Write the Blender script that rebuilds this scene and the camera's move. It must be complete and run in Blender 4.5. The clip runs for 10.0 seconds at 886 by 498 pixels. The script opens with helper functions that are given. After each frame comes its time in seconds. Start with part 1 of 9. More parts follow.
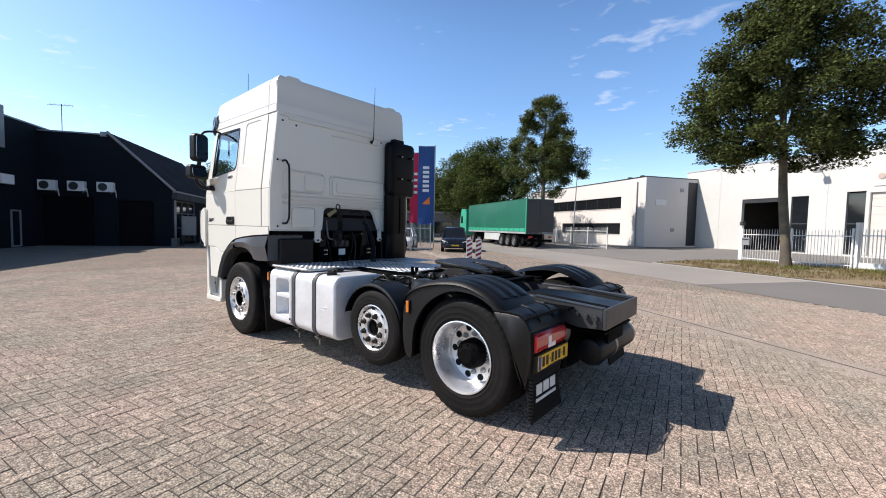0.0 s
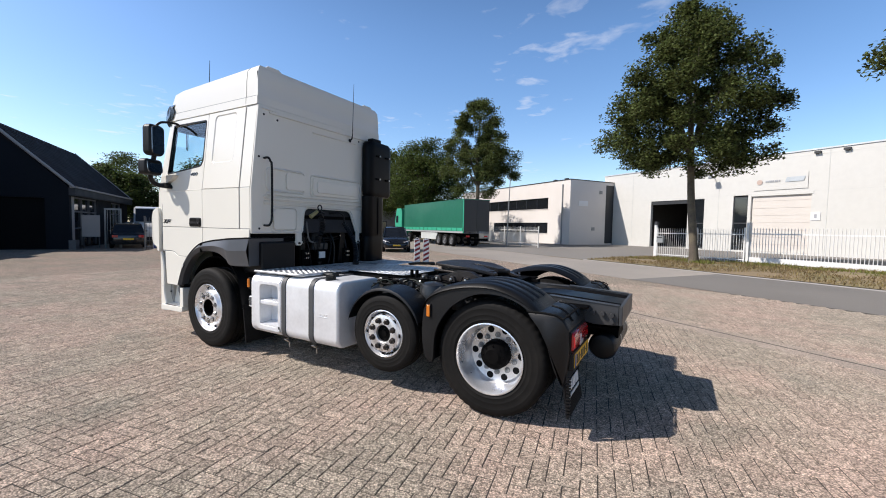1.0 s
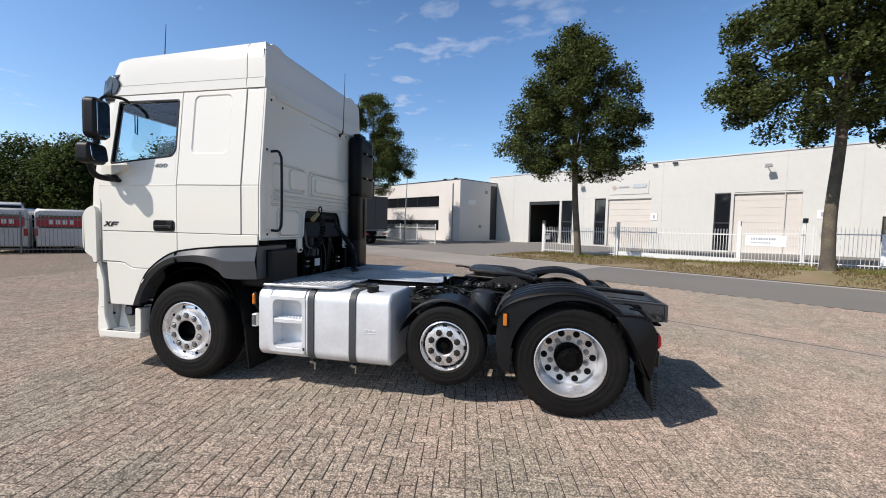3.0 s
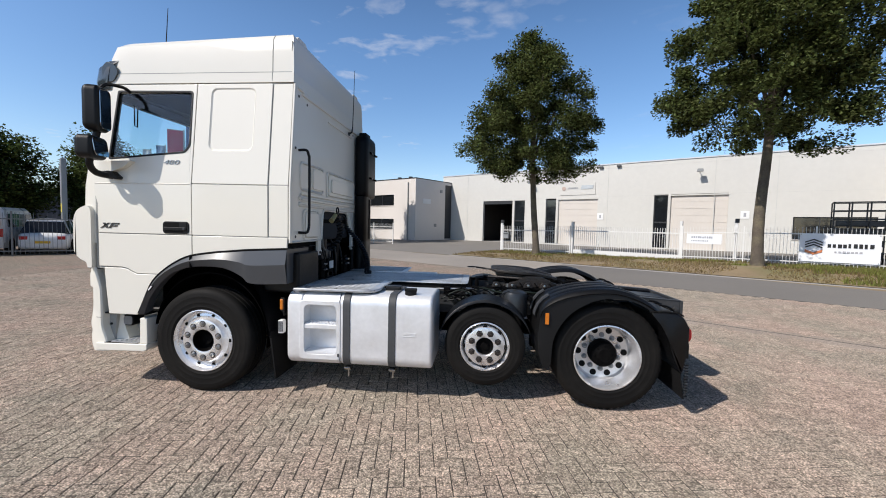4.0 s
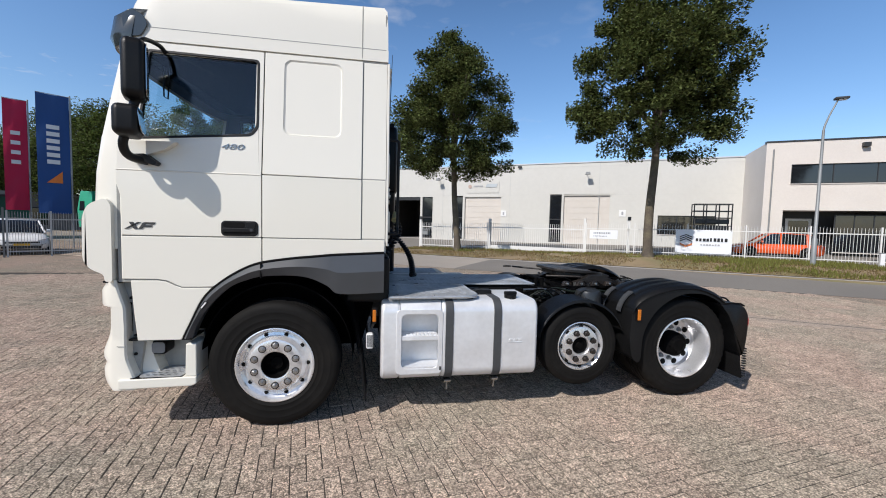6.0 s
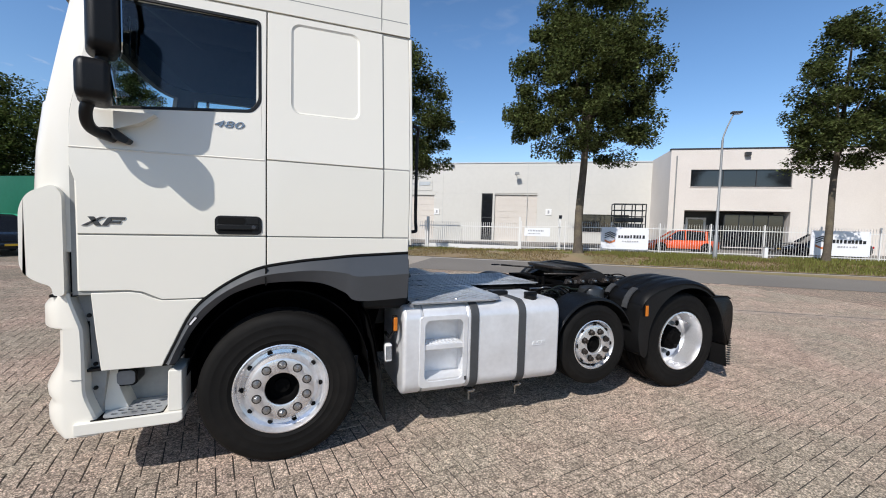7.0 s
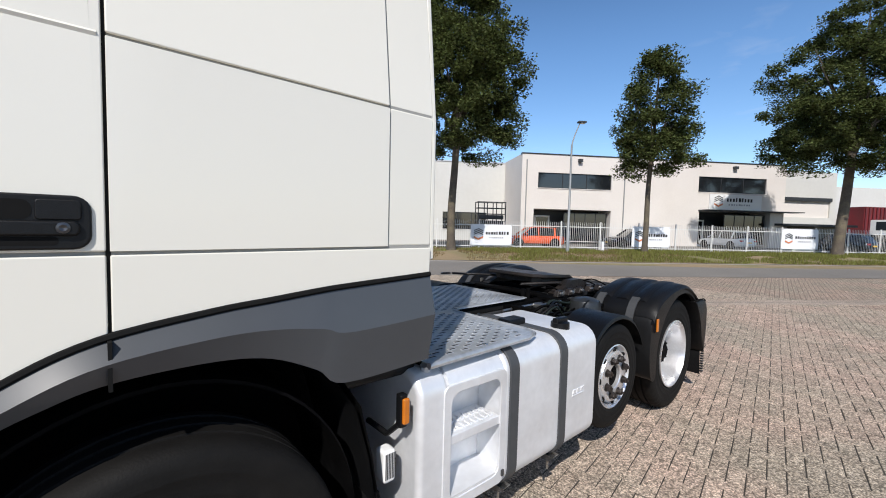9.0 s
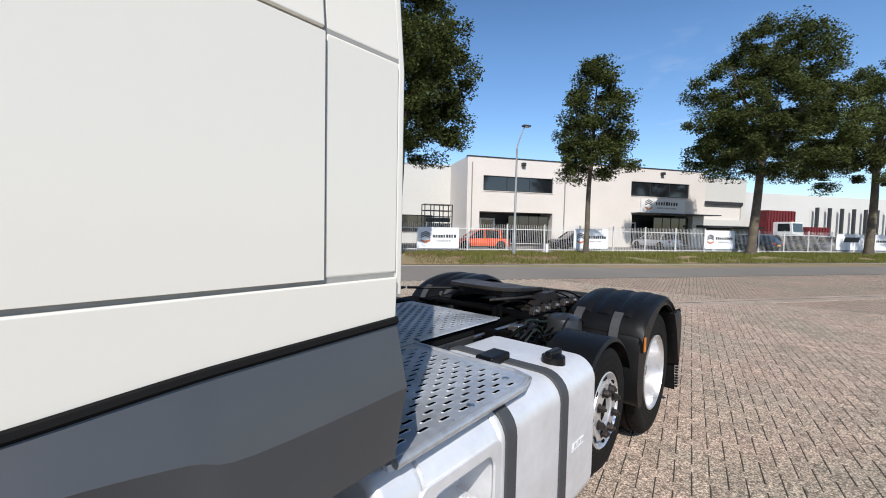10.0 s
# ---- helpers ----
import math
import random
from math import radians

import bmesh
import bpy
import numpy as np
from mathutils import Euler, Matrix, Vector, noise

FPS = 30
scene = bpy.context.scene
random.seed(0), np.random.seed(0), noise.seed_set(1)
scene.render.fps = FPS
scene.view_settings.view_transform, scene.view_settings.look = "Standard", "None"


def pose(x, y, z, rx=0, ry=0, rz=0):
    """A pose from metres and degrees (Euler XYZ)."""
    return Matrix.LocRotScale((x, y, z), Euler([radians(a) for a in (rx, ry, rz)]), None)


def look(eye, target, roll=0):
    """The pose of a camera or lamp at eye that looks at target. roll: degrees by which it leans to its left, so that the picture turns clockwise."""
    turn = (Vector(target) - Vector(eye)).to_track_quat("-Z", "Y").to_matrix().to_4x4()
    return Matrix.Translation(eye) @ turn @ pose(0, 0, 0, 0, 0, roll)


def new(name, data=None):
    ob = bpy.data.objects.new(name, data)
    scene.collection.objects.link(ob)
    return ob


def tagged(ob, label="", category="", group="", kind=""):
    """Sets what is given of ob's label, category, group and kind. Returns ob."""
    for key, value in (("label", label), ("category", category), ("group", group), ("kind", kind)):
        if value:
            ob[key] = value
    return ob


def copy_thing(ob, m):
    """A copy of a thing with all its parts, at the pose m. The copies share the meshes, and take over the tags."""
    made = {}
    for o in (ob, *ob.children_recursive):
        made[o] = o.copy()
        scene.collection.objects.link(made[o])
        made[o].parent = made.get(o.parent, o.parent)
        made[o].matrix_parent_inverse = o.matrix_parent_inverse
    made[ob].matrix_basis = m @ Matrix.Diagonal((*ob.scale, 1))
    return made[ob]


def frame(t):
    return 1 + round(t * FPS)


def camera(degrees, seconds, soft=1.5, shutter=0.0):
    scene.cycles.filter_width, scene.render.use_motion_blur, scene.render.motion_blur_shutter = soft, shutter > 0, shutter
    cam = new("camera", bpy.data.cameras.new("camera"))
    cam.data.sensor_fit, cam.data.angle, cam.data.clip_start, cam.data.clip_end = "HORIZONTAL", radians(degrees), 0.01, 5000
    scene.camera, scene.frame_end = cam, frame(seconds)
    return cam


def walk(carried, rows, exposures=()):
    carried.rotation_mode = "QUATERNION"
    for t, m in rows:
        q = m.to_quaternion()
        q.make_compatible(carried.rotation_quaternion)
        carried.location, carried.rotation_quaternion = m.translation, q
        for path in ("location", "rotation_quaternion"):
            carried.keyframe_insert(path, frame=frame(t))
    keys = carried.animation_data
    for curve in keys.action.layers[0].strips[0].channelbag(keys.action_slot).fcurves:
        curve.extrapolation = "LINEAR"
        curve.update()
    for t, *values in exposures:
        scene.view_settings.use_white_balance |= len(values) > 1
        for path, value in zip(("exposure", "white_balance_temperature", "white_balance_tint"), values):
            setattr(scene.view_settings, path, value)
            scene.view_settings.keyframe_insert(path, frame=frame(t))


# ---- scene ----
cam = camera(95.3, 10.0, soft=1.0)
PATH = [
    (0, (1.942, -3.752, 1.595), (0.657, -2.222, 1.486), 1.2),
    (0.5, (1.642, -4.013, 1.611), (0.498, -2.376, 1.502), 1.2),
    (1, (1.262, -4.224, 1.614), (0.266, -2.493, 1.508), 1.1),
    (1.5, (0.856, -4.445, 1.623), (0.006, -2.638, 1.515), 1.1),
    (2, (0.443, -4.541, 1.632), (-0.265, -2.674, 1.521), 1.1),
    (2.5, (0.006, -4.652, 1.661), (-0.565, -2.738, 1.549), 1.2),
    (4, (-1.274, -4.919, 1.696), (-1.457, -2.931, 1.583), 1.3),
    (4.5, (-1.762, -4.977, 1.701), (-1.823, -2.981, 1.587), 1.3),
    (5, (-2.266, -4.907, 1.702), (-2.203, -2.911, 1.586), 1.3),
    (6.5, (-3.613, -4.428, 1.68), (-3.09, -2.501, 1.557), 1.5),
    (7, (-3.919, -4.122, 1.663), (-3.213, -2.255, 1.541), 1.5),
    (7.5, (-4.129, -3.709, 1.662), (-3.247, -1.918, 1.541), 1.5),
    (8, (-4.272, -3.314, 1.659), (-3.229, -1.613, 1.539), 1.4),
    (8.5, (-4.223, -2.879, 1.62), (-3.037, -1.273, 1.503), 1.3),
    (9, (-4.098, -2.447, 1.637), (-2.784, -0.944, 1.519), 1.4),
    (9.5, (-3.944, -2.151, 1.642), (-2.517, -0.755, 1.528), 1.3),
    (10, (-3.748, -1.938, 1.664), (-2.242, -0.626, 1.564), 1.2),
]
walk(cam, [(t, look(eye, target, roll)) for t, eye, target, roll in PATH], [(0, 0.32, 6500, 14), (0.6, 0.22, 6500, 14), (1.5, 0.12, 6500, 14), (3.0, 0.0, 6480, 13), (5.0, -0.12, 6450, 13), (7.5, -0.14, 6350, 12), (10, -0.04, 6350, 12)])

# ---- world and light ----
SUN_TO = Vector((-0.79, -0.61, 0.97)).normalized()
SUN_EL = math.asin(SUN_TO.z)
SUN_AZ = math.atan2(SUN_TO.x, SUN_TO.y)


def build_world():
    w = bpy.data.worlds.new("sky")
    scene.world = w
    w.use_nodes = True
    nt = w.node_tree
    nt.nodes.clear()
    out = nt.nodes.new("ShaderNodeOutputWorld")
    bg = nt.nodes.new("ShaderNodeBackground")
    sky = nt.nodes.new("ShaderNodeTexSky")
    sky.sky_type = "NISHITA"
    sky.sun_disc = False
    sky.sun_elevation = SUN_EL
    sky.sun_rotation = SUN_AZ
    sky.altitude = 300
    sky.air_density, sky.dust_density, sky.ozone_density = 1.0, 0.8, 2.0
    # thin broken clouds: direction projected on a high flat layer
    tc = nt.nodes.new("ShaderNodeTexCoord")
    sep = nt.nodes.new("ShaderNodeSeparateXYZ")
    nt.links.new(tc.outputs["Generated"], sep.inputs[0])
    up = nt.nodes.new("ShaderNodeMath")
    up.operation = "MAXIMUM"
    nt.links.new(sep.outputs["Z"], up.inputs[0])
    up.inputs[1].default_value = 0.04
    div = nt.nodes.new("ShaderNodeVectorMath")
    div.operation = "DIVIDE"
    comb = nt.nodes.new("ShaderNodeCombineXYZ")
    for k in range(3):
        nt.links.new(up.outputs[0], comb.inputs[k])
    nt.links.new(tc.outputs["Generated"], div.inputs[0])
    nt.links.new(comb.outputs[0], div.inputs[1])
    n1 = nt.nodes.new("ShaderNodeTexNoise")
    n1.inputs["Scale"].default_value, n1.inputs["Detail"].default_value = 0.8, 2
    n2 = nt.nodes.new("ShaderNodeTexNoise")
    n2.inputs["Scale"].default_value, n2.inputs["Detail"].default_value = 6.5, 7
    n2.inputs["Distortion"].default_value = 0.35
    for n in (n1, n2):
        nt.links.new(div.outputs[0], n.inputs["Vector"])
    mul = nt.nodes.new("ShaderNodeMath")
    mul.operation = "MULTIPLY"
    nt.links.new(n1.outputs["Fac"], mul.inputs[0])
    nt.links.new(n2.outputs["Fac"], mul.inputs[1])
    ramp = nt.nodes.new("ShaderNodeValToRGB")
    ramp.color_ramp.elements[0].position, ramp.color_ramp.elements[1].position = 0.355, 0.6
    nt.links.new(mul.outputs[0], ramp.inputs[0])
    fac = nt.nodes.new("ShaderNodeMath")
    fac.operation = "MULTIPLY"
    nt.links.new(ramp.outputs[0], fac.inputs[0])
    clear = nt.nodes.new("ShaderNodeMapRange")
    clear.inputs["From Min"].default_value, clear.inputs["From Max"].default_value = -0.45, 0.25
    clear.inputs["To Min"].default_value, clear.inputs["To Max"].default_value = 0.85, 0.12
    nt.links.new(sep.outputs["X"], clear.inputs["Value"])
    nt.links.new(clear.outputs[0], fac.inputs[1])
    mix = nt.nodes.new("ShaderNodeMix")
    mix.data_type = "RGBA"
    nt.links.new(fac.outputs[0], mix.inputs["Factor"])
    hs = nt.nodes.new("ShaderNodeHueSaturation")
    hs.inputs["Saturation"].default_value, hs.inputs["Value"].default_value = 1.17, 1.1
    nt.links.new(sky.outputs[0], hs.inputs["Color"])
    # a clear sky deepens from the horizon to the zenith
    deep = nt.nodes.new("ShaderNodeMapRange")
    deep.interpolation_type = "SMOOTHSTEP"
    deep.inputs["From Min"].default_value, deep.inputs["From Max"].default_value = 0.35, 0.9
    deep.inputs["To Min"].default_value, deep.inputs["To Max"].default_value = 1.4, 0.28
    nt.links.new(sep.outputs["Z"], deep.inputs["Value"])
    sc = nt.nodes.new("ShaderNodeVectorMath")
    sc.operation = "SCALE"
    nt.links.new(hs.outputs[0], sc.inputs[0])
    nt.links.new(deep.outputs[0], sc.inputs["Scale"])
    nt.links.new(sc.outputs[0], mix.inputs["A"])
    mix.inputs["B"].default_value = (7.5, 7.7, 8.0, 1)
    nt.links.new(mix.outputs["Result"], bg.inputs["Color"])
    bg.inputs["Strength"].default_value = 0.115
    nt.links.new(bg.outputs[0], out.inputs[0])


build_world()
sun = new("sun", bpy.data.lights.new("sun", "SUN"))
sun.data.energy, sun.data.angle, sun.data.color = 5.0, radians(0.55), (1.0, 0.955, 0.88)
sun.matrix_world = look(SUN_TO * 60, (0, 0, 0))
scene.view_settings.exposure = 0.0

# ---- materials ----
MATS = {}


def mat(name, color, rough=0.5, metal=0.0, var=0.12, grain=30.0, big=1.2, bump=0.0, bump_scale=60.0, coat=0.0, spec=0.5, island=0.0, obrand=0.0, tint=None, tint_amt=0.0, rough_var=0.08, coords="Object", speck=0.0, speck_scale=110.0, fuzz=0.0):
    """A node material: base colour varied at two scales, with roughness variation and fine relief."""
    if name in MATS:
        return MATS[name]
    m = bpy.data.materials.new(name)
    m.use_nodes = True
    nt = m.node_tree
    b = nt.nodes["Principled BSDF"]
    tc = nt.nodes.new("ShaderNodeTexCoord")
    src = nt.nodes.new("ShaderNodeNewGeometry").outputs["Position"] if coords == "Position" else tc.outputs[coords]
    n1 = nt.nodes.new("ShaderNodeTexNoise")
    n1.inputs["Scale"].default_value, n1.inputs["Detail"].default_value = grain, 5
    n2 = nt.nodes.new("ShaderNodeTexNoise")
    n2.inputs["Scale"].default_value, n2.inputs["Detail"].default_value = big, 6
    for n in (n1, n2):
        nt.links.new(src, n.inputs["Vector"])
    add = nt.nodes.new("ShaderNodeMath")
    add.operation = "ADD"
    nt.links.new(n1.outputs["Fac"], add.inputs[0])
    nt.links.new(n2.outputs["Fac"], add.inputs[1])
    last = add.outputs[0]
    lo, hi = 0.6, 1.4
    rng = nt.nodes.new("ShaderNodeMapRange")
    rng.inputs["From Min"].default_value, rng.inputs["From Max"].default_value = lo, hi
    rng.inputs["To Min"].default_value, rng.inputs["To Max"].default_value = 1 - var, 1 + var
    nt.links.new(last, rng.inputs["Value"])
    value = rng.outputs[0]
    for amount, node, sock in ((island, "ShaderNodeNewGeometry", "Random Per Island"), (obrand, "ShaderNodeObjectInfo", "Random")):
        if amount:
            g = nt.nodes.new(node)
            r2 = nt.nodes.new("ShaderNodeMapRange")
            r2.inputs["To Min"].default_value, r2.inputs["To Max"].default_value = 1 - amount, 1 + amount
            nt.links.new(g.outputs[sock], r2.inputs["Value"])
            mu = nt.nodes.new("ShaderNodeMath")
            mu.operation = "MULTIPLY"
            nt.links.new(value, mu.inputs[0])
            nt.links.new(r2.outputs[0], mu.inputs[1])
            value = mu.outputs[0]
    if speck:
        n5 = nt.nodes.new("ShaderNodeTexNoise")
        n5.inputs["Scale"].default_value, n5.inputs["Detail"].default_value = speck_scale, 4
        nt.links.new(src, n5.inputs["Vector"])
        r5 = nt.nodes.new("ShaderNodeMapRange")
        r5.inputs["From Min"].default_value, r5.inputs["From Max"].default_value = 0.40, 0.60
        r5.inputs["To Min"].default_value, r5.inputs["To Max"].default_value = 1 - speck, 1 + speck * 0.85
        nt.links.new(n5.outputs["Fac"], r5.inputs["Value"])
        m5 = nt.nodes.new("ShaderNodeMath")
        m5.operation = "MULTIPLY"
        nt.links.new(value, m5.inputs[0])
        nt.links.new(r5.outputs[0], m5.inputs[1])
        value = m5.outputs[0]
    col = nt.nodes.new("ShaderNodeVectorMath")
    col.operation = "SCALE"
    nt.links.new(value, col.inputs["Scale"])
    if tint:
        mx = nt.nodes.new("ShaderNodeMix")
        mx.data_type = "RGBA"
        mx.inputs["A"].default_value, mx.inputs["B"].default_value = (*color, 1), (*tint, 1)
        rp = nt.nodes.new("ShaderNodeMapRange")
        rp.inputs["From Min"].default_value, rp.inputs["From Max"].default_value = 0.45, 0.68
        rp.inputs["To Max"].default_value = tint_amt
        n3 = nt.nodes.new("ShaderNodeTexNoise")
        n3.inputs["Scale"].default_value, n3.inputs["Detail"].default_value = big * 0.6, 8
        nt.links.new(src, n3.inputs["Vector"])
        nt.links.new(n3.outputs["Fac"], rp.inputs["Value"])
        nt.links.new(rp.outputs[0], mx.inputs["Factor"])
        nt.links.new(mx.outputs["Result"], col.inputs[0])
    else:
        col.inputs[0].default_value = color
    nt.links.new(col.outputs[0], b.inputs["Base Color"])
    rr = nt.nodes.new("ShaderNodeMapRange")
    rr.inputs["From Min"].default_value, rr.inputs["From Max"].default_value = 0.3, 0.7
    rr.inputs["To Min"].default_value, rr.inputs["To Max"].default_value = max(0.02, rough - rough_var), min(1, rough + rough_var)
    nt.links.new(n2.outputs["Fac"], rr.inputs["Value"])
    nt.links.new(rr.outputs[0], b.inputs["Roughness"])
    b.inputs["Metallic"].default_value = metal
    b.inputs["Diffuse Roughness"].default_value = fuzz
    b.inputs["Coat Weight"].default_value = coat
    b.inputs["Coat Roughness"].default_value = 0.08
    b.inputs["Specular IOR Level"].default_value = spec
    if bump:
        n4 = nt.nodes.new("ShaderNodeTexNoise")
        n4.inputs["Scale"].default_value, n4.inputs["Detail"].default_value = bump_scale, 4
        nt.links.new(src, n4.inputs["Vector"])
        bp = nt.nodes.new("ShaderNodeBump")
        bp.inputs["Strength"].default_value, bp.inputs["Distance"].default_value = bump, 0.02
        nt.links.new(n4.outputs["Fac"], bp.inputs["Height"])
        nt.links.new(bp.outputs[0], b.inputs["Normal"])
    MATS[name] = m
    return m


def glass(name, tint, gloss=0.04):
    """A clear pane: tinted see-through, with a mirror-like sheen that grows at grazing angles."""
    if name in MATS:
        return MATS[name]
    m = bpy.data.materials.new(name)
    m.use_nodes = True
    nt = m.node_tree
    nt.nodes.clear()
    out = nt.nodes.new("ShaderNodeOutputMaterial")
    tr = nt.nodes.new("ShaderNodeBsdfTransparent")
    tr.inputs[0].default_value = (*tint, 1)
    gl = nt.nodes.new("ShaderNodeBsdfGlossy")
    gl.inputs["Roughness"].default_value = 0.01
    lw = nt.nodes.new("ShaderNodeLayerWeight")
    lw.inputs["Blend"].default_value = 0.5
    fr = nt.nodes.new("ShaderNodeMath")
    fr.operation = "POWER"
    nt.links.new(lw.outputs["Facing"], fr.inputs[0])
    fr.inputs[1].default_value = 4.5
    ad = nt.nodes.new("ShaderNodeMath")
    ad.operation = "ADD"
    ad.use_clamp = True
    nt.links.new(fr.outputs[0], ad.inputs[0])
    ad.inputs[1].default_value = gloss
    mx = nt.nodes.new("ShaderNodeMixShader")
    nt.links.new(ad.outputs[0], mx.inputs[0])
    nt.links.new(tr.outputs[0], mx.inputs[1])
    nt.links.new(gl.outputs[0], mx.inputs[2])
    nt.links.new(mx.outputs[0], out.inputs[0])
    MATS[name] = m
    return m


def leaf_mat(name, color, var=0.35):
    if name in MATS:
        return MATS[name]
    m = bpy.data.materials.new(name)
    m.use_nodes = True
    nt = m.node_tree
    nt.nodes.clear()
    out = nt.nodes.new("ShaderNodeOutputMaterial")
    g = nt.nodes.new("ShaderNodeNewGeometry")
    hs = nt.nodes.new("ShaderNodeHueSaturation")
    hs.inputs["Color"].default_value = (*color, 1)
    r = nt.nodes.new("ShaderNodeMapRange")
    r.inputs["To Min"].default_value, r.inputs["To Max"].default_value = 1 - var, 1 + var
    nt.links.new(g.outputs["Random Per Island"], r.inputs["Value"])
    nt.links.new(r.outputs[0], hs.inputs["Value"])
    r2 = nt.nodes.new("ShaderNodeMapRange")
    r2.inputs["To Min"].default_value, r2.inputs["To Max"].default_value = 0.475, 0.51
    nt.links.new(g.outputs["Random Per Island"], r2.inputs["Value"])
    nt.links.new(r2.outputs[0], hs.inputs["Hue"])
    d = nt.nodes.new("ShaderNodeBsdfPrincipled")
    d.inputs["Roughness"].default_value = 0.6
    d.inputs["Specular IOR Level"].default_value = 0.2
    nt.links.new(hs.outputs[0], d.inputs["Base Color"])
    t = nt.nodes.new("ShaderNodeBsdfTranslucent")
    nt.links.new(hs.outputs[0], t.inputs[0])
    mx = nt.nodes.new("ShaderNodeMixShader")
    mx.inputs[0].default_value = 0.38
    nt.links.new(d.outputs[0], mx.inputs[1])
    nt.links.new(t.outputs[0], mx.inputs[2])
    nt.links.new(mx.outputs[0], out.inputs[0])
    MATS[name] = m
    return m


CAB_WHITE = mat("cab_white_paint", (0.775, 0.75, 0.67), 0.3, var=0.006, grain=2, big=0.5, coat=0.3, rough_var=0.004)
JOINT_GREY = mat("grey_joint_sealant", (0.3, 0.3, 0.28), 0.7)
SEAM = mat("dark_joint", (0.01, 0.01, 0.01), 0.9, spec=0.1)
TRIM_GREY = mat("grey_painted_trim", (0.065, 0.07, 0.077), 0.36, var=0.06, grain=8, coat=0.15, spec=0.4)
PLASTIC = mat("black_plastic", (0.0048, 0.005, 0.0057), 0.42, var=0.3, grain=80, big=3, bump=0.12, bump_scale=400, spec=0.3, tint=(0.009, 0.009, 0.009), tint_amt=0.5)
GLOSS_BLACK = mat("glossy_black_plastic", (0.003, 0.003, 0.0036), 0.36, var=0.3, grain=40, big=3, spec=0.14, rough_var=0.06)
CHASSIS = mat("black_chassis_paint", (0.003, 0.003, 0.0033), 0.7, spec=0.04, var=0.4, grain=20, big=5, tint=(0.010, 0.009, 0.008), tint_amt=0.3)
FRAME_GREY = mat("grey_frame_paint", (0.034, 0.036, 0.039), 0.45, var=0.2, grain=20, big=4, tint=(0.06, 0.055, 0.05), tint_amt=0.4)
TYRE = mat("tyre_rubber", (0.0055, 0.0051, 0.0047), 0.75, spec=0.2, var=0.35, grain=14, big=3, bump=0.12, bump_scale=160, tint=(0.014, 0.0123, 0.0105), tint_amt=0.6)
ALLOY = mat("brushed_alloy", (0.80, 0.80, 0.81), 0.32, 0.75, var=0.1, grain=60, big=5, bump=0.05, bump_scale=300, rough_var=0.12)
TANK = mat("dull_aluminium", (0.82, 0.83, 0.845), 0.42, 0.4, var=0.07, grain=25, big=4, bump=0.04, bump_scale=200, tint=(0.66, 0.66, 0.66), tint_amt=0.5, rough_var=0.1)
TREAD = mat("tread_plate_aluminium", (0.62, 0.64, 0.66), 0.38, 0.6, var=0.22, grain=30, big=5, tint=(0.32, 0.33, 0.34), tint_amt=0.6, rough_var=0.12)
BADGE = mat("dark_chrome", (0.09, 0.09, 0.095), 0.28, 0.8, var=0.1)
STEEL = mat("bright_steel", (0.45, 0.45, 0.45), 0.3, 0.95, var=0.2)
RUST = mat("dark_greasy_steel", (0.02, 0.018, 0.017), 0.42, 0.3, var=0.5, grain=25, big=6, bump=0.3, bump_scale=90, tint=(0.05, 0.035, 0.028), tint_amt=0.5)
RED_LENS = mat("red_lens", (0.45, 0.012, 0.016), 0.12, var=0.1, coat=0.6)
CLEAR_LENS = mat("clear_lens", (0.8, 0.78, 0.78), 0.12, var=0.05, coat=0.6)
AMBER = mat("amber_lens", (0.55, 0.16, 0.012), 0.2, var=0.15, coat=0.5)
YELLOW = mat("yellow_plate", (0.85, 0.5, 0.02), 0.4, var=0.05)
INK = mat("black_ink", (0.012, 0.012, 0.013), 0.5)
WHITE_PLASTIC = mat("white_plastic", (0.78, 0.78, 0.77), 0.4, var=0.04)
BLUE_PLASTIC = mat("blue_plastic", (0.02, 0.08, 0.35), 0.4)
CAB_GLASS = glass("cab_window_glass", (0.90, 0.97, 0.98), 0.04)
FABRIC = mat("dark_seat_fabric", (0.03, 0.032, 0.036), 0.9, var=0.2, grain=90)
INTERIOR = mat("cab_interior_trim", (0.06, 0.058, 0.056), 0.7, var=0.1)
MIRROR = mat("mirror_glass", (0.4, 0.41, 0.42), 0.02, 1.0, var=0.0, rough_var=0.0)
CONCRETE = mat("concrete", (0.33, 0.31, 0.29), 0.85, var=0.15, grain=20, big=2, bump=0.2, bump_scale=50)
ASPHALT = mat("asphalt", (0.16, 0.147, 0.131), 0.85, var=0.18, grain=120, big=0.35, bump=0.3, bump_scale=150, tint=(0.16, 0.147, 0.132), tint_amt=0.6, fuzz=0.4)
ASPHALT_PALE = mat("dusty_asphalt", (0.27, 0.242, 0.21), 0.85, var=0.18, grain=120, big=0.35, bump=0.3, bump_scale=150, tint=(0.34, 0.30, 0.255), tint_amt=0.6, fuzz=0.4)
YARD = mat("yard_asphalt", (0.2, 0.185, 0.165), 0.9, var=0.15, grain=60, big=0.3, bump=0.2, bump_scale=100)


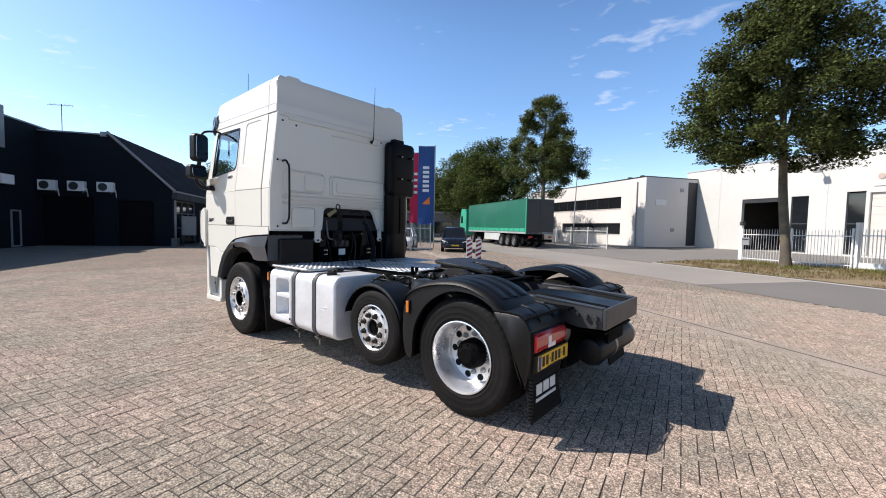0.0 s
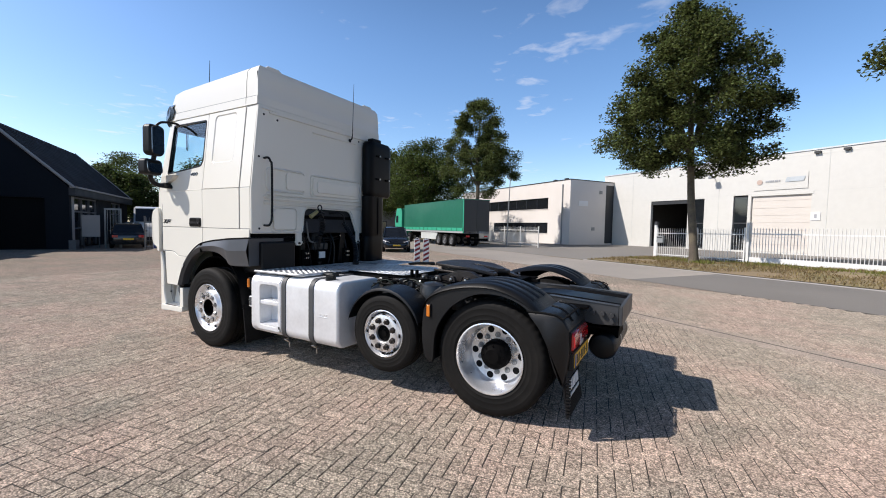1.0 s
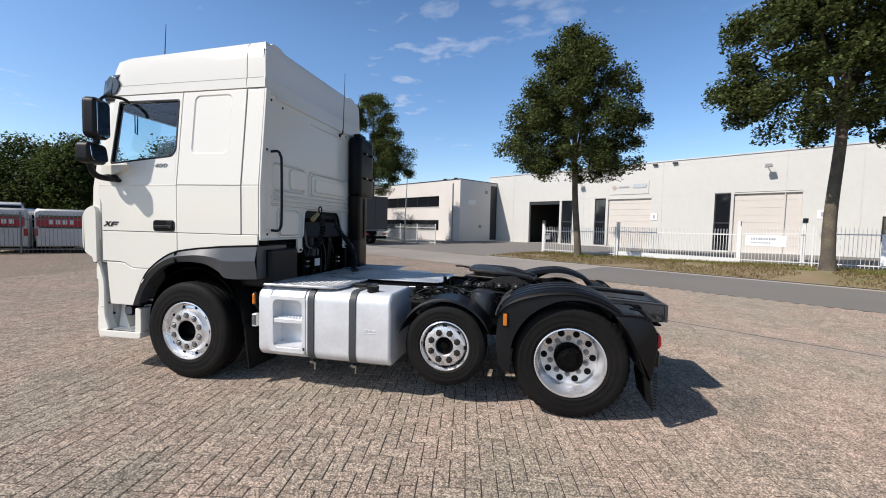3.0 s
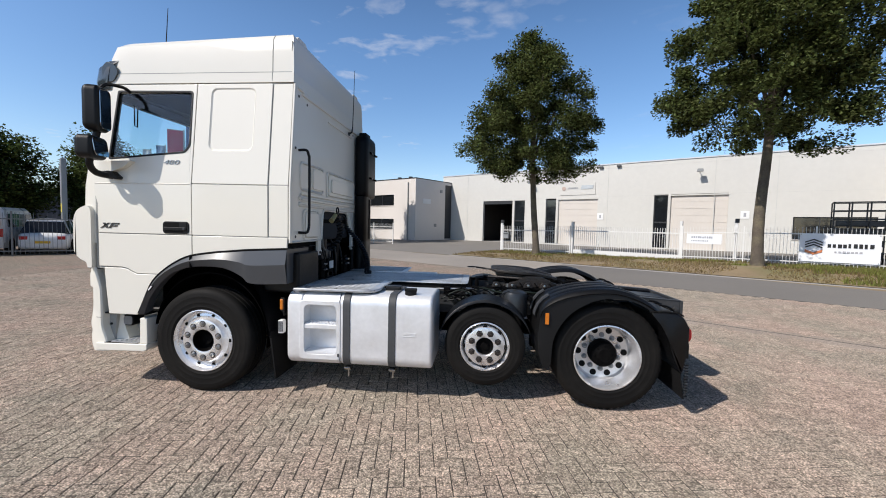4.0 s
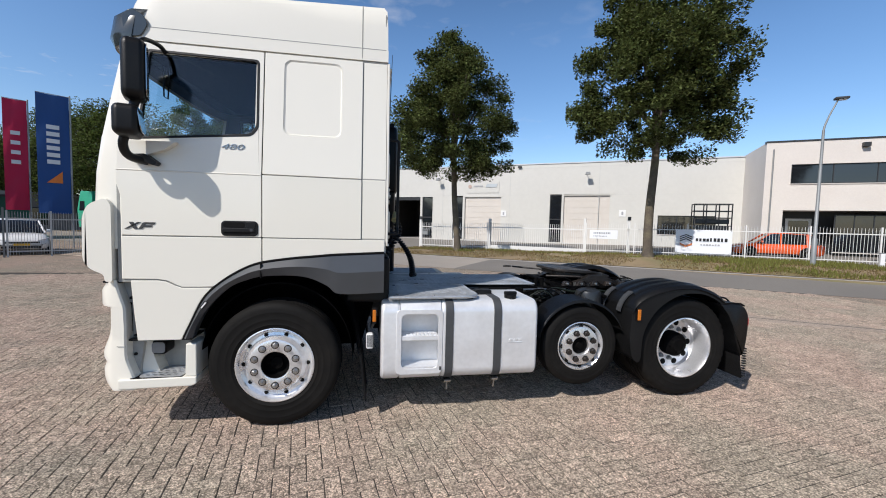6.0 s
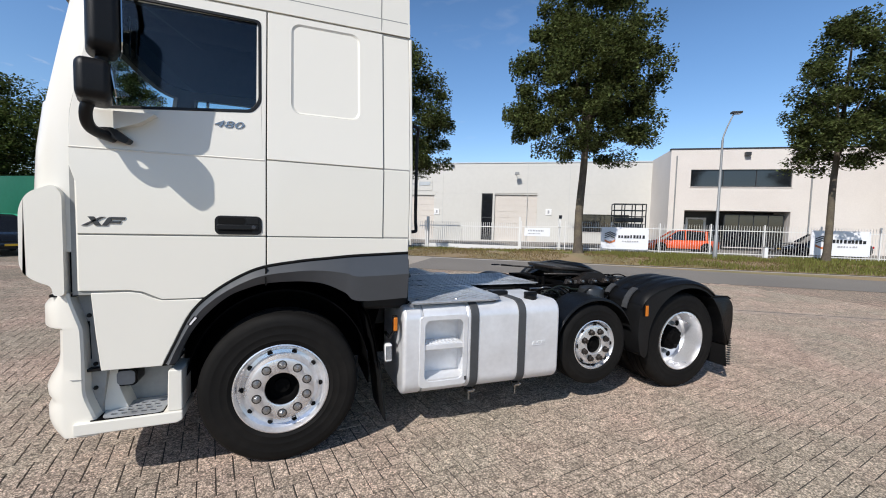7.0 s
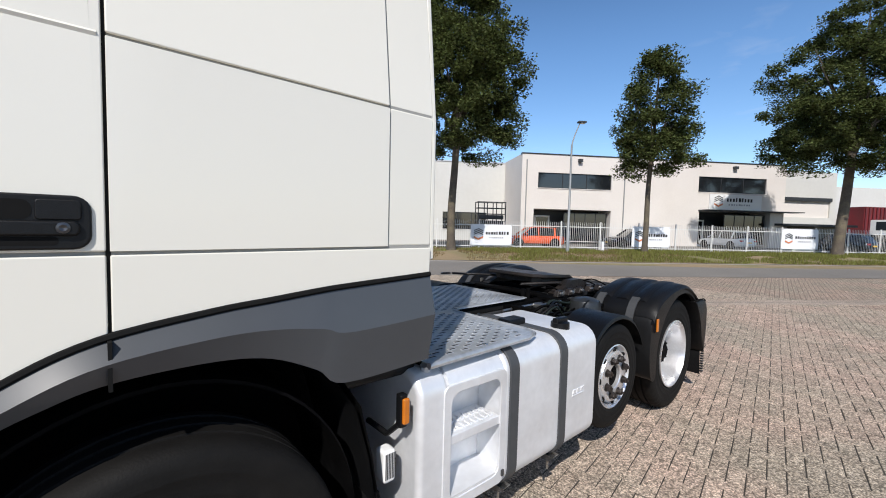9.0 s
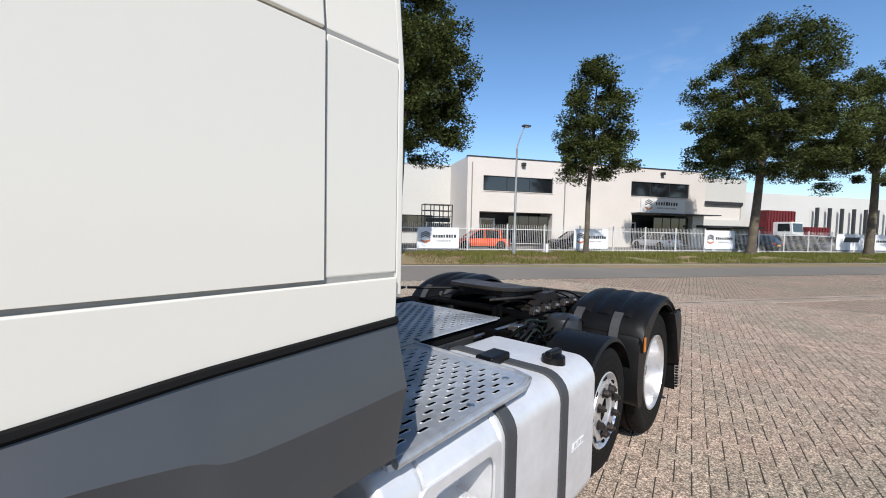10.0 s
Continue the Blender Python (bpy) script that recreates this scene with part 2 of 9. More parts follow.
def paver_mat(name, single):
    """Exposed-aggregate concrete: pebbles of many tones in a buff matrix, with pink, grey and dark stained stretches."""
    m = bpy.data.materials.new(name)
    m.use_nodes = True
    nt = m.node_tree
    b = nt.nodes["Principled BSDF"]
    pos = nt.nodes.new("ShaderNodeNewGeometry")

    def noise_at(scale, detail, rough=0.5):
        n = nt.nodes.new("ShaderNodeTexNoise")
        n.inputs["Scale"].default_value, n.inputs["Detail"].default_value, n.inputs["Roughness"].default_value = scale, detail, rough
        nt.links.new(pos.outputs["Position"], n.inputs["Vector"])
        return n.outputs["Fac"]

    def ranged(src, a, z, lo, hi):
        r = nt.nodes.new("ShaderNodeMapRange")
        r.inputs["From Min"].default_value, r.inputs["From Max"].default_value = a, z
        r.inputs["To Min"].default_value, r.inputs["To Max"].default_value = lo, hi
        nt.links.new(src, r.inputs["Value"])
        return r.outputs[0]

    def times(p, q):
        k = nt.nodes.new("ShaderNodeMath")
        k.operation = "MULTIPLY"
        nt.links.new(p, k.inputs[0])
        nt.links.new(q, k.inputs[1])
        return k.outputs[0]

    def blend(fac, p, q):
        k = nt.nodes.new("ShaderNodeMix")
        k.data_type = "RGBA"
        nt.links.new(fac, k.inputs["Factor"])
        for sock, v in (("A", p), ("B", q)):
            if isinstance(v, tuple):
                k.inputs[sock].default_value = (*v, 1)
            else:
                nt.links.new(v, k.inputs[sock])
        return k.outputs["Result"]

    tone = blend(ranged(noise_at(0.55, 4, 0.6), 0.40, 0.62, 0, 1), (0.405, 0.345, 0.272), (0.49, 0.372, 0.298))
    tone = blend(ranged(noise_at(0.9, 5, 0.65), 0.55, 0.72, 0, 0.7), tone, (0.29, 0.265, 0.215))
    if single:
        own = nt.nodes.new("ShaderNodeObjectInfo").outputs["Random"]
    else:
        own = pos.outputs["Random Per Island"]
    value = ranged(own, 0, 1, 0.87, 1.13)
    value = times(value, ranged(noise_at(22, 4, 0.6), 0.3, 0.7, 0.72, 1.28))
    peb = nt.nodes.new("ShaderNodeTexVoronoi")
    peb.inputs["Scale"].default_value = 95
    nt.links.new(pos.outputs["Position"], peb.inputs["Vector"])
    sep = nt.nodes.new("ShaderNodeSeparateColor")
    nt.links.new(peb.outputs["Color"], sep.inputs[0])
    value = times(value, ranged(sep.outputs[0], 0, 1, 0.42, 1.62))
    value = times(value, ranged(peb.outputs["Distance"], 0.25, 0.75, 1.12, 0.55))
    col = nt.nodes.new("ShaderNodeVectorMath")
    col.operation = "SCALE"
    nt.links.new(tone, col.inputs[0])
    nt.links.new(value, col.inputs["Scale"])
    nt.links.new(col.outputs[0], b.inputs["Base Color"])
    b.inputs["Roughness"].default_value = 0.85
    b.inputs["Specular IOR Level"].default_value = 0.22
    b.inputs["Diffuse Roughness"].default_value = 0.2
    bp = nt.nodes.new("ShaderNodeBump")
    bp.inputs["Strength"].default_value, bp.inputs["Distance"].default_value = 0.8, 0.006
    nt.links.new(ranged(peb.outputs["Distance"], 0.1, 0.8, 1, 0), bp.inputs["Height"])
    nt.links.new(bp.outputs[0], b.inputs["Normal"])
    MATS[name] = m
    return m


PAVER = paver_mat("paver", False)
PAVER_ONE = paver_mat("paver_single", True)
GROUT = mat("sand_joint", (0.045, 0.039, 0.032), 0.95, var=0.3, grain=40, bump=0.3)
GRASS_BED = mat("dry_grass_soil", (0.19, 0.14, 0.08), 0.95, var=0.3, grain=14, big=0.6, tint=(0.12, 0.12, 0.045), tint_amt=0.8, bump=0.6, bump_scale=25, fuzz=1.0)
HALL_WHITE = mat("hall_white_cladding", (0.6, 0.59, 0.55), 0.6, var=0.04, grain=3, big=0.35, tint=(0.58, 0.57, 0.53), tint_amt=0.5)
PLASTER = mat("pale_plaster", (0.70, 0.655, 0.61), 0.8, var=0.05, grain=12, big=0.4, bump=0.1, tint=(0.6, 0.55, 0.5), tint_amt=0.4)
DOOR_CREAM = mat("cream_sectional_door", (0.62, 0.575, 0.52), 0.55, var=0.04)
DARK_GLASS = mat("dark_window_glass", (0.012, 0.014, 0.017), 0.06, var=0.2, coat=0.5, spec=0.7)
DARK_FRAME = mat("dark_window_frame", (0.03, 0.032, 0.035), 0.5)
# near-black colour stands in for the lack of light indoors
BLACK_INSIDE = mat("dark_hall_interior", (0.03, 0.027, 0.025), 0.9)
DARK_WALL = mat("dark_blue_cladding", (0.006, 0.009, 0.014), 0.7, spec=0.15, var=0.15, grain=6, big=0.5)
ROOF_TILE = mat("dark_brown_roof_tile", (0.022, 0.016, 0.0155), 0.8, spec=0.12, var=0.2, grain=8)
FENCE_WHITE = mat("white_fence_paint", (0.70, 0.69, 0.66), 0.5, var=0.08)
FENCE_DARK = mat("galvanised_fence", (0.2, 0.2, 0.2), 0.5, 0.5, var=0.2)
BARK = mat("bark", (0.10, 0.08, 0.06), 0.9, var=0.35, grain=18, big=3, bump=0.8, bump_scale=30, tint=(0.2, 0.17, 0.1), tint_amt=0.6)
LEAF = leaf_mat("lime_leaf", (0.096, 0.118, 0.038), 0.8)
LEAF_FAR = leaf_mat("far_leaf", (0.072, 0.098, 0.026), 0.75)
BLADE = leaf_mat("grass_blade", (0.19, 0.20, 0.05), 0.4)
STRAW = leaf_mat("dry_grass_blade", (0.25, 0.19, 0.085), 0.4)
LAMP_GREY = mat("lamp_post_grey", (0.28, 0.29, 0.29), 0.5, 0.3)
BANNER = mat("white_banner", (0.8, 0.81, 0.83), 0.6, var=0.04)

# ---- builders ----


def part(name, bm, material, parent=None, label="", smooth=None, bevel=0.0, at=None):
    me = bpy.data.meshes.new(name)
    bmesh.ops.recalc_face_normals(bm, faces=bm.faces)
    bm.to_mesh(me)
    bm.free()
    me.materials.append(material)
    if smooth or bevel:
        for p in me.polygons:
            p.use_smooth = True
        me.set_sharp_from_angle(angle=radians(smooth or 35))
    ob = new(name, me)
    if parent:
        ob.parent = parent
    if label:
        ob["label"] = label
    if at:
        ob.matrix_basis = at
    if bevel:
        md = ob.modifiers.new("bevel", "BEVEL")
        md.width, md.segments, md.limit_method, md.angle_limit = bevel, 4 if bevel > 0.018 else 2, "ANGLE", radians(35)
        md.harden_normals = True
    return ob


def twin(ob, m, parent=None, name=None):
    """Another object on the same mesh, at the pose m."""
    o = new(name or ob.name.split(".")[0], ob.data)
    o.parent = parent or ob.parent
    o.matrix_basis = m
    for md in ob.modifiers:
        k = o.modifiers.new(md.name, md.type)
        k.width, k.segments, k.limit_method, k.angle_limit = md.width, md.segments, md.limit_method, md.angle_limit
        k.harden_normals = True
    return o


def thing(name, m, label, category, group="", kind=""):
    e = new(name)
    e.matrix_basis = m
    e.empty_display_size = 0.1
    return tagged(e, label, category, group, kind)


def box(x0, x1, y0, y1, z0, z1, bm=None):
    bm = bm or bmesh.new()
    v = [bm.verts.new((x, y, z)) for x in (x0, x1) for y in (y0, y1) for z in (z0, z1)]
    for f in ((0, 1, 3, 2), (4, 6, 7, 5), (0, 4, 5, 1), (2, 3, 7, 6), (0, 2, 6, 4), (1, 5, 7, 3)):
        bm.faces.new([v[i] for i in f])
    return bm


def tube(pts, r, n=8, bm=None, caps=True):
    """A round rod along pts; r is one radius or one for each point."""
    bm = bm or bmesh.new()
    pts = [Vector(p) for p in pts]
    rs = r if isinstance(r, (list, tuple)) else [r] * len(pts)
    rings, side = [], None
    for i, p in enumerate(pts):
        d = (pts[min(i + 1, len(pts) - 1)] - pts[max(i - 1, 0)]).normalized()
        if side is None:
            side = d.orthogonal().normalized()
        side = (side - d * side.dot(d)).normalized()
        up = d.cross(side)
        rings.append([bm.verts.new(p + (side * math.cos(a) + up * math.sin(a)) * rs[i]) for a in (2 * math.pi * k / n for k in range(n))])
    for a, b in zip(rings, rings[1:]):
        for k in range(n):
            bm.faces.new((a[k], a[(k + 1) % n], b[(k + 1) % n], b[k]))
    if caps:
        bm.faces.new(rings[0][::-1])
        bm.faces.new(rings[-1])
    return bm


def lathe(prof, n=32, bm=None, axis="y", c=(0, 0, 0), close=False):
    """A turned body: prof is rows of (radius, place along the axis)."""
    bm = bm or bmesh.new()
    c = Vector(c)
    rings = []
    for r, h in prof:
        ring = []
        for k in range(n):
            a = 2 * math.pi * k / n
            u, w = r * math.cos(a), r * math.sin(a)
            q = {"y": (u, h, w), "z": (u, w, h), "x": (h, u, w)}[axis]
            ring.append(bm.verts.new(c + Vector(q)))
        rings.append(ring)
    pairs = list(zip(rings, rings[1:])) + ([(rings[-1], rings[0])] if close else [])
    for a, b in pairs:
        for k in range(n):
            bm.faces.new((a[k], a[(k + 1) % n], b[(k + 1) % n], b[k]))
    if not close:
        for ring in (rings[0], rings[-1]):
            bm.faces.new(ring)
    return bm


def prism(poly, a, b, plane="xz", bm=None):
    """A flat outline given thickness from a to b across its plane."""
    bm = bm or bmesh.new()

    def p3(p, h):
        return {"xz": (p[0], h, p[1]), "xy": (p[0], p[1], h), "yz": (h, p[0], p[1])}[plane]
    lo = [bm.verts.new(p3(p, a)) for p in poly]
    hi = [bm.verts.new(p3(p, b)) for p in poly]
    n = len(poly)
    bm.faces.new(lo)
    bm.faces.new(hi[::-1])
    for k in range(n):
        bm.faces.new((lo[k], lo[(k + 1) % n], hi[(k + 1) % n], hi[k]))
    return bm


def loft(rings, bm=None, caps=True, closed=True):
    bm = bm or bmesh.new()
    vs = [[bm.verts.new(p) for p in ring] for ring in rings]
    n = len(vs[0])
    for a, b in zip(vs, vs[1:]):
        for k in range(n if closed else n - 1):
            bm.faces.new((a[k], a[(k + 1) % n], b[(k + 1) % n], b[k]))
    if caps:
        bm.faces.new(vs[0][::-1])
        bm.faces.new(vs[-1])
    return bm


def rr(x0, z0, x1, z1, r, n=5):
    """A rectangle with round corners."""
    out = []
    for cx, cz, a0 in ((x1 - r, z1 - r, 0), (x0 + r, z1 - r, 90), (x0 + r, z0 + r, 180), (x1 - r, z0 + r, 270)):
        for k in range(n + 1):
            a = radians(a0 + 90 * k / n)
            out.append((cx + r * math.cos(a), cz + r * math.sin(a)))
    return out


def cutplate(outer, holes, bm=None):
    """Flat faces in the plane of (u, v) inside outer, with holes."""
    bm = bm or bmesh.new()
    edges = []
    for ring in (outer, *holes):
        vs = [bm.verts.new((p[0], 0, p[1])) for p in ring]
        edges += [bm.edges.new((vs[k], vs[(k + 1) % len(vs)])) for k in range(len(vs))]
    bmesh.ops.triangle_fill(bm, use_beauty=True, use_dissolve=False, edges=edges)
    return bm


def thicken(bm, vec):
    g = bmesh.ops.extrude_face_region(bm, geom=list(bm.faces))
    bmesh.ops.translate(bm, vec=vec, verts=[v for v in g["geom"] if isinstance(v, bmesh.types.BMVert)])
    return bm


STREET = pose(0, 0, 0, 0, 0, -33.7)


def street(s, d, z=0.0, turn=0.0):
    """A pose in the street's own axes: s along it, d across it."""
    return STREET @ pose(s, d, z, 0, 0, turn)


def smooth01(a, b, x):
    t = min(1.0, max(0.0, (x - a) / (b - a)))
    return t * t * (3 - 2 * t)


def height(s, d):
    """The ground's gentle rise beyond the road."""
    return smooth01(14.1, 16.5, d) * (0.07 + 0.19 * smooth01(-12, 4, s))

# ---- ground ----


def sheet(name, s0, s1, d0, d1, material, lift, label, category, ns=24, nd=12, kind="structure"):
    bm = bmesh.new()
    g = [[bm.verts.new((s0 + (s1 - s0) * i / ns, d0 + (d1 - d0) * j / nd, height(s0 + (s1 - s0) * i / ns, d0 + (d1 - d0) * j / nd) + lift)) for j in range(nd + 1)] for i in range(ns + 1)]
    for i in range(ns):
        for j in range(nd):
            bm.faces.new((g[i][j], g[i + 1][j], g[i + 1][j + 1], g[i][j + 1]))
    ob = part(name, bm, material, smooth=60)
    ob.matrix_basis = STREET
    return tagged(ob, label, category, kind=kind)


def brick_bed():
    """The far part of the paved yard: clay-grey blocks, too small there to tell apart."""
    m = PAVER.copy()
    m.name = "distant_paving"
    nt = m.node_tree
    b = nt.nodes["Principled BSDF"]
    old = b.inputs["Base Color"].links[0].from_socket
    tc = nt.nodes.new("ShaderNodeTexCoord")
    mp = nt.nodes.new("ShaderNodeMapping")
    mp.inputs["Rotation"].default_value[2] = radians(-43)
    nt.links.new(tc.outputs["Object"], mp.inputs[0])
    br = nt.nodes.new("ShaderNodeTexBrick")
    br.inputs["Scale"].default_value = 1.0
    br.inputs["Brick Width"].default_value, br.inputs["Row Height"].default_value = 0.21, 0.105
    br.inputs["Mortar Size"].default_value = 0.007
    br.inputs["Color1"].default_value, br.inputs["Color2"].default_value = (1, 1, 1, 1), (0.85, 0.85, 0.85, 1)
    br.inputs["Mortar"].default_value = (0.4, 0.38, 0.36, 1)
    nt.links.new(mp.outputs[0], br.inputs["Vector"])
    mu = nt.nodes.new("ShaderNodeMix")
    mu.data_type, mu.blend_type = "RGBA", "MULTIPLY"
    mu.inputs["Factor"].default_value = 1.0
    nt.links.new(old, mu.inputs["A"])
    nt.links.new(br.outputs["Color"], mu.inputs["B"])
    nt.links.new(mu.outputs["Result"], b.inputs["Base Color"])
    return m


BED = brick_bed()
PAVE_D = 8.9
ROAD_D = 14.1
sheet("ground", -900, 900, -900, 900, GRASS_BED, -0.12, "dry grass and bare soil around the yards", "ground", 60, 60)
sheet("pavement_far", -60, 60, -45, PAVE_D, BED, -0.02, "weathered grey-brown block paving of the truck yard", "pavement", 20, 20)
sheet("road", -6.0, 160, PAVE_D, ROAD_D, ASPHALT, -0.012, "worn dark grey asphalt street", "road", 40, 4)
sheet("road_west", -140, -5.8, PAVE_D, ROAD_D, ASPHALT_PALE, -0.013, "dusty pale asphalt of the street at the driveway", "road", 40, 4)
sheet("yard_asphalt", -60, 200, 19.9, 60, YARD, -0.006, "pale asphalt yard behind the white fence", "yard", 60, 20)
sheet("driveway", -31, -13.1, ROAD_D, 19.9, YARD, -0.004, "pale asphalt driveway from the street to the halls", "driveway", 14, 10)
sheet("verge", -13.1, 130, ROAD_D + 0.06, 19.95, GRASS_BED, 0.03, "strip of dry grass beside the street", "verge", 60, 10)
sheet("street_widening", -60, -31, ROAD_D, 16.9, ASPHALT_PALE, -0.008, "worn grey asphalt where the street widens", "road", 10, 6)
sheet("verge_west", -60, -31, 16.9, 19.95, GRASS_BED, 0.03, "strip of dry grass beside the street", "verge", 20, 10)
bm = box(-13.1, 130, ROAD_D - 0.1, ROAD_D + 0.06, -0.1, 0.012)
k = part("kerb", bm, CONCRETE, bevel=0.01)
k.matrix_basis = STREET
tagged(k, "low grey concrete edging between street and grass", "kerb", kind="structure")
bm = box(-40, 60, 3.78, 4.36, -0.05, -0.0012)
k = part("gutter_strip", bm, mat("worn_gutter_stone", (0.38, 0.31, 0.25), 0.9, var=0.3, grain=30, big=1.5, bump=0.4, tint=(0.28, 0.23, 0.185), tint_amt=0.8, speck=0.55, speck_scale=80.0), bevel=0.01)
k.matrix_basis = STREET
tagged(k, "pale concrete drain line across the paving", "gutter", kind="structure")
bm = box(-40, 60, 4.10, 4.125, -0.05, 0.002)
k = part("gutter_slot", bm, mat("dark_drain", (0.05, 0.045, 0.04), 0.9, var=0.4, grain=6))
k.matrix_basis = STREET
tagged(k, "dark slot of the drain line", "gutter", kind="structure")

# ---- buildings across the street ----


def wall_cut(parent, name, s0, s1, z0, z1, d, holes, material, thick=0.3, label=""):
    """A wall in the street's direction with real openings; d is its outer face."""
    bm = cutplate([(s0, z0), (s1, z0), (s1, z1), (s0, z1)], [[(a, c), (b, c), (b, e), (a, e)] for a, b, c, e in holes])
    bmesh.ops.translate(bm, vec=(0, d, 0), verts=bm.verts)
    thicken(bm, (0, thick, 0))
    return part(name, bm, material, parent, label)


def window(parent, a, b, c, e, d, panes=3, inset=0.1, frame=0.06):
    """A framed strip window: frame, panes and sill."""
    bm = cutplate([(a, c), (b, c), (b, e), (a, e)], [[(a + frame, c + frame), (b - frame, c + frame), (b - frame, e - frame), (a + frame, e - frame)]])
    bmesh.ops.translate(bm, vec=(0, d + inset, 0), verts=bm.verts)
    thicken(bm, (0, 0.07, 0))
    w = part("window", bm, DARK_FRAME, parent)
    step = (b - a - 2 * frame) / panes
    for i in range(panes):
        x = a + frame + i * step
        part("pane", box(x + 0.02, x + step - 0.02, d + inset + 0.025, d + inset + 0.04, c + frame + 0.003, e - frame - 0.003), DARK_GLASS, w)
        if i:
            part("mullion", box(x - 0.025, x + 0.025, d + inset - 0.005, d + inset + 0.06, c + frame, e - frame), DARK_FRAME, w)
    part("sill", box(a - 0.04, b + 0.04, d - 0.05, d + inset, c - 0.05, c), PLASTER, w)
    return w


def plain_bars(parent, x0, x1, z0, z1, y, material, n, name="letter_bar", seed=1):
    """A line of writing that cannot be read: short upright bars."""
    rnd = random.Random(seed)
    x, step = x0, (x1 - x0) / n
    for i in range(n):
        part(name, box(x + step * 0.1, x + step * rnd.uniform(0.6, 0.9), y - 0.006, y, z0, z1 - (z1 - z0) * rnd.choice((0, 0, 0.15))), material, parent)
        x += step


def hexmark(parent, x, z, r, y):
    """The plain mark on the banners: three dark slats over an orange bowl."""
    for i in range(3):
        t = z + r * (0.15 + 0.33 * i)
        part("mark_slat", prism([(x - r * 0.85, t - 0.28 * r), (x, t + 0.1 * r), (x + r * 0.85, t - 0.28 * r), (x + r * 0.85, t - 0.12 * r), (x, t + 0.26 * r), (x - r * 0.85, t - 0.12 * r)], y - 0.006, y), INK, parent)
    part("mark_bowl", prism([(x - r * 0.85, z - 0.3 * r), (x, z - 0.68 * r), (x + r * 0.85, z - 0.3 * r), (x + r * 0.85, z - 0.62 * r), (x, z - r), (x - r * 0.85, z - 0.62 * r)], y - 0.006, y), mat("mark_orange", (0.6, 0.2, 0.08), 0.5), parent)


# long white hall, its front at d = 34.4
HALL = thing("warehouse_hall", STREET, "long white-clad warehouse with roller doors and a flat roof", "building")
HD, HS0, HS1, HH = 34.4, -30.2, 9.6, 7.75
H_OPEN = [(-24.2, -20.4, 0.1, 4.65), (-20.15, -18.9, 0.15, 4.65), (-16.5, -15.4, 0.2, 4.75), (-15.15, -11.25, 0.2, 4.8), (-6.4, -5.3, 0.25, 4.85), (-5.1, -1.05, 0.25, 4.85), (2.9, 7.2, 1.3, 2.95)]
wall_cut(HALL, "front_wall", HS0, HS1, -0.2, HH, HD, H_OPEN, HALL_WHITE)
part("side_wall", box(HS0, HS0 + 0.3, HD + 0.3, HD + 40, -0.2, HH), HALL_WHITE, HALL)
part("side_wall", box(HS1 - 0.3, HS1, HD + 0.3, HD + 40, -0.2, HH), HALL_WHITE, HALL)
part("back_wall", box(HS0, HS1, HD + 40, HD + 40.3, -0.2, HH), HALL_WHITE, HALL)
part("roof", box(HS0 + 0.31, HS1 - 0.31, HD + 0.31, HD + 40, HH - 0.5, HH - 0.35), CONCRETE, HALL)
part("roof_coping", box(HS0 - 0.02, HS1 + 0.02, HD - 0.06, HD + 0.36, HH + 0.002, HH + 0.1), mat("pale_coping", (0.62, 0.64, 0.66), 0.4, 0.3), HALL)
for i, s in enumerate((-26.4, -17.7, -10.35, -2.0, 1.9)):
    part("cladding_joint", box(s - 0.025, s + 0.025, HD - 0.012, HD - 0.001, 0.1, HH), mat("joint_grey", (0.55, 0.55, 0.52), 0.6), HALL)
for k2, z in enumerate((2.6, 5.2)):
    part("cladding_joint", box(HS0 + 0.1, HS1 - 0.1, HD - 0.006, HD - 0.001, z + 2.2, z + 2.215), MATS["joint_grey"], HALL)
# open gate; near-black walls give the hall behind its darkness
part("hall_floor", box(-24.4, -20.2, HD, HD + 12, -0.1, 0.09), CONCRETE, HALL)
part("hall_inner_wall", box(-25.2, -19.2, HD + 8, HD + 8.2, 0, 5.5), BLACK_INSIDE, HALL)
part("hall_inner_side", box(-25.2, -25.0, HD + 0.3, HD + 8, 0, 5.5), BLACK_INSIDE, HALL)
part("hall_inner_side", box(-19.2, -18.7, HD + 0.3, HD + 8, 0, 5.5), BLACK_INSIDE, HALL)
part("hall_inner_ceiling", box(-25.2, -18.7, HD + 0.3, HD + 8.2, 5.5, 5.6), BLACK_INSIDE, HALL)
part("gate_rail", box(-24.2, -20.4, HD + 0.05, HD + 0.2, 4.3, 4.65), DARK_FRAME, HALL)


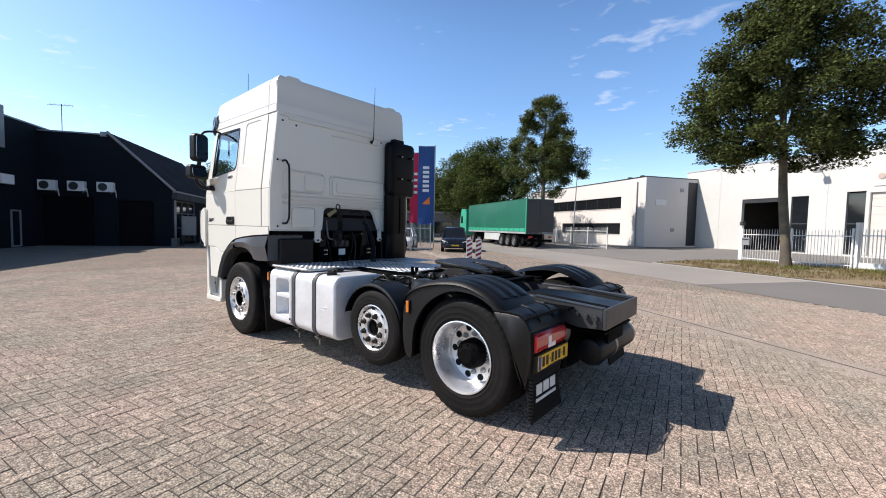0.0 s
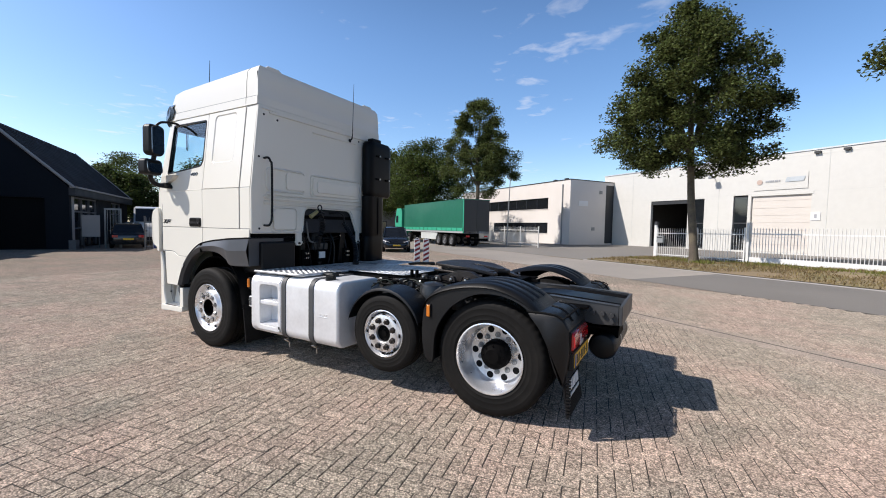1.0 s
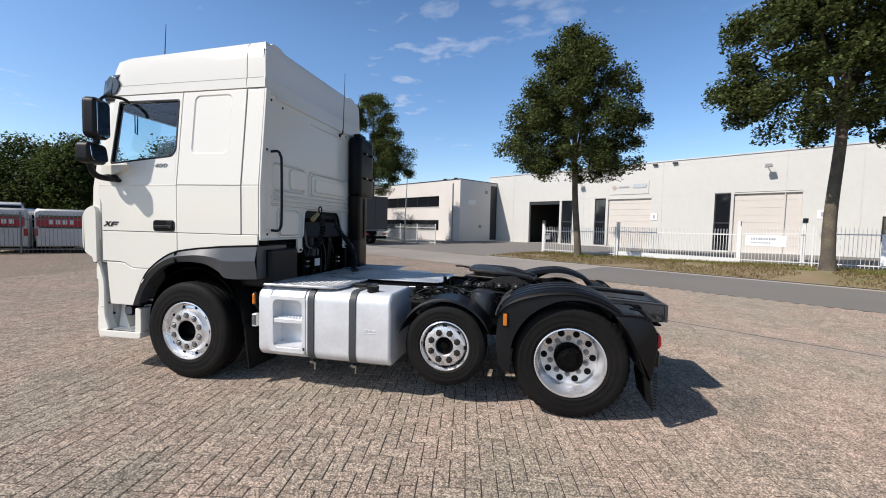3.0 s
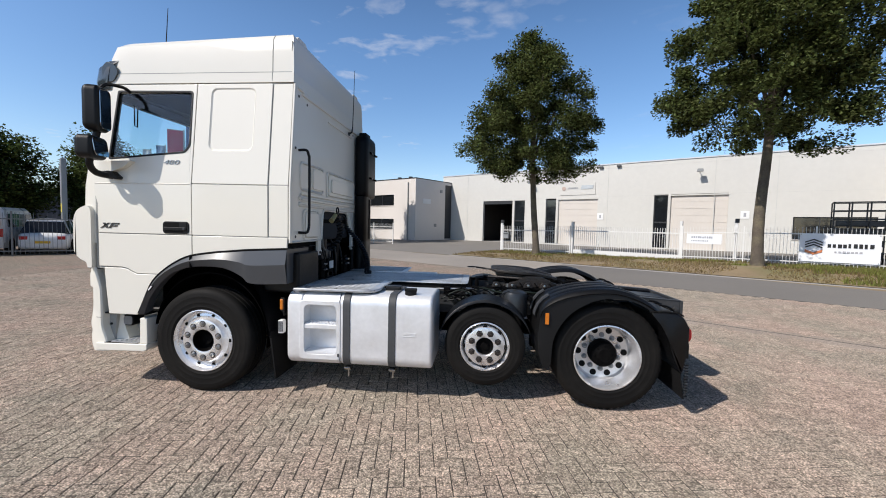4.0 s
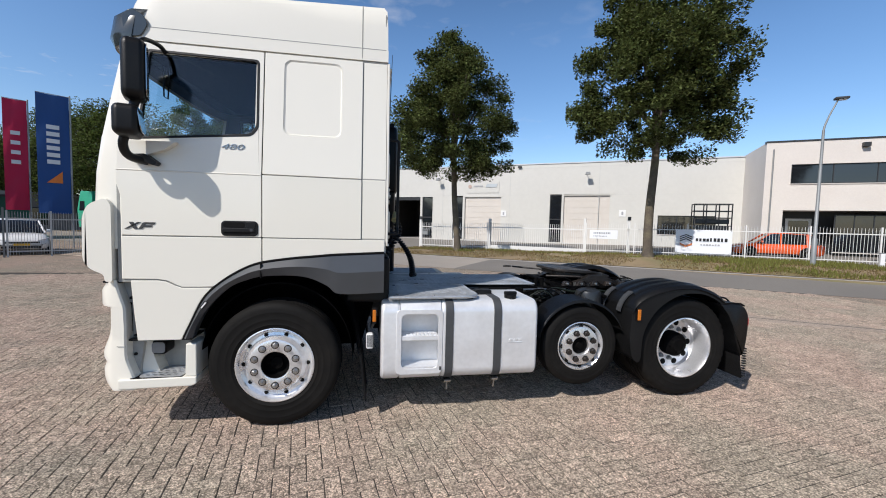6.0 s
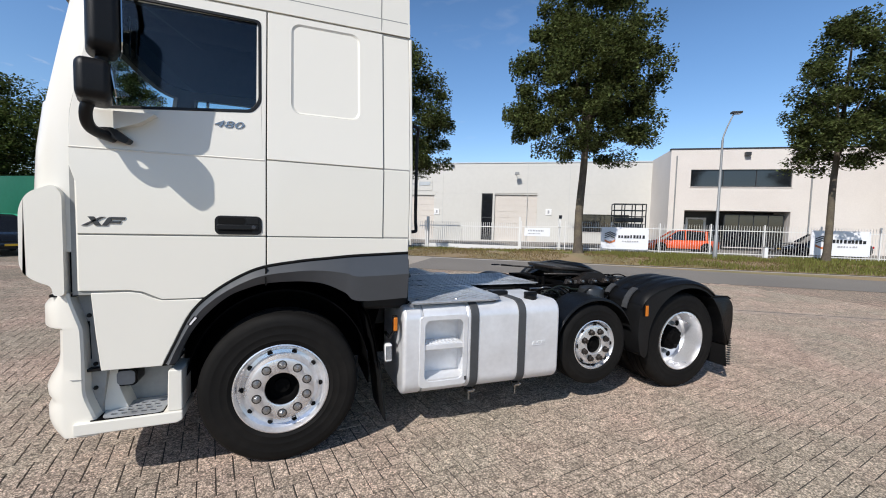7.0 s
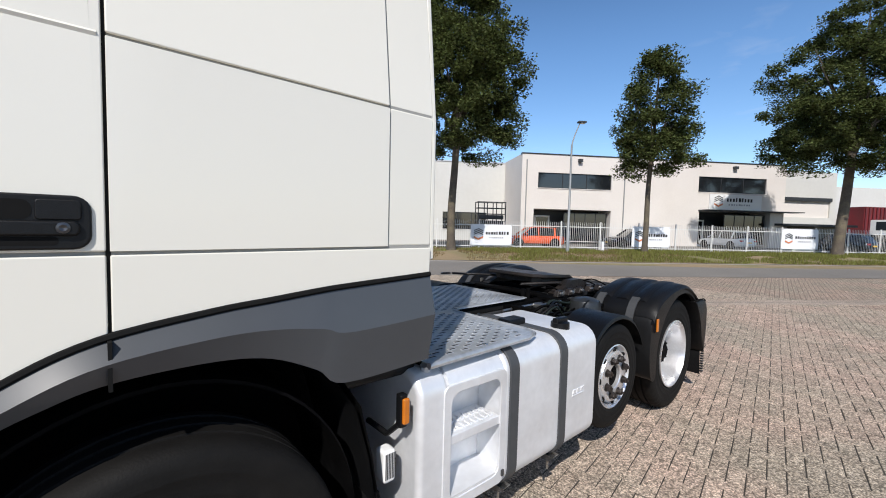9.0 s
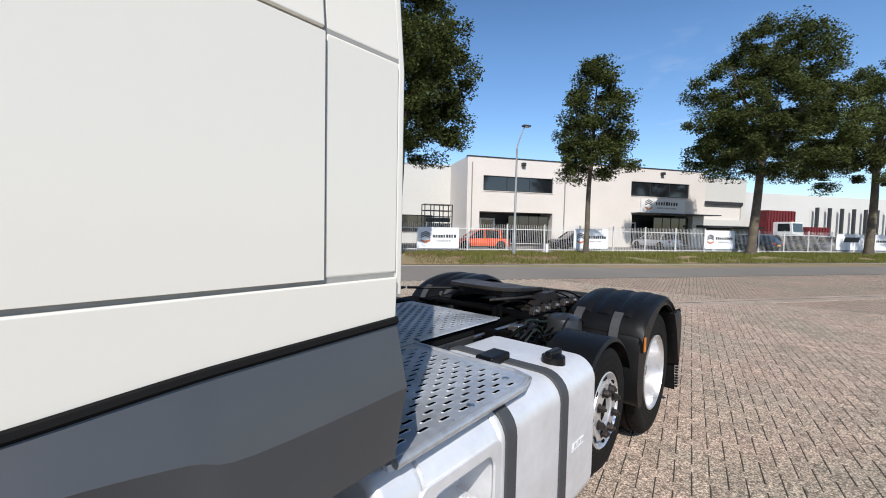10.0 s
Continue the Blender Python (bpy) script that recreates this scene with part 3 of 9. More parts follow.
def tall_light(a, b, z0, z1):
    w = part("side_light", cutplate([(a, z0), (b, z0), (b, z1), (a, z1)], [[(a + 0.07, z0 + 0.07), (b - 0.07, z0 + 0.07), (b - 0.07, z0 + 2.2), (a + 0.07, z0 + 2.2)], [(a + 0.07, z0 + 2.3), (b - 0.07, z0 + 2.3), (b - 0.07, z1 - 0.07), (a + 0.07, z1 - 0.07)]]), DARK_FRAME, HALL)
    bm2 = bmesh.new()
    bm2.from_mesh(w.data)
    bmesh.ops.translate(bm2, vec=(0, HD + 0.08, 0), verts=bm2.verts)
    thicken(bm2, (0, 0.08, 0))
    bm2.to_mesh(w.data)
    bm2.free()
    part("pane", box(a + 0.075, b - 0.075, HD + 0.1, HD + 0.115, z0 + 0.075, z0 + 2.195), DARK_GLASS, w)
    part("pane", box(a + 0.075, b - 0.075, HD + 0.1, HD + 0.115, z0 + 2.305, z1 - 0.075), DARK_GLASS, w)
    part("door_handle", box(b - 0.2, b - 0.16, HD + 0.03, HD + 0.08, z0 + 0.95, z0 + 1.15), STEEL, w)


for a, b in ((-20.15, -18.9), (-16.5, -15.4), (-6.4, -5.3)):
    tall_light(a, b, 0.2, 4.65 if a < -10 else 4.8)
for a, b in ((-15.15, -11.25), (-5.1, -1.05)):
    dr = part("overhead_door", box(a, b, HD + 0.16, HD + 0.22, 0.2, 4.85), DOOR_CREAM, HALL, "cream sectional overhead door")
    for i in range(8):
        z = 0.22 + i * 0.57
        part("door_panel", box(a + 0.02, b - 0.02, HD + 0.13, HD + 0.158, z, min(4.78, z + 0.555)), DOOR_CREAM, dr)
    part("lintel", box(a - 0.1, b + 0.1, HD - 0.02, HD + 0.12, 4.62 if a < -10 else 4.72, 4.8), HALL_WHITE, HALL)
    part("jamb", box(a - 0.2, a - 0.02, HD - 0.03, HD + 0.2, 0.2, 4.8), HALL_WHITE, HALL)
w = window(HALL, 2.9, 7.2, 1.3, 2.95, HD, 3)
sg = part("sign_board", box(-15.0, -11.5, HD - 0.05, HD - 0.02, 5.05, 6.25), HALL_WHITE, HALL)
part("sign_mark", lathe([(0.001, HD - 0.09), (0.2, HD - 0.09), (0.2, HD - 0.082), (0.001, HD - 0.082)], 20, c=(-14.6, 0, 5.7)), mat("faded_red", (0.5, 0.38, 0.32), 0.5), sg)
plain_bars(sg, -14.2, -13.2, 5.65, 5.8, HD - 0.084, mat("faded_grey", (0.35, 0.36, 0.38), 0.5), 8)
part("sign_mark", prism([(-12.9, 5.6), (-11.75, 5.6), (-11.65, 5.95), (-12.8, 5.95)], HD - 0.09, HD - 0.083), mat("faded_blue", (0.46, 0.5, 0.52), 0.5), sg)
for s, z in ((-10.95, 2.95), (0.05, 3.1)):
    nb = part("number_board", box(s - 0.28, s + 0.28, HD - 0.04, HD - 0.012, z - 0.3, z + 0.3), WHITE_PLASTIC, HALL)
    part("lettering", box(s - 0.08, s + 0.08, HD - 0.048, HD - 0.041, z - 0.15, z + 0.15), MATS["faded_grey"], nb)


def wall_lamp(parent, s, d, z):
    a = part("wall_lamp", tube([(s, d, z), (s, d - 0.35, z + 0.12), (s + 0.1, d - 0.6, z + 0.1)], 0.03), LAMP_GREY, parent)
    part("lamp_head", prism([(s - 0.12, z - 0.05), (s + 0.32, z - 0.02), (s + 0.3, z + 0.18), (s - 0.05, z + 0.2)], d - 0.85, d - 0.5), LAMP_GREY, a)


for s, z in ((-18.1, 6.35), (-3.1, 6.6)):
    wall_lamp(HALL, s, HD, z)
for s in (-11.2, -9.6):
    part("roof_camera", box(s, s + 0.35, HD - 0.2, HD + 0.1, HH - 0.28, HH - 0.12), DARK_FRAME, HALL)

# two-storey block at the far end of the hall
BLOCK = thing("office_block", STREET, "pale plastered two-storey office block with strip windows", "building")
BD, BS1, BS0, BH = 28.0, -28.9, -52.0, 6.9
b_up = (-50.3, -32.3, 3.95, 5.2)
b_lo = (-43.2, -32.3, 1.2, 2.4)
b_lo2 = (-50.3, -46.5, 1.2, 2.4)
wall_cut(BLOCK, "front_wall", BS0, BS1, -0.2, BH, BD, [b_up, b_lo, b_lo2], PLASTER)
part("side_wall", box(BS1 - 0.3, BS1, BD + 0.3, 34.38, -0.2, BH), PLASTER, BLOCK)
part("side_wall", box(BS0, BS0 + 0.3, BD + 0.3, 44, -0.2, BH), PLASTER, BLOCK)
part("roof", box(BS0 + 0.31, BS1 - 0.31, BD + 0.31, 44, BH - 0.4, BH - 0.3), CONCRETE, BLOCK)
part("roof_coping", box(BS0 - 0.03, BS1 + 0.04, BD - 0.04, BD + 0.33, BH + 0.002, BH + 0.09), DARK_FRAME, BLOCK)
part("roof_coping", box(BS1 - 0.33, BS1 + 0.04, BD + 0.335, 34.4, BH + 0.002, BH + 0.09), DARK_FRAME, BLOCK)
part("gap_panel", box(BS1 - 0.05, BS1 + 0.02, 33.2, 34.36, 0.2, 6.6), DARK_FRAME, BLOCK, "dark strip beside the shaded end wall")
window(BLOCK, *b_up, BD, 9)
window(BLOCK, *b_lo, BD, 5)
window(BLOCK, *b_lo2, BD, 2)
# upright near-black sheet for the unlit rooms behind the windows
part("inner_floor", box(BS0 + 0.4, BS1 - 0.4, BD + 2, BD + 2.2, 0, 6.4), BLACK_INSIDE, BLOCK)
part("downpipe", tube([(BS1 - 1.1, BD - 0.07, 0), (BS1 - 1.1, BD - 0.07, 6.5)], 0.06, 8), LAMP_GREY, BLOCK)
for i, (dd, z) in enumerate(((29.2, 4.2), (32.2, 5.6), (31.2, 1.6))):
    part("wall_fitting", box(BS1 + 0.002, BS1 + 0.06, dd, dd + (1.3 if i == 0 else 0.4), z, z + (0.55 if i == 0 else 0.35)), WHITE_PLASTIC if i == 0 else LAMP_GREY, BLOCK)
for s in (-31.2, -33.0):
    v = part("roof_vent", tube([(s, BD + 1.6, BH - 0.3), (s, BD + 1.6, BH + 0.35)], 0.12, 10), DARK_FRAME, BLOCK)
    part("vent_cap", lathe([(0.001, BH + 0.5), (0.26, BH + 0.45), (0.26, BH + 0.36), (0.001, BH + 0.36)], 12, axis="z", c=(s, BD + 1.6, 0)), DARK_FRAME, v)

# two-storey office across the street
OFF = thing("street_office", STREET, "pale two-storey business unit with dark strip windows and recessed entrances", "building")
OD, OS0, OS1, OH = 29.2, 8.95, 34.4, 7.88
o_holes = [(10.4, 17.1, 5.05, 6.35), (25.5, 32.4, 5.2, 6.6), (10.1, 17.15, 0.2, 3.25), (25.7, 33.0, 0.2, 3.5)]
wall_cut(OFF, "front_wall", OS0, OS1, -0.2, OH, OD, o_holes, PLASTER)
part("side_wall", box(OS0, OS0 + 0.3, OD + 0.3, HD + 6, -0.2, OH), PLASTER, OFF)
part("side_wall", box(OS1 - 0.3, OS1, OD + 0.3, HD + 12, -0.2, OH), PLASTER, OFF)
part("roof", box(OS0 + 0.31, OS1 - 0.31, OD + 0.31, HD + 12, OH - 0.4, OH - 0.3), CONCRETE, OFF)
part("back_wall", box(OS0, OS1, HD + 12.01, HD + 12.3, -0.2, OH), PLASTER, OFF)
part("roof_coping", box(OS0 - 0.04, OS1 + 0.04, OD - 0.05, OD + 0.34, OH + 0.002, OH + 0.09), DARK_FRAME, OFF)
window(OFF, *o_holes[0], OD, 3)
window(OFF, *o_holes[1], OD, 3)
for a, b, z1 in ((10.1, 17.15, 3.25), (25.7, 33.0, 3.5)):
    part("porch_back", box(a, b, OD + 2.2, OD + 2.4, 0, z1 + 0.4), DARK_FRAME, OFF, "dark recessed shop front")
    part("porch_ceiling", box(a, b, OD + 0.31, OD + 2.2, z1 + 0.001, z1 + 0.2), PLASTER, OFF)
    part("porch_side", box(a - 0.25, a, OD + 0.31, OD + 2.2, 0, z1), PLASTER, OFF)
    part("porch_side", box(b, b + 0.25, OD + 0.31, OD + 2.2, 0, z1), PLASTER, OFF)
    dfr = part("entrance_door", cutplate([(a + 0.8, 0.25), (a + 2.3, 0.25), (a + 2.3, 2.75), (a + 0.8, 2.75)], [[(a + 0.98, 0.4), (a + 2.12, 0.4), (a + 2.12, 2.6), (a + 0.98, 2.6)]]), WHITE_PLASTIC, OFF, "white-framed glass entrance door")
    dfr.data.transform(Matrix.Translation((0, OD + 2.1, 0)))
    part("pane", box(a + 0.99, a + 2.11, OD + 2.11, OD + 2.13, 0.41, 2.59), DARK_GLASS, dfr)
    window(OFF, a + 2.9, b - 0.15, 0.5, z1 - 0.25, OD + 0.3, 4)
sg = part("sign_board", box(26.6, 31.9, OD - 0.1, OD - 0.03, 3.65, 5.05), WHITE_PLASTIC, OFF)
hexmark(sg, 27.5, 4.4, 0.5, OD - 0.104)
plain_bars(sg, 28.3, 31.0, 4.4, 4.75, OD - 0.104, INK, 9, seed=3)
plain_bars(sg, 28.5, 30.8, 4.05, 4.2, OD - 0.104, MATS["faded_grey"], 9, seed=4)
part("canopy", box(25.6, 35.4, OD - 1.1, OD - 0.002, 3.52, 3.6), DARK_FRAME, OFF)
for s in (13.9, 28.8):
    f2 = part("flood_lamp", box(s, s + 0.35, OD - 0.3, OD - 0.02, 7.35, 7.6), DARK_FRAME, OFF)
for s in (18.3, 9.35):
    part("downpipe", tube([(s, OD - 0.06, 0.1), (s, OD - 0.06, 7.4)], 0.05, 8), LAMP_GREY, OFF)

# low wing and far white hall further along
WING = thing("side_wing", STREET, "lower white wing with a dark lintel beside the office", "building")
wall_cut(WING, "front_wall", OS1 + 0.02, 43.0, -0.2, 7.9, OD + 2.5, [(37.0, 42.4, 3.3, 5.2)], HALL_WHITE)
part("recess", box(37.0, 42.4, OD + 2.65, OD + 2.8, 3.3, 5.2), PLASTER, WING)
part("lintel", box(36.9, 42.5, OD + 2.38, OD + 2.49, 4.95, 5.3), DARK_FRAME, WING)
part("roof", box(OS1 + 0.02, 43.0, OD + 2.81, OD + 22, 7.4, 7.5), CONCRETE, WING)
part("side_wall", box(42.7, 43.0, OD + 2.81, OD + 22, -0.2, 7.9), HALL_WHITE, WING)
part("low_shed", box(33.5, 41.5, OD - 0.8, OD + 2.45, 2.35, 2.55), DARK_FRAME, WING)
part("shed_wall", box(37.5, 41.0, OD - 0.3, OD + 2.4, 0.1, 2.34), mat("olive_wall", (0.2, 0.18, 0.13), 0.8), WING)
FAR = thing("far_white_hall", STREET, "distant white hall with dark upright posts along its wall", "building")
part("front_wall", box(56, 150, 47, 47.4, -0.2, 8.6), HALL_WHITE, FAR)
part("roof", box(48, 150, 47.41, 80, 8.3, 8.5), CONCRETE, FAR)
part("side_wall", box(48, 48.4, 47.41, 80, -0.2, 8.6), HALL_WHITE, FAR)
for i in range(16):
    part("post", box(77.2 + i * 3.0, 77.6 + i * 3.0, 46.0, 46.4, 0, 6.6), DARK_FRAME, FAR)

# dark building on the yard's west side, its gable front towards the yard
DARK = thing("dark_workshop", pose(-28.3, 5.0, 0, 0, 0, -33.7), "dark blue-black workshop with a brown tiled roof", "building")
BOARD = mat("weathered_board", (0.3, 0.29, 0.28), 0.7)
g_poly = [(-3.37, -0.2), (0, -0.2), (0, 3.5), (-3.37, 6.8), (-6.91, 6.8), (-6.91, -0.2)]
bm = cutplate(g_poly, [[(-6.85, 0.02), (-4.2, 0.02), (-4.2, 3.0), (-6.85, 3.0)], [(-2.95, 0.02), (-1.03, 0.02), (-1.03, 2.83), (-2.95, 2.83)]])
bm.transform(Matrix.Rotation(radians(90), 4, "Z"))
thicken(bm, (-0.35, 0, 0))
part("gable_wall", bm, DARK_WALL, DARK)
for y0, y1, z1 in ((-6.85, -4.2, 3.0), (-2.95, -1.03, 2.83)):
    dr = part("roller_door", box(-0.25, -0.2, y0, y1, 0.02, z1), mat("dark_roller_door", (0.004, 0.0045, 0.0055), 0.7, spec=0.1), DARK)
    for k in range(9):
        part("slat", box(-0.2, -0.19, y0 + 0.02, y1 - 0.02, 0.06 + k * z1 / 9, 0.02 + (k + 1) * z1 / 9 - 0.03), MATS["dark_roller_door"], dr)
# tiled roof slope that falls towards the glazed side, and its pale verge board
part("roof", loft([[(x, 0.3, 3.42), (x, 0.15, 3.6), (x, -3.3, 6.95), (x, -3.45, 6.75)] for x in (0.15, -12.9)]), ROOF_TILE, DARK)
for k in range(22):
    y = 0.2 - k * 0.157
    part("tile_course", box(-12.9, 0.15, y - 0.02, y + 0.0, 3.6 + (0.15 - y) * 0.971 - 0.01, 3.6 + (0.15 - y) * 0.971 + 0.02), ROOF_TILE, DARK)
part("verge_board", tube([(0.2, 0.25, 3.5), (0.2, -3.36, 6.98)], 0.08, 6), BOARD, DARK)
part("verge_board", tube([(-12.95, 0.25, 3.5), (-12.95, -3.36, 6.98)], 0.06, 6), BOARD, DARK)
part("parapet_cap", box(-0.4, 0.06, -6.9, -3.5, 6.8, 6.88), LAMP_GREY, DARK)
part("roof_vent", box(-0.3, 0.12, -3.75, -3.4, 6.7, 6.98), LAMP_GREY, DARK)
part("flat_roof", box(-12.8, -0.36, -6.9, -3.4, 6.4, 6.6), ROOF_TILE, DARK)
part("far_gable", prism([(0, -0.2), (0, 3.4), (-3.37, 6.7), (-6.9, 6.7), (-6.9, -0.2)], -12.7, -12.4, "yz"), DARK_WALL, DARK)
# wing that stands forward, partly unseen, set to throw its shadow across the yard
WNG = part("side_wing", box(-12.8, 16, -15, -6.92, -0.2, 7.0), DARK_WALL, DARK)
part("parapet_cap", box(-12.8, 16.05, -15, -6.86, 7.0, 7.08), LAMP_GREY, WNG)
part("wall_panel", box(2.75, 4.2, -6.915, -6.8, 5.3, 7.5), LAMP_GREY, WNG)
part("wall_panel", box(2.5, 3.4, -6.915, -6.6, 3.4, 3.9), WHITE_PLASTIC, WNG)
gf = part("sign_frame", (lambda q: (bmesh.ops.translate(q, vec=(0, -6.9, 0), verts=q.verts), thicken(q, (0, 0.06, 0)))[1])(cutplate([(1.65, 0.02), (2.4, 0.02), (2.4, 2.05), (1.65, 2.05)], [[(1.72, 0.1), (2.33, 0.1), (2.33, 1.97), (1.72, 1.97)]])), LAMP_GREY, WNG)
WIN_GREY = mat("grey_window_frame", (0.1, 0.105, 0.11), 0.5)
# glazed side towards the entrance
part("eaves_board", box(-12.9, 0.1, 0.02, 0.32, 3.02, 3.44), mat("slate_fascia", (0.03, 0.032, 0.036), 0.6, var=0.15), DARK)
part("eaves_gutter", box(-12.9, 0.22, 0.1, 0.38, 3.441, 3.53), BOARD, DARK)
part("side_wall", box(-12.4, -0.36, -0.3, 0.0, 2.98, 3.4), DARK_WALL, DARK)
part("side_wall", box(-8.1, -4.8, -0.3, 0.0, -0.2, 2.978), DARK_WALL, DARK)
part("side_wall", box(-12.4, -10.6, -0.3, 0.0, -0.2, 2.978), DARK_WALL, DARK)
part("corner_pier", box(-0.8, -0.352, -0.28, -0.01, -0.2, 2.978), BOARD, DARK)
part("corner_foot", box(-0.35, 0.25, 0.0, 0.3, -0.1, 0.5), WIN_GREY, DARK)
part("inside_dark", box(-12.3, -0.5, -2.6, -2.5, 0, 3.4), BLACK_INSIDE, DARK)
for x0, x1, n in ((-4.8, -0.85, 3), (-10.6, -8.1, 2)):
    w = (x1 - x0) / n
    for i in range(n):
        a = x0 + w * i
        gl = part("window", box(a, a + 0.09, -0.2, -0.03, 0.1, 2.97), WIN_GREY, DARK)
        part("pane", box(a + 0.09, a + w, -0.15, -0.12, 0.1, 1.12), DARK_GLASS, gl)
        part("pane", box(a + 0.09, a + w, -0.15, -0.12, 1.2, 2.1), DARK_GLASS, gl)
        part("pane", box(a + 0.09, a + w, -0.15, -0.12, 2.18, 2.9), DARK_GLASS, gl)
        for z in (1.12, 2.1, 2.9):
            part("rail", box(a + 0.09, a + w, -0.2, -0.03, z, z + 0.08), WIN_GREY, gl)
BD = thing("notice_board", pose(-28.3, 5.0, 0, 0, 0, -33.7) @ pose(-0.8, 0.72, 0), "plain grey notice board on two posts", "notice board")
part("panel", box(-0.03, 0.03, -0.42, 0.42, 0.68, 1.95), BOARD, BD)
for y in (-0.36, 0.36):
    part("post", box(-0.05, -0.031, y - 0.03, y + 0.03, -0.05, 2.0), DARK_FRAME, BD)
GF = thing("frame_gate", pose(-28.3, 5.0, 0, 0, 0, -33.7) @ pose(-1.4, 1.62, 0), "narrow grey steel gate beside the workshop", "gate")
for y in (-0.38, 0.38):
    part("stile", box(-0.03, 0.03, y - 0.04, y + 0.04, -0.05, 2.4), LAMP_GREY, GF)
part("head", box(-0.03, 0.03, -0.34, 0.34, 2.3, 2.4), LAMP_GREY, GF)
for k in range(5):
    part("bar", box(-0.012, 0.012, -0.28 + k * 0.14, -0.26 + k * 0.14, 0.0, 2.3), LAMP_GREY, GF)
for k in range(3):
    part("round_sign", lathe([(0.001, 0.04), (0.13, 0.04), (0.13, 0.035)], 16, axis="x", c=(0, 0.12, 0.3 + 0.32 * k)), WHITE_PLASTIC, GF)


def ac_unit(y, z):
    u = part("air_conditioner", box(0.02, 0.36, y - 0.42, y + 0.42, z - 0.3, z + 0.3), WHITE_PLASTIC, DARK, "white wall-hung air conditioner", bevel=0.02)
    part("fan_grille", lathe([(0.24, 0.362), (0.24, 0.375), (0.2, 0.375), (0.2, 0.365), (0.12, 0.365), (0.12, 0.378), (0.03, 0.378)], 20, axis="x", c=(0, y - 0.1, z)), DARK_FRAME, u)
    part("bracket", box(0.02, 0.4, y + 0.3, y + 0.34, z - 0.42, z - 0.31), STEEL, u)
    part("pipe", tube([(0.2, y + 0.44, z - 0.1), (0.2, y + 0.5, z - 0.2), (0.1, y + 0.5, z - 0.6)], 0.025, 6), WHITE_PLASTIC, u)


for y in (-6.39, -4.95, -3.48):
    ac_unit(y, 3.6)
an = part("roof_aerial", tube([(-0.6, -6.0, 6.5), (-0.6, -6.0, 8.6)], 0.02, 6), DARK_FRAME, DARK)
part("aerial_rod", tube([(-0.6, -6.7, 8.5), (-0.6, -5.4, 8.55)], 0.012, 5), DARK_FRAME, an)
for k in range(5):
    part("aerial_rod", tube([(-0.85, -6.5 + k * 0.25, 8.53), (-0.35, -6.5 + k * 0.25, 8.53)], 0.008, 5), DARK_FRAME, an)


# ---- fences ----


def fence_run(name, s0, s1, d, zf, label, post_every=2.55, material=None, pitch=0.125, height_=1.72, group="", place=STREET, posts_at=None):
    """An upright-bar fence: each post, two rails, and the bars."""
    material = material or FENCE_WHITE
    fe = thing(name, place, label, "fence", group)
    bar, rest = None, bmesh.new()
    n = max(1, round((s1 - s0) / post_every))
    step = (s1 - s0) / n
    for i in range(n + 1):
        s = s0 + step * i
        part("post", box(s - 0.03, s + 0.03, d - 0.03, d + 0.03, zf(s) - 0.15, zf(s) + height_ + 0.08), material, fe)
    for i in range(n):
        a, b = s0 + step * i + 0.03, s0 + step * (i + 1) - 0.03
        for z in (0.18, height_ - 0.28):
            bm = loft([[(x, d - 0.02, zf(x) + z), (x, d + 0.02, zf(x) + z), (x, d + 0.02, zf(x) + z + 0.045), (x, d - 0.02, zf(x) + z + 0.045)] for x in (a, b)])
            part("rail", bm, material, fe)
        m = int((b - a) / pitch)
        for k in range(m):
            x = a + (b - a) * (k + 0.5) / m
            if place is not STREET or x < 34:
                if bar is None:
                    bm = prism([(-0.007, -0.034), (0.007, -0.034), (0.007, -0.021), (-0.007, -0.021)], 0.06, height_ - 0.04, "xy")
                    box(-0.005, 0.005, -0.032, -0.023, height_ - 0.0395, height_ + 0.03, bm)
                    bar = part("bar", bm, material, fe, at=pose(x, d, zf(x)))
                else:
                    twin(bar, pose(x, d, zf(x)), fe, "bar")
                continue
            z = zf(x)
            prism([(x - 0.007, d - 0.034), (x + 0.007, d - 0.034), (x + 0.007, d - 0.021), (x - 0.007, d - 0.021)], z + 0.06, z + height_ + 0.02, "xy", rest)
    if rest.verts:
        tagged(part("far_bar", rest, material, fe), kind="stuff")
    return fe


FD = 19.55


def fz(s):
    return height(s, FD)


fence_run("bar_fence", -12.7, -7.95, FD, fz, "white upright-bar steel fence on the grass strip", 2.4, group="street fence")
fence_run("bar_fence", -1.9, 60.0, FD, fz, "white upright-bar steel fence on the grass strip", 2.58, group="street fence")
# sliding gate between the fence runs, with its tall posts
gt = thing("sliding_gate", STREET, "white sliding yard gate with a deep bottom beam", "gate")
part("bottom_beam", box(-7.8, -2.05, FD + 0.12, FD + 0.24, fz(-5) + 0.05, fz(-5) + 0.3), FENCE_WHITE, gt)
part("top_rail", box(-7.8, -2.05, FD + 0.14, FD + 0.22, fz(-5) + 1.42, fz(-5) + 1.48), FENCE_WHITE, gt)
for i in range(46):
    x = -7.75 + i * 0.125
    part("bar", box(x - 0.009, x + 0.009, FD + 0.16, FD + 0.19, fz(-5) + 0.3, fz(-5) + 1.72), FENCE_WHITE, gt)
for x in (-7.85, -2.0):
    part("gate_post", box(x - 0.06, x + 0.06, FD + 0.05, FD + 0.3, 0, fz(x) + 2.05), FENCE_WHITE, gt)
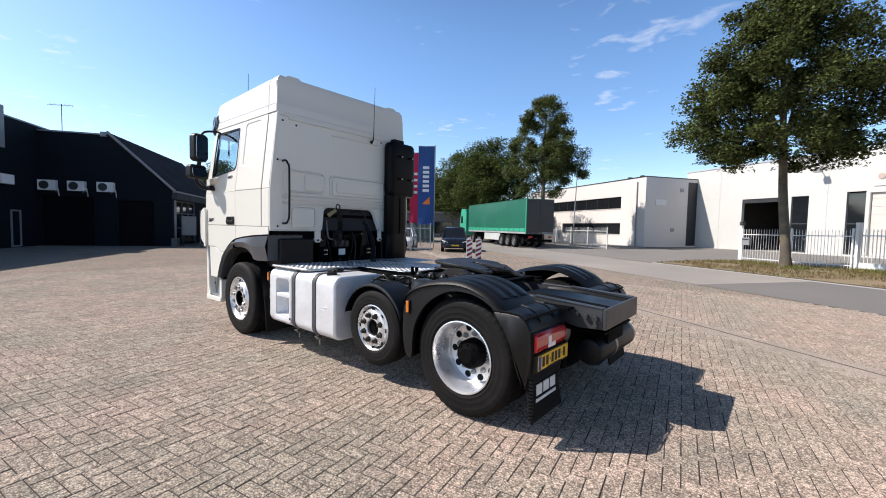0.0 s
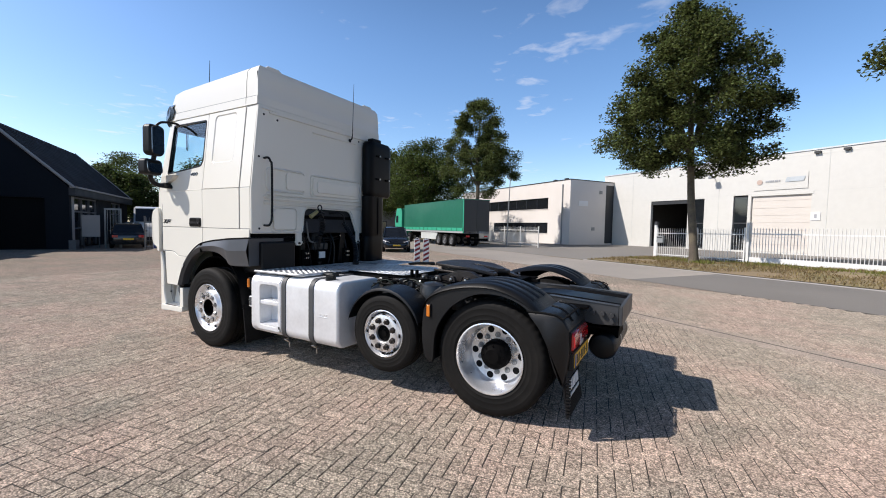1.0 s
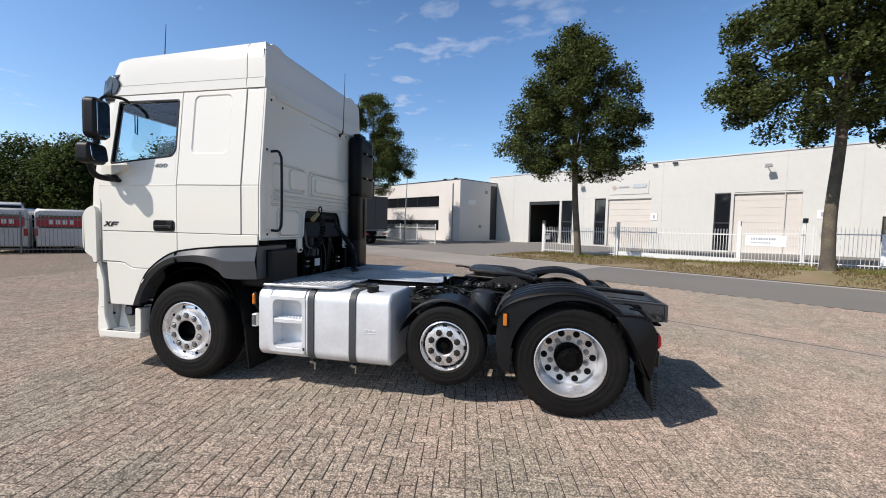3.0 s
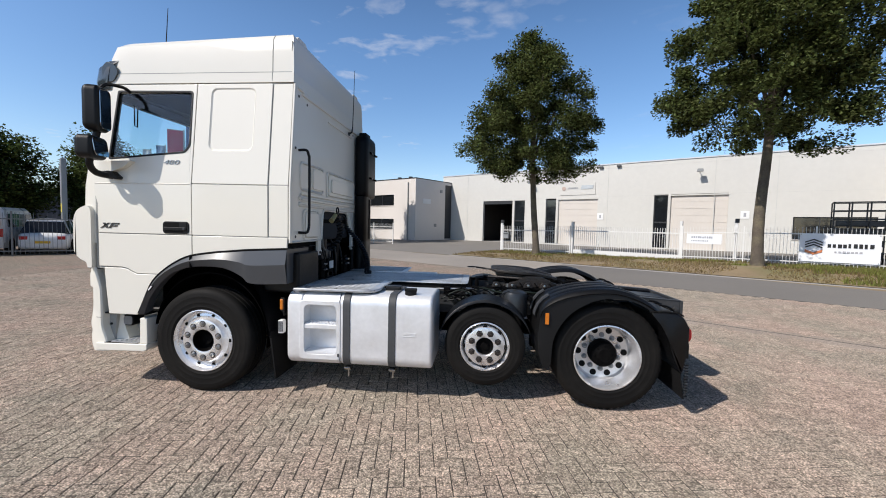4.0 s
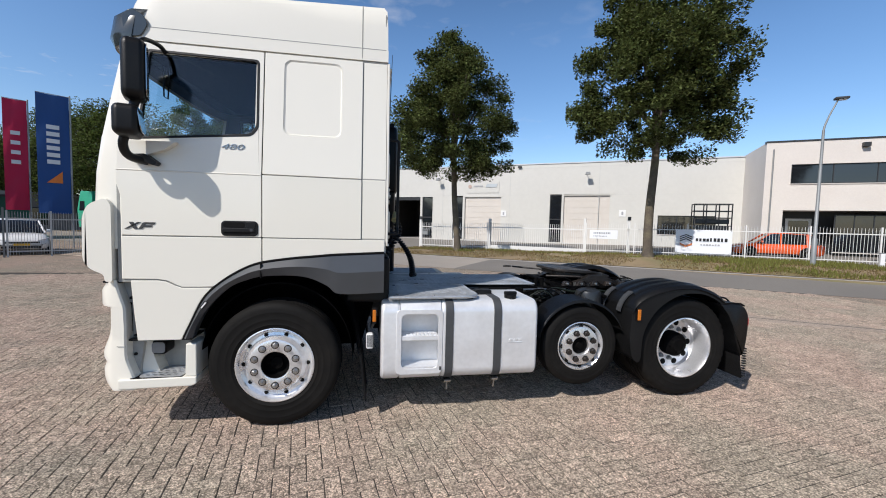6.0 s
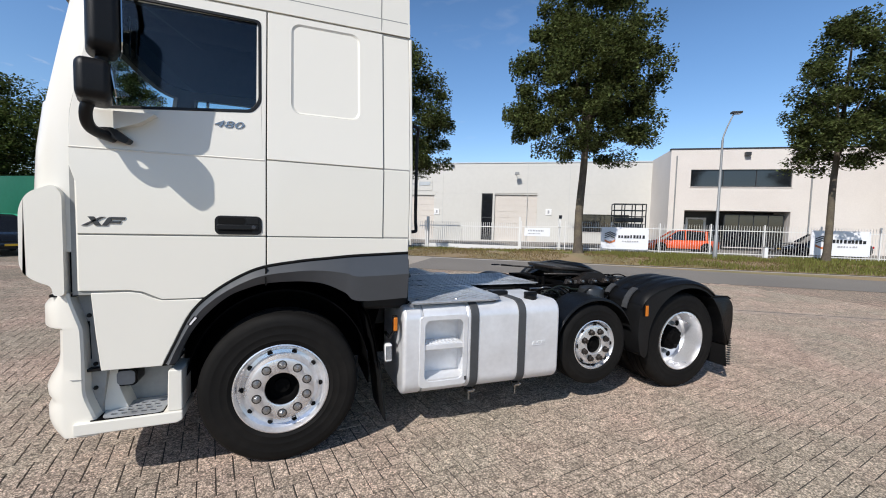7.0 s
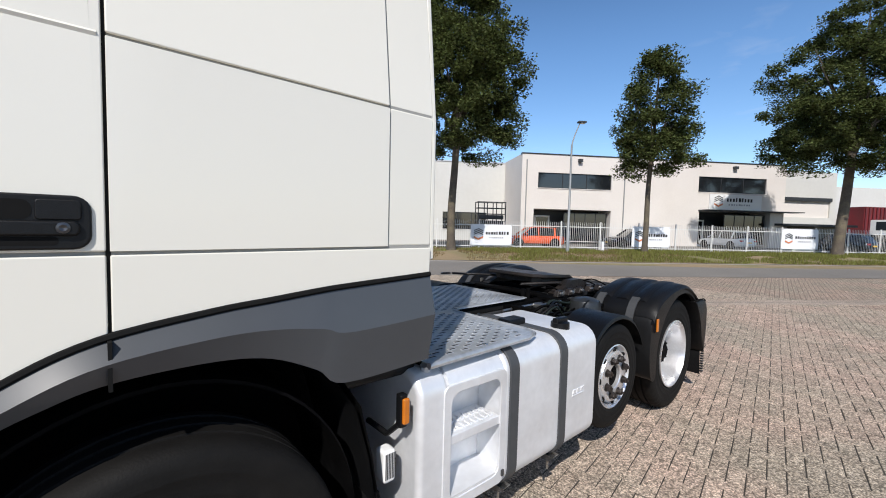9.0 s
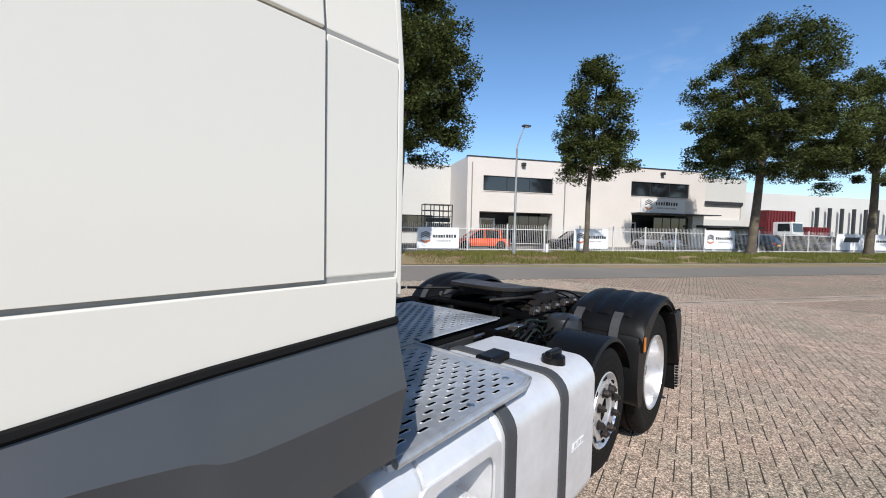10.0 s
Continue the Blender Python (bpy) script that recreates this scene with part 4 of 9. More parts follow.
for x in (-12.85, 0.35):
    gp = thing("gate_post", STREET @ pose(x, FD + 0.1, fz(x)), "tall white steel gate post", "gate post", "gate posts")
    part("post", box(-0.07, 0.07, -0.07, 0.07, -0.1, 2.05), FENCE_WHITE, gp, bevel=0.006)
    part("bracket", box(-0.05, 0.12, -0.1, 0.1, 1.95, 2.15), DARK_FRAME, gp)
lb = thing("letter_box", STREET @ pose(-12.35, FD - 0.1, fz(-12) + 0.9), "grey letter box fixed to the fence", "letter box")
part("body", box(-0.2, 0.2, -0.15, 0.03, 0, 0.4), LAMP_GREY, lb, bevel=0.01)
part("flap", box(-0.16, 0.16, -0.165, -0.151, 0.28, 0.34), DARK_FRAME, lb)
fence_run("bar_fence", -36, -23.6, FD, fz, "white upright-bar steel fence on the grass strip", 2.6, group="street fence")


def banner(s0, s1, z0, z1, seed, plain=False):
    e = thing("fence_banner", STREET @ pose((s0 + s1) / 2, FD - 0.07, 0), "white company banner tied to the bar fence", "banner", "fence banners")
    w = (s1 - s0) / 2
    bm = bmesh.new()
    g = [[bm.verts.new((-w + 2 * w * i / 12, 0.012 * math.sin(i * 1.9 + j), z0 + (z1 - z0) * j / 4)) for j in range(5)] for i in range(13)]
    for i in range(12):
        for j in range(4):
            bm.faces.new((g[i][j], g[i + 1][j], g[i + 1][j + 1], g[i][j + 1]))
    thicken(bm, (0, -0.006, 0))
    part("sheet", bm, BANNER, e, smooth=50)
    zc = (z0 + z1) / 2
    if not plain:
        hexmark(e, -w * 0.62, zc + 0.02, 0.34, -0.022)
        plain_bars(e, -w * 0.28, w * 0.86, zc + 0.02, zc + 0.2, -0.022, INK, 9, seed=seed)
        plain_bars(e, -w * 0.1, w * 0.6, zc - 0.2, zc - 0.12, -0.022, mat("mark_grey", (0.4, 0.4, 0.42), 0.6), 7, seed=seed + 9)
    else:
        part("mark", prism([(-w * 0.5, zc), (w * 0.6, zc), (w * 0.7, zc + 0.4), (-w * 0.4, zc + 0.4)], -0.026, -0.02), INK, e)
    for x in (-w + 0.05, w - 0.05):
        for z in (z0 + 0.05, z1 - 0.05):
            part("tie", lathe([(0.02, -0.03), (0.02, 0.05)], 8, c=(x, 0, z)), STEEL, e)


banner(2.7, 5.25, 0.5, 1.75, 5)
banner(13.1, 15.7, 0.55, 1.85, 6)
banner(23.8, 26.6, 0.6, 1.95, 7)
banner(37.2, 40.4, 0.6, 1.9, 8, True)
banner(40.7, 44.0, 0.6, 1.9, 9)
nb = thing("fence_notice", STREET @ pose(-0.95, FD - 0.05, 0), "small white notice on the bar fence", "notice")
part("panel", box(-0.75, 0.75, -0.02, 0.0, 1.1, 1.6), BANNER, nb)
plain_bars(nb, -0.55, 0.4, 1.38, 1.48, -0.021, MATS["faded_grey"], 10, seed=12)
plain_bars(nb, -0.55, 0.2, 1.22, 1.28, -0.021, MATS["faded_grey"], 10, seed=13)


# ---- leaning post by the block ----
LPO = thing("lamp_post", street(-26.0, 18.0, 0.05), "slim grey post leaning beside the driveway", "post")
part("pole", tube([(0, 0, -0.1), (0.15, 0, 3.0), (0.32, 0, 5.9)], [0.05, 0.045, 0.035], 8), LAMP_GREY, LPO, smooth=50)
part("arm", tube([(0.32, 0, 5.88), (-0.3, 0, 6.1)], 0.02, 6), LAMP_GREY, LPO)

# ---- street lamp ----
lp = thing("street_lamp", street(7.75, 17.1, height(7.75, 17.1)), "grey tapered street lamp with a short leaning arm", "street lamp")
part("pole", tube([(0, 0, -0.2), (0, 0, 1.2), (0, 0, 1.25), (0, 0, 5.9)], [0.1, 0.1, 0.07, 0.05], 12), LAMP_GREY, lp, smooth=40)
part("arm", tube([(0, 0, 5.88), (0.03, -0.01, 6.1), (0.14, -0.05, 6.5), (0.36, -0.12, 7.12)], [0.045, 0.04, 0.035, 0.03], 8), LAMP_GREY, lp, smooth=40)
hd = part("lamp_head", box(0.24, 0.70, -0.26, 0.02, 7.12, 7.22), DARK_FRAME, lp, bevel=0.03)
part("lens", box(0.36, 0.64, -0.22, -0.02, 7.098, 7.118), WHITE_PLASTIC, hd)

# ---- trees ----


def crown_clumps(rnd, h0, h1, rx, ry, n, lean=0.0, top=0.3):
    """Places of leaf clumps: broad skirts low down, a rounded shoulder, and bulging boughs with gaps between them."""
    out = []
    seed = Vector((h1 * 3.1, rx * 5.7, n * 0.13))
    prof = ((0.0, 0.62), (0.08, 0.86), (0.22, 1.0), (0.45, 0.97), (0.65, 0.80), (0.82, 0.36 + top * 0.7), (0.94, 0.16 + top * 0.5), (1.0, 0.05 + top * 0.25))
    while len(out) < n:
        f = rnd.random()
        a = rnd.uniform(0, 2 * math.pi)
        for (f0, w0), (f1, w1) in zip(prof, prof[1:]):
            if f0 <= f <= f1:
                w = w0 + (w1 - w0) * (f - f0) / (f1 - f0)
        u = rnd.random() ** 0.42
        if rnd.random() > w * w + 0.12 or (f < 0.16 and u < 0.5 and rnd.random() < 0.8):
            continue
        q = Vector((math.cos(a), math.sin(a), f * 2.6))
        k = 0.95 + 0.34 * noise.noise(q * 1.25 + seed) + 0.20 * noise.noise(q * 2.9 + seed)
        if noise.noise(q * 2.2 + seed * 2) < -0.42 and u > 0.6:
            continue
        droop = (1 - f) * 0.35 * max(0.0, u - 0.6) * (h1 - h0) * 0.18
        out.append(Vector((math.cos(a) * rx * w * u * k + lean * (0.5 + 0.5 * f), math.sin(a) * ry * w * u * k, h0 + 0.3 + (h1 - h0 - 0.5) * f * (0.94 + 0.06 * k) - droop)))
    return out


def leaves(name, clumps, material, parent, rnd, per=60, size=0.14, spread=0.55):
    """Bent leaf blades scattered round each clump, all in one mesh."""
    verts, faces = [], []
    for c in clumps:
        sp = spread * rnd.uniform(0.6, 1.25)
        for _ in range(per):
            o = Vector([max(-1.5 * sp, min(1.5 * sp, rnd.gauss(0, sp))) for _a in range(3)])
            o.z *= 0.75
            p = c + o
            d = Vector((rnd.uniform(-1, 1), rnd.uniform(-1, 1), rnd.uniform(-0.9, 0.35))).normalized()
            w = d.cross(Vector((rnd.uniform(-0.4, 0.4), rnd.uniform(-0.4, 0.4), 1))).normalized()
            s = size * rnd.uniform(0.65, 1.3)
            k = len(verts)
            nrm = d.cross(w) * s * 0.18
            verts += [p - d * s * 0.5, p + w * s * 0.42 + nrm, p + d * s * 0.62, p - w * s * 0.42 + nrm]
            faces += [(k, k + 1, k + 2), (k, k + 2, k + 3)]
    me = bpy.data.meshes.new(name)
    me.from_pydata([tuple(v) for v in verts], [], faces)
    me.materials.append(material)
    ob = new(name, me)
    ob.parent = parent
    return ob


def trunk(rnd, h_split, h_top, r, crown_r, lean):
    """A tapered, slightly crooked trunk with rising limbs."""
    bm = bmesh.new()
    pts, rs = [], []
    for i in range(9):
        t = i / 8
        z = -0.2 + (h_split + 0.3) * t
        pts.append((lean * 0.5 * t * t + 0.08 * math.sin(t * 5 + r * 40), 0.06 * math.sin(t * 4 + 1), z))
        rs.append(r * (1.35 - 0.75 * min(1, t * 5) if t < 0.1 else 1.0 - 0.3 * t))
    tube(pts, rs, 12, bm)
    top = Vector(pts[-1])
    for i in range(9):
        a = 2 * math.pi * i / 9 + rnd.uniform(-0.3, 0.3)
        reach = crown_r * rnd.uniform(0.45, 0.8)
        rise = (h_top - h_split) * rnd.uniform(0.3, 0.6)
        limb = [top + Vector((math.cos(a) * reach * u, math.sin(a) * reach * u, rise * (u ** 0.7) - 0.6 * (1 - u) * rnd.uniform(0, 1))) for u in (0, 0.3, 0.6, 1)]
        tube(limb, [r * 0.42, r * 0.3, r * 0.2, r * 0.06], 7, bm)
    tube([top - Vector((0, 0, 0.2)), top + Vector((lean * 0.3, 0, (h_top - h_split) * 0.5)), top + Vector((lean * 0.5, 0, (h_top - h_split) * 0.85))], [r * 0.66, r * 0.4, r * 0.05], 8, bm)
    return bm


def tree(m, h0, h1, rx, ry, r, label, seed, n=190, per=330, size=0.132, spread=0.34, lean=0.0, group="street trees", material=None, top=0.3):
    rnd = random.Random(seed)
    e = thing("tree", m, label, "tree", group)
    part("trunk", trunk(rnd, h0 + (h1 - h0) * 0.14, h1, r, max(rx, ry), lean), BARK, e, smooth=60)
    leaves("crown", crown_clumps(rnd, h0, h1, rx, ry, n, lean, top), material or LEAF, e, rnd, per, size, spread)
    return e


LIME = "roadside lime tree with a dense dark green crown"
tree(street(-9.37, 17.7, 0.07), 4.5, 13.2, 3.95, 3.8, 0.21, LIME, 11, n=240, lean=-0.75)
tree(street(1.32, 17.7, 0.2), 5.1, 14.7, 3.85, 3.75, 0.24, LIME, 12, n=280, top=0.45)
tree(street(12.76, 17.7, 0.25), 4.5, 12.0, 2.25, 2.2, 0.17, "smaller roadside lime tree with a looser crown", 13, n=135, per=240, spread=0.3, lean=0.4)
tree(street(26.0, 17.7, 0.26), 5.1, 16.4, 5.1, 4.9, 0.3, LIME, 14, n=380, lean=0.9, top=0.42)
tree(street(37.9, 17.7, 0.26), 5.2, 14.8, 4.8, 4.6, 0.3, LIME, 15, n=220)
tree(street(50.0, 17.7, 0.26), 5.2, 14.5, 5.0, 4.8, 0.3, LIME, 16, n=170)
# trees on the near side of the block and at the street's far end
tree(street(-30.9, 17.9, 0.05), 4.6, 14.2, 3.9, 3.7, 0.24, LIME, 17, n=210)
for i, (s, d, h, r) in enumerate(((-42, 17.5, 12.2, 4.5), (-49.5, 17.5, 12.8, 4.8), (-57, 16.5, 12.5, 5), (-67, 13, 11, 5))):
    tree(street(s, d, 0.05), 3.2, h, r, r, 0.25, "broad dark green tree at the street's end", 20 + i, n=170, per=200, size=0.2, spread=0.6, group="trees along the street's end", material=LEAF_FAR)
# behind the white halls
for i, (s, d, h) in enumerate(((-38, 62, 11), (-30, 66, 10.5), (-24, 70, 11))):
    tree(street(s, d, 0), 2.5, h, 4.5, 4.5, 0.3, "distant tree showing above the roofs", 30 + i, n=100, per=60, size=0.42, spread=0.9, group="distant trees", material=LEAF_FAR)
# the belt of trees west of the yard
for i, (x, y, h, r) in enumerate(((-44, 13, 6.8, 4), (-41, 20, 8, 4.2), (-35.5, 20.5, 8.2, 3.2), (-32.2, 25.4, 8.8, 2.3), (-55, 18, 9.5, 5), (-52, 30, 6.5, 4.5), (-50, 40, 6, 4.5), (-44, 49, 6.2, 4.5), (-58, 8, 8, 5))):
    tree(pose(x, y, 0), 1.8, h, r, r, 0.25, "broad-leaved tree in the belt behind the parked vans", 40 + i, n=130, per=190, size=0.2, spread=0.6, group="tree belt", material=LEAF_FAR)


def grass(name, s0, s1, d0, d1, n, seed, hgt=0.13, material=None, label="", thin=-0.25):
    rnd = random.Random(seed)
    verts, faces = [], []
    for _ in range(n):
        s, d = rnd.uniform(s0, s1), rnd.uniform(d0, d1)
        if noise.noise(Vector((s * 0.5, d * 0.8, seed))) < thin:
            continue
        z = height(s, d) + 0.025
        a, h = rnd.uniform(0, math.pi), hgt * rnd.uniform(0.4, 1.4)
        u, v = math.cos(a) * 0.018, math.sin(a) * 0.018
        k = len(verts)
        verts += [(s - u, d - v, z), (s + u, d + v, z), (s + rnd.uniform(-0.07, 0.07), d + rnd.uniform(-0.07, 0.07), z + h)]
        faces.append((k, k + 1, k + 2))
    me = bpy.data.meshes.new(name)
    me.from_pydata(verts, [], faces)
    me.materials.append(material or BLADE)
    ob = new(name, me)
    ob.matrix_basis = STREET
    return tagged(ob, label or "tufts of green grass on the strip", "grass", kind="stuff")


grass("grass", 3.0, 60, ROAD_D + 0.12, 19.9, 85000, 3, 0.15, thin=-0.22)
grass("grass", -13.0, 3.0, ROAD_D + 2.6, 19.9, 9000, 4, thin=0.05)
grass("dry_grass", -13.0, 14, ROAD_D + 0.1, 19.9, 26000, 5, 0.09, STRAW, "dry straw-coloured grass on the strip", -0.2)

# ---- the tractor unit: front towards -x, near side at -y, drive axle at x = 0 ----
TK = thing("tractor_unit", pose(0, 0, 0), "white three-axle sleeper-cab tractor unit parked on block paving", "truck")


def side_y(z):
    """Half the cab's width at a height."""
    if z <= 2.045:
        return 1.235
    if z <= 3.04:
        return 1.235 - 0.108 * (z - 2.045) / 0.995
    return 1.127 - 0.05 * (z - 3.04)


def cab_ring(z, xs, hw, bow, win_x, xr=-3.1, n=9):
    """One level of the cab's plan: straight sides, rounded front."""
    left = [(xr, -hw), (-3.6, -hw), (-4.13, -hw), (win_x, -hw), (xs, -hw)]
    for k in range(1, n):
        a = math.pi / 2 * k / n
        left.append((xs - bow * math.sin(a) ** 0.55, -hw * math.cos(a) ** 0.55))
    pts = left + [(xs - bow, 0.0)] + [(x, -y) for x, y in reversed(left)]
    return [(x, y, z) for x, y in pts]


LEVELS = [(1.45, -5.09, 1.223, 0.28), (1.75, -5.10, 1.223, 0.28), (2.03, -5.09, 1.223, 0.27), (2.30, -5.07, None, 0.26), (2.65, -5.02, None, 0.25), (2.945, -4.975, None, 0.24), (3.035, -4.96, None, 0.235)]


def cab_shell(inset, name, material, label=""):
    rings = []
    for z, xs, hw, bow in LEVELS:
        hw = (hw or side_y(z) - 0.012) - inset
        rings.append(cab_ring(z, xs + inset, hw, bow, -4.955 + max(0, z - 2.3) * 0.07, -3.1 - inset))
    bm = bmesh.new()
    vs = [[bm.verts.new(p) for p in r] for r in rings]
    n = len(vs[0])
    for i in range(len(vs) - 1):
        for k in range(n - 1):
            glazed = i in (3, 4)
            if glazed and (k in (2, n - 4) or 6 <= k <= n - 8):
                continue
            bm.faces.new((vs[i][k], vs[i][k + 1], vs[i + 1][k + 1], vs[i + 1][k]))
    bm.faces.new(vs[-1])
    # floor, notched round the coupling recess
    notch = [bm.verts.new(p) for p in ((-3.1 - inset, 0.60, 1.45), (-3.47, 0.60, 1.45), (-3.47, -0.50, 1.45), (-3.1 - inset, -0.50, 1.45))]
    bm.faces.new((vs[0] + notch)[::-1])
    return part(name, bm, material, TK, label, smooth=30)


SHELL = cab_shell(0.0, "cab_shell", CAB_WHITE)
LINER = cab_shell(0.05, "cab_lining", INTERIOR)

# roof with its stepped rail
r_rings = []
for z, hw, xs, xr in ((3.04, 1.128, -4.955, -3.092), (3.135, 1.124, -4.945, -3.092), (3.14, 1.116, -4.94, -3.094), (3.32, 1.112, -4.91, -3.098), (3.43, 1.098, -4.87, -3.105), (3.475, 1.06, -4.80, -3.13), (3.495, 0.96, -4.68, -3.2)):
    ring = cab_ring(z, xs, hw, 0.235 if z < 3.3 else 0.2, -4.8, xr)
    r_rings.append([(x, y, zz + max(0.0, zz - 3.2) * 0.12 * (x + 4.2)) for x, y, zz in ring])
ROOF = part("roof", loft(r_rings), CAB_WHITE, TK, smooth=32)
for sg2 in (-1, 1):
    part("roof_joint", tube([(-3.307, sg2 * 1.1155, 3.145), (-3.307, sg2 * 1.1115, 3.333), (-3.307, sg2 * 1.0975, 3.455), (-3.307, sg2 * 1.06, 3.503)], 0.0045, 5), JOINT_GREY, ROOF)
    part("roof_joint", prism([(-3.310, 3.04), (-3.304, 3.04), (-3.304, 3.135), (-3.310, 3.135)], sg2 * 1.09, sg2 * 1.1275), JOINT_GREY, ROOF)
    part("roof_joint", prism([(-4.90, 3.1335), (-3.11, 3.1335), (-3.11, 3.140), (-4.90, 3.140)], sg2 * 1.09, sg2 * 1.1245), JOINT_GREY, ROOF)
    part("roof_joint", prism([(-3.118, 3.15), (-3.112, 3.15), (-3.112, 3.43), (-3.118, 3.43)], sg2 * 1.08, sg2 * 1.112), JOINT_GREY, ROOF)
part("roof_rear_ridge", loft([[(-3.17 + dx, y, 3.47), (-3.12 + dx * 0.2, y, 3.47), (-3.125, y, 3.47 + h), (-3.17, y, 3.47 + h)] for y, h, dx in ((-1.0, 0.02, 0), (-0.95, 0.065, 0), (-0.8, 0.065, 0), (-0.74, 0.03, 0), (0.74, 0.03, 0), (0.8, 0.065, 0), (0.95, 0.065, 0), (1.0, 0.02, 0))]), CAB_WHITE, ROOF)


def catmull(pts, sub=5):
    out = []
    p = [pts[0]] + list(pts) + [pts[-1]]
    for i in range(1, len(p) - 2):
        for k in range(sub):
            t = k / sub
            out.append(tuple(0.5 * (2 * b + (c - a) * t + (2 * a - 5 * b + 4 * c - d) * t * t + (3 * b - a - 3 * c + d) * t ** 3) for a, b, c, d in zip(p[i - 1], p[i], p[i + 1], p[i + 2])))
    out.append(tuple(pts[-1]))
    return out


def round_poly(pts, r, n=5):
    """An outline with its corners rounded; r is one radius or one per corner."""
    out = []
    for i, p in enumerate(pts):
        rad = r[i] if isinstance(r, (list, tuple)) else r
        p, a, b = Vector(p), Vector(pts[i - 1]), Vector(pts[(i + 1) % len(pts)])
        u, v = (a - p).normalized(), (b - p).normalized()
        if rad <= 0:
            out.append(tuple(p))
            continue
        for k in range(n + 1):
            t = k / n
            q = p + u * rad * (1 - t) ** 2 + v * rad * t * t
            out.append(tuple(q))
    return out


def side_panel(name, outline, holes, sg, parent, material=None, proud=0.0, thick=0.012, label="", bevel=0.004):
    """A body panel laid on the cab's side."""
    bm = cutplate(outline, holes)
    for z in (2.045,):
        bmesh.ops.bisect_plane(bm, geom=bm.verts[:] + bm.edges[:] + bm.faces[:], plane_co=(0, 0, z), plane_no=(0, 0, 1))
    for v in bm.verts:
        v.co.y = sg * (side_y(v.co.z) + proud)
    thicken(bm, (0, -sg * thick, 0))
    return part(name, bm, material or CAB_WHITE, parent, label, bevel=bevel)


ARCH = [((-4.64, 0.76), (-4.58, 0.76)), ((-4.59, 0.87), (-4.525, 0.90)), ((-4.50, 1.06), (-4.43, 1.04)), ((-4.40, 1.17), (-4.30, 1.16)), ((-4.25, 1.275), (-4.18, 1.215)), ((-4.09, 1.345), (-4.06, 1.245)), ((-3.85, 1.385), (-3.85, 1.252)), ((-3.70, 1.40), (-3.70, 1.23)), ((-3.55, 1.415), (-3.56, 1.165)), ((-3.45, 1.422), (-3.46, 1.10)), ((-3.105, 1.44), (-3.105, 1.11))]
A_TOP = catmull([a for a, _ in ARCH])
A_IN = catmull([b for _, b in ARCH])
WIN = [(-4.95, 2.285), (-4.15, 2.355), (-4.105, 2.42), (-4.11, 2.955), (-4.90, 2.965)]


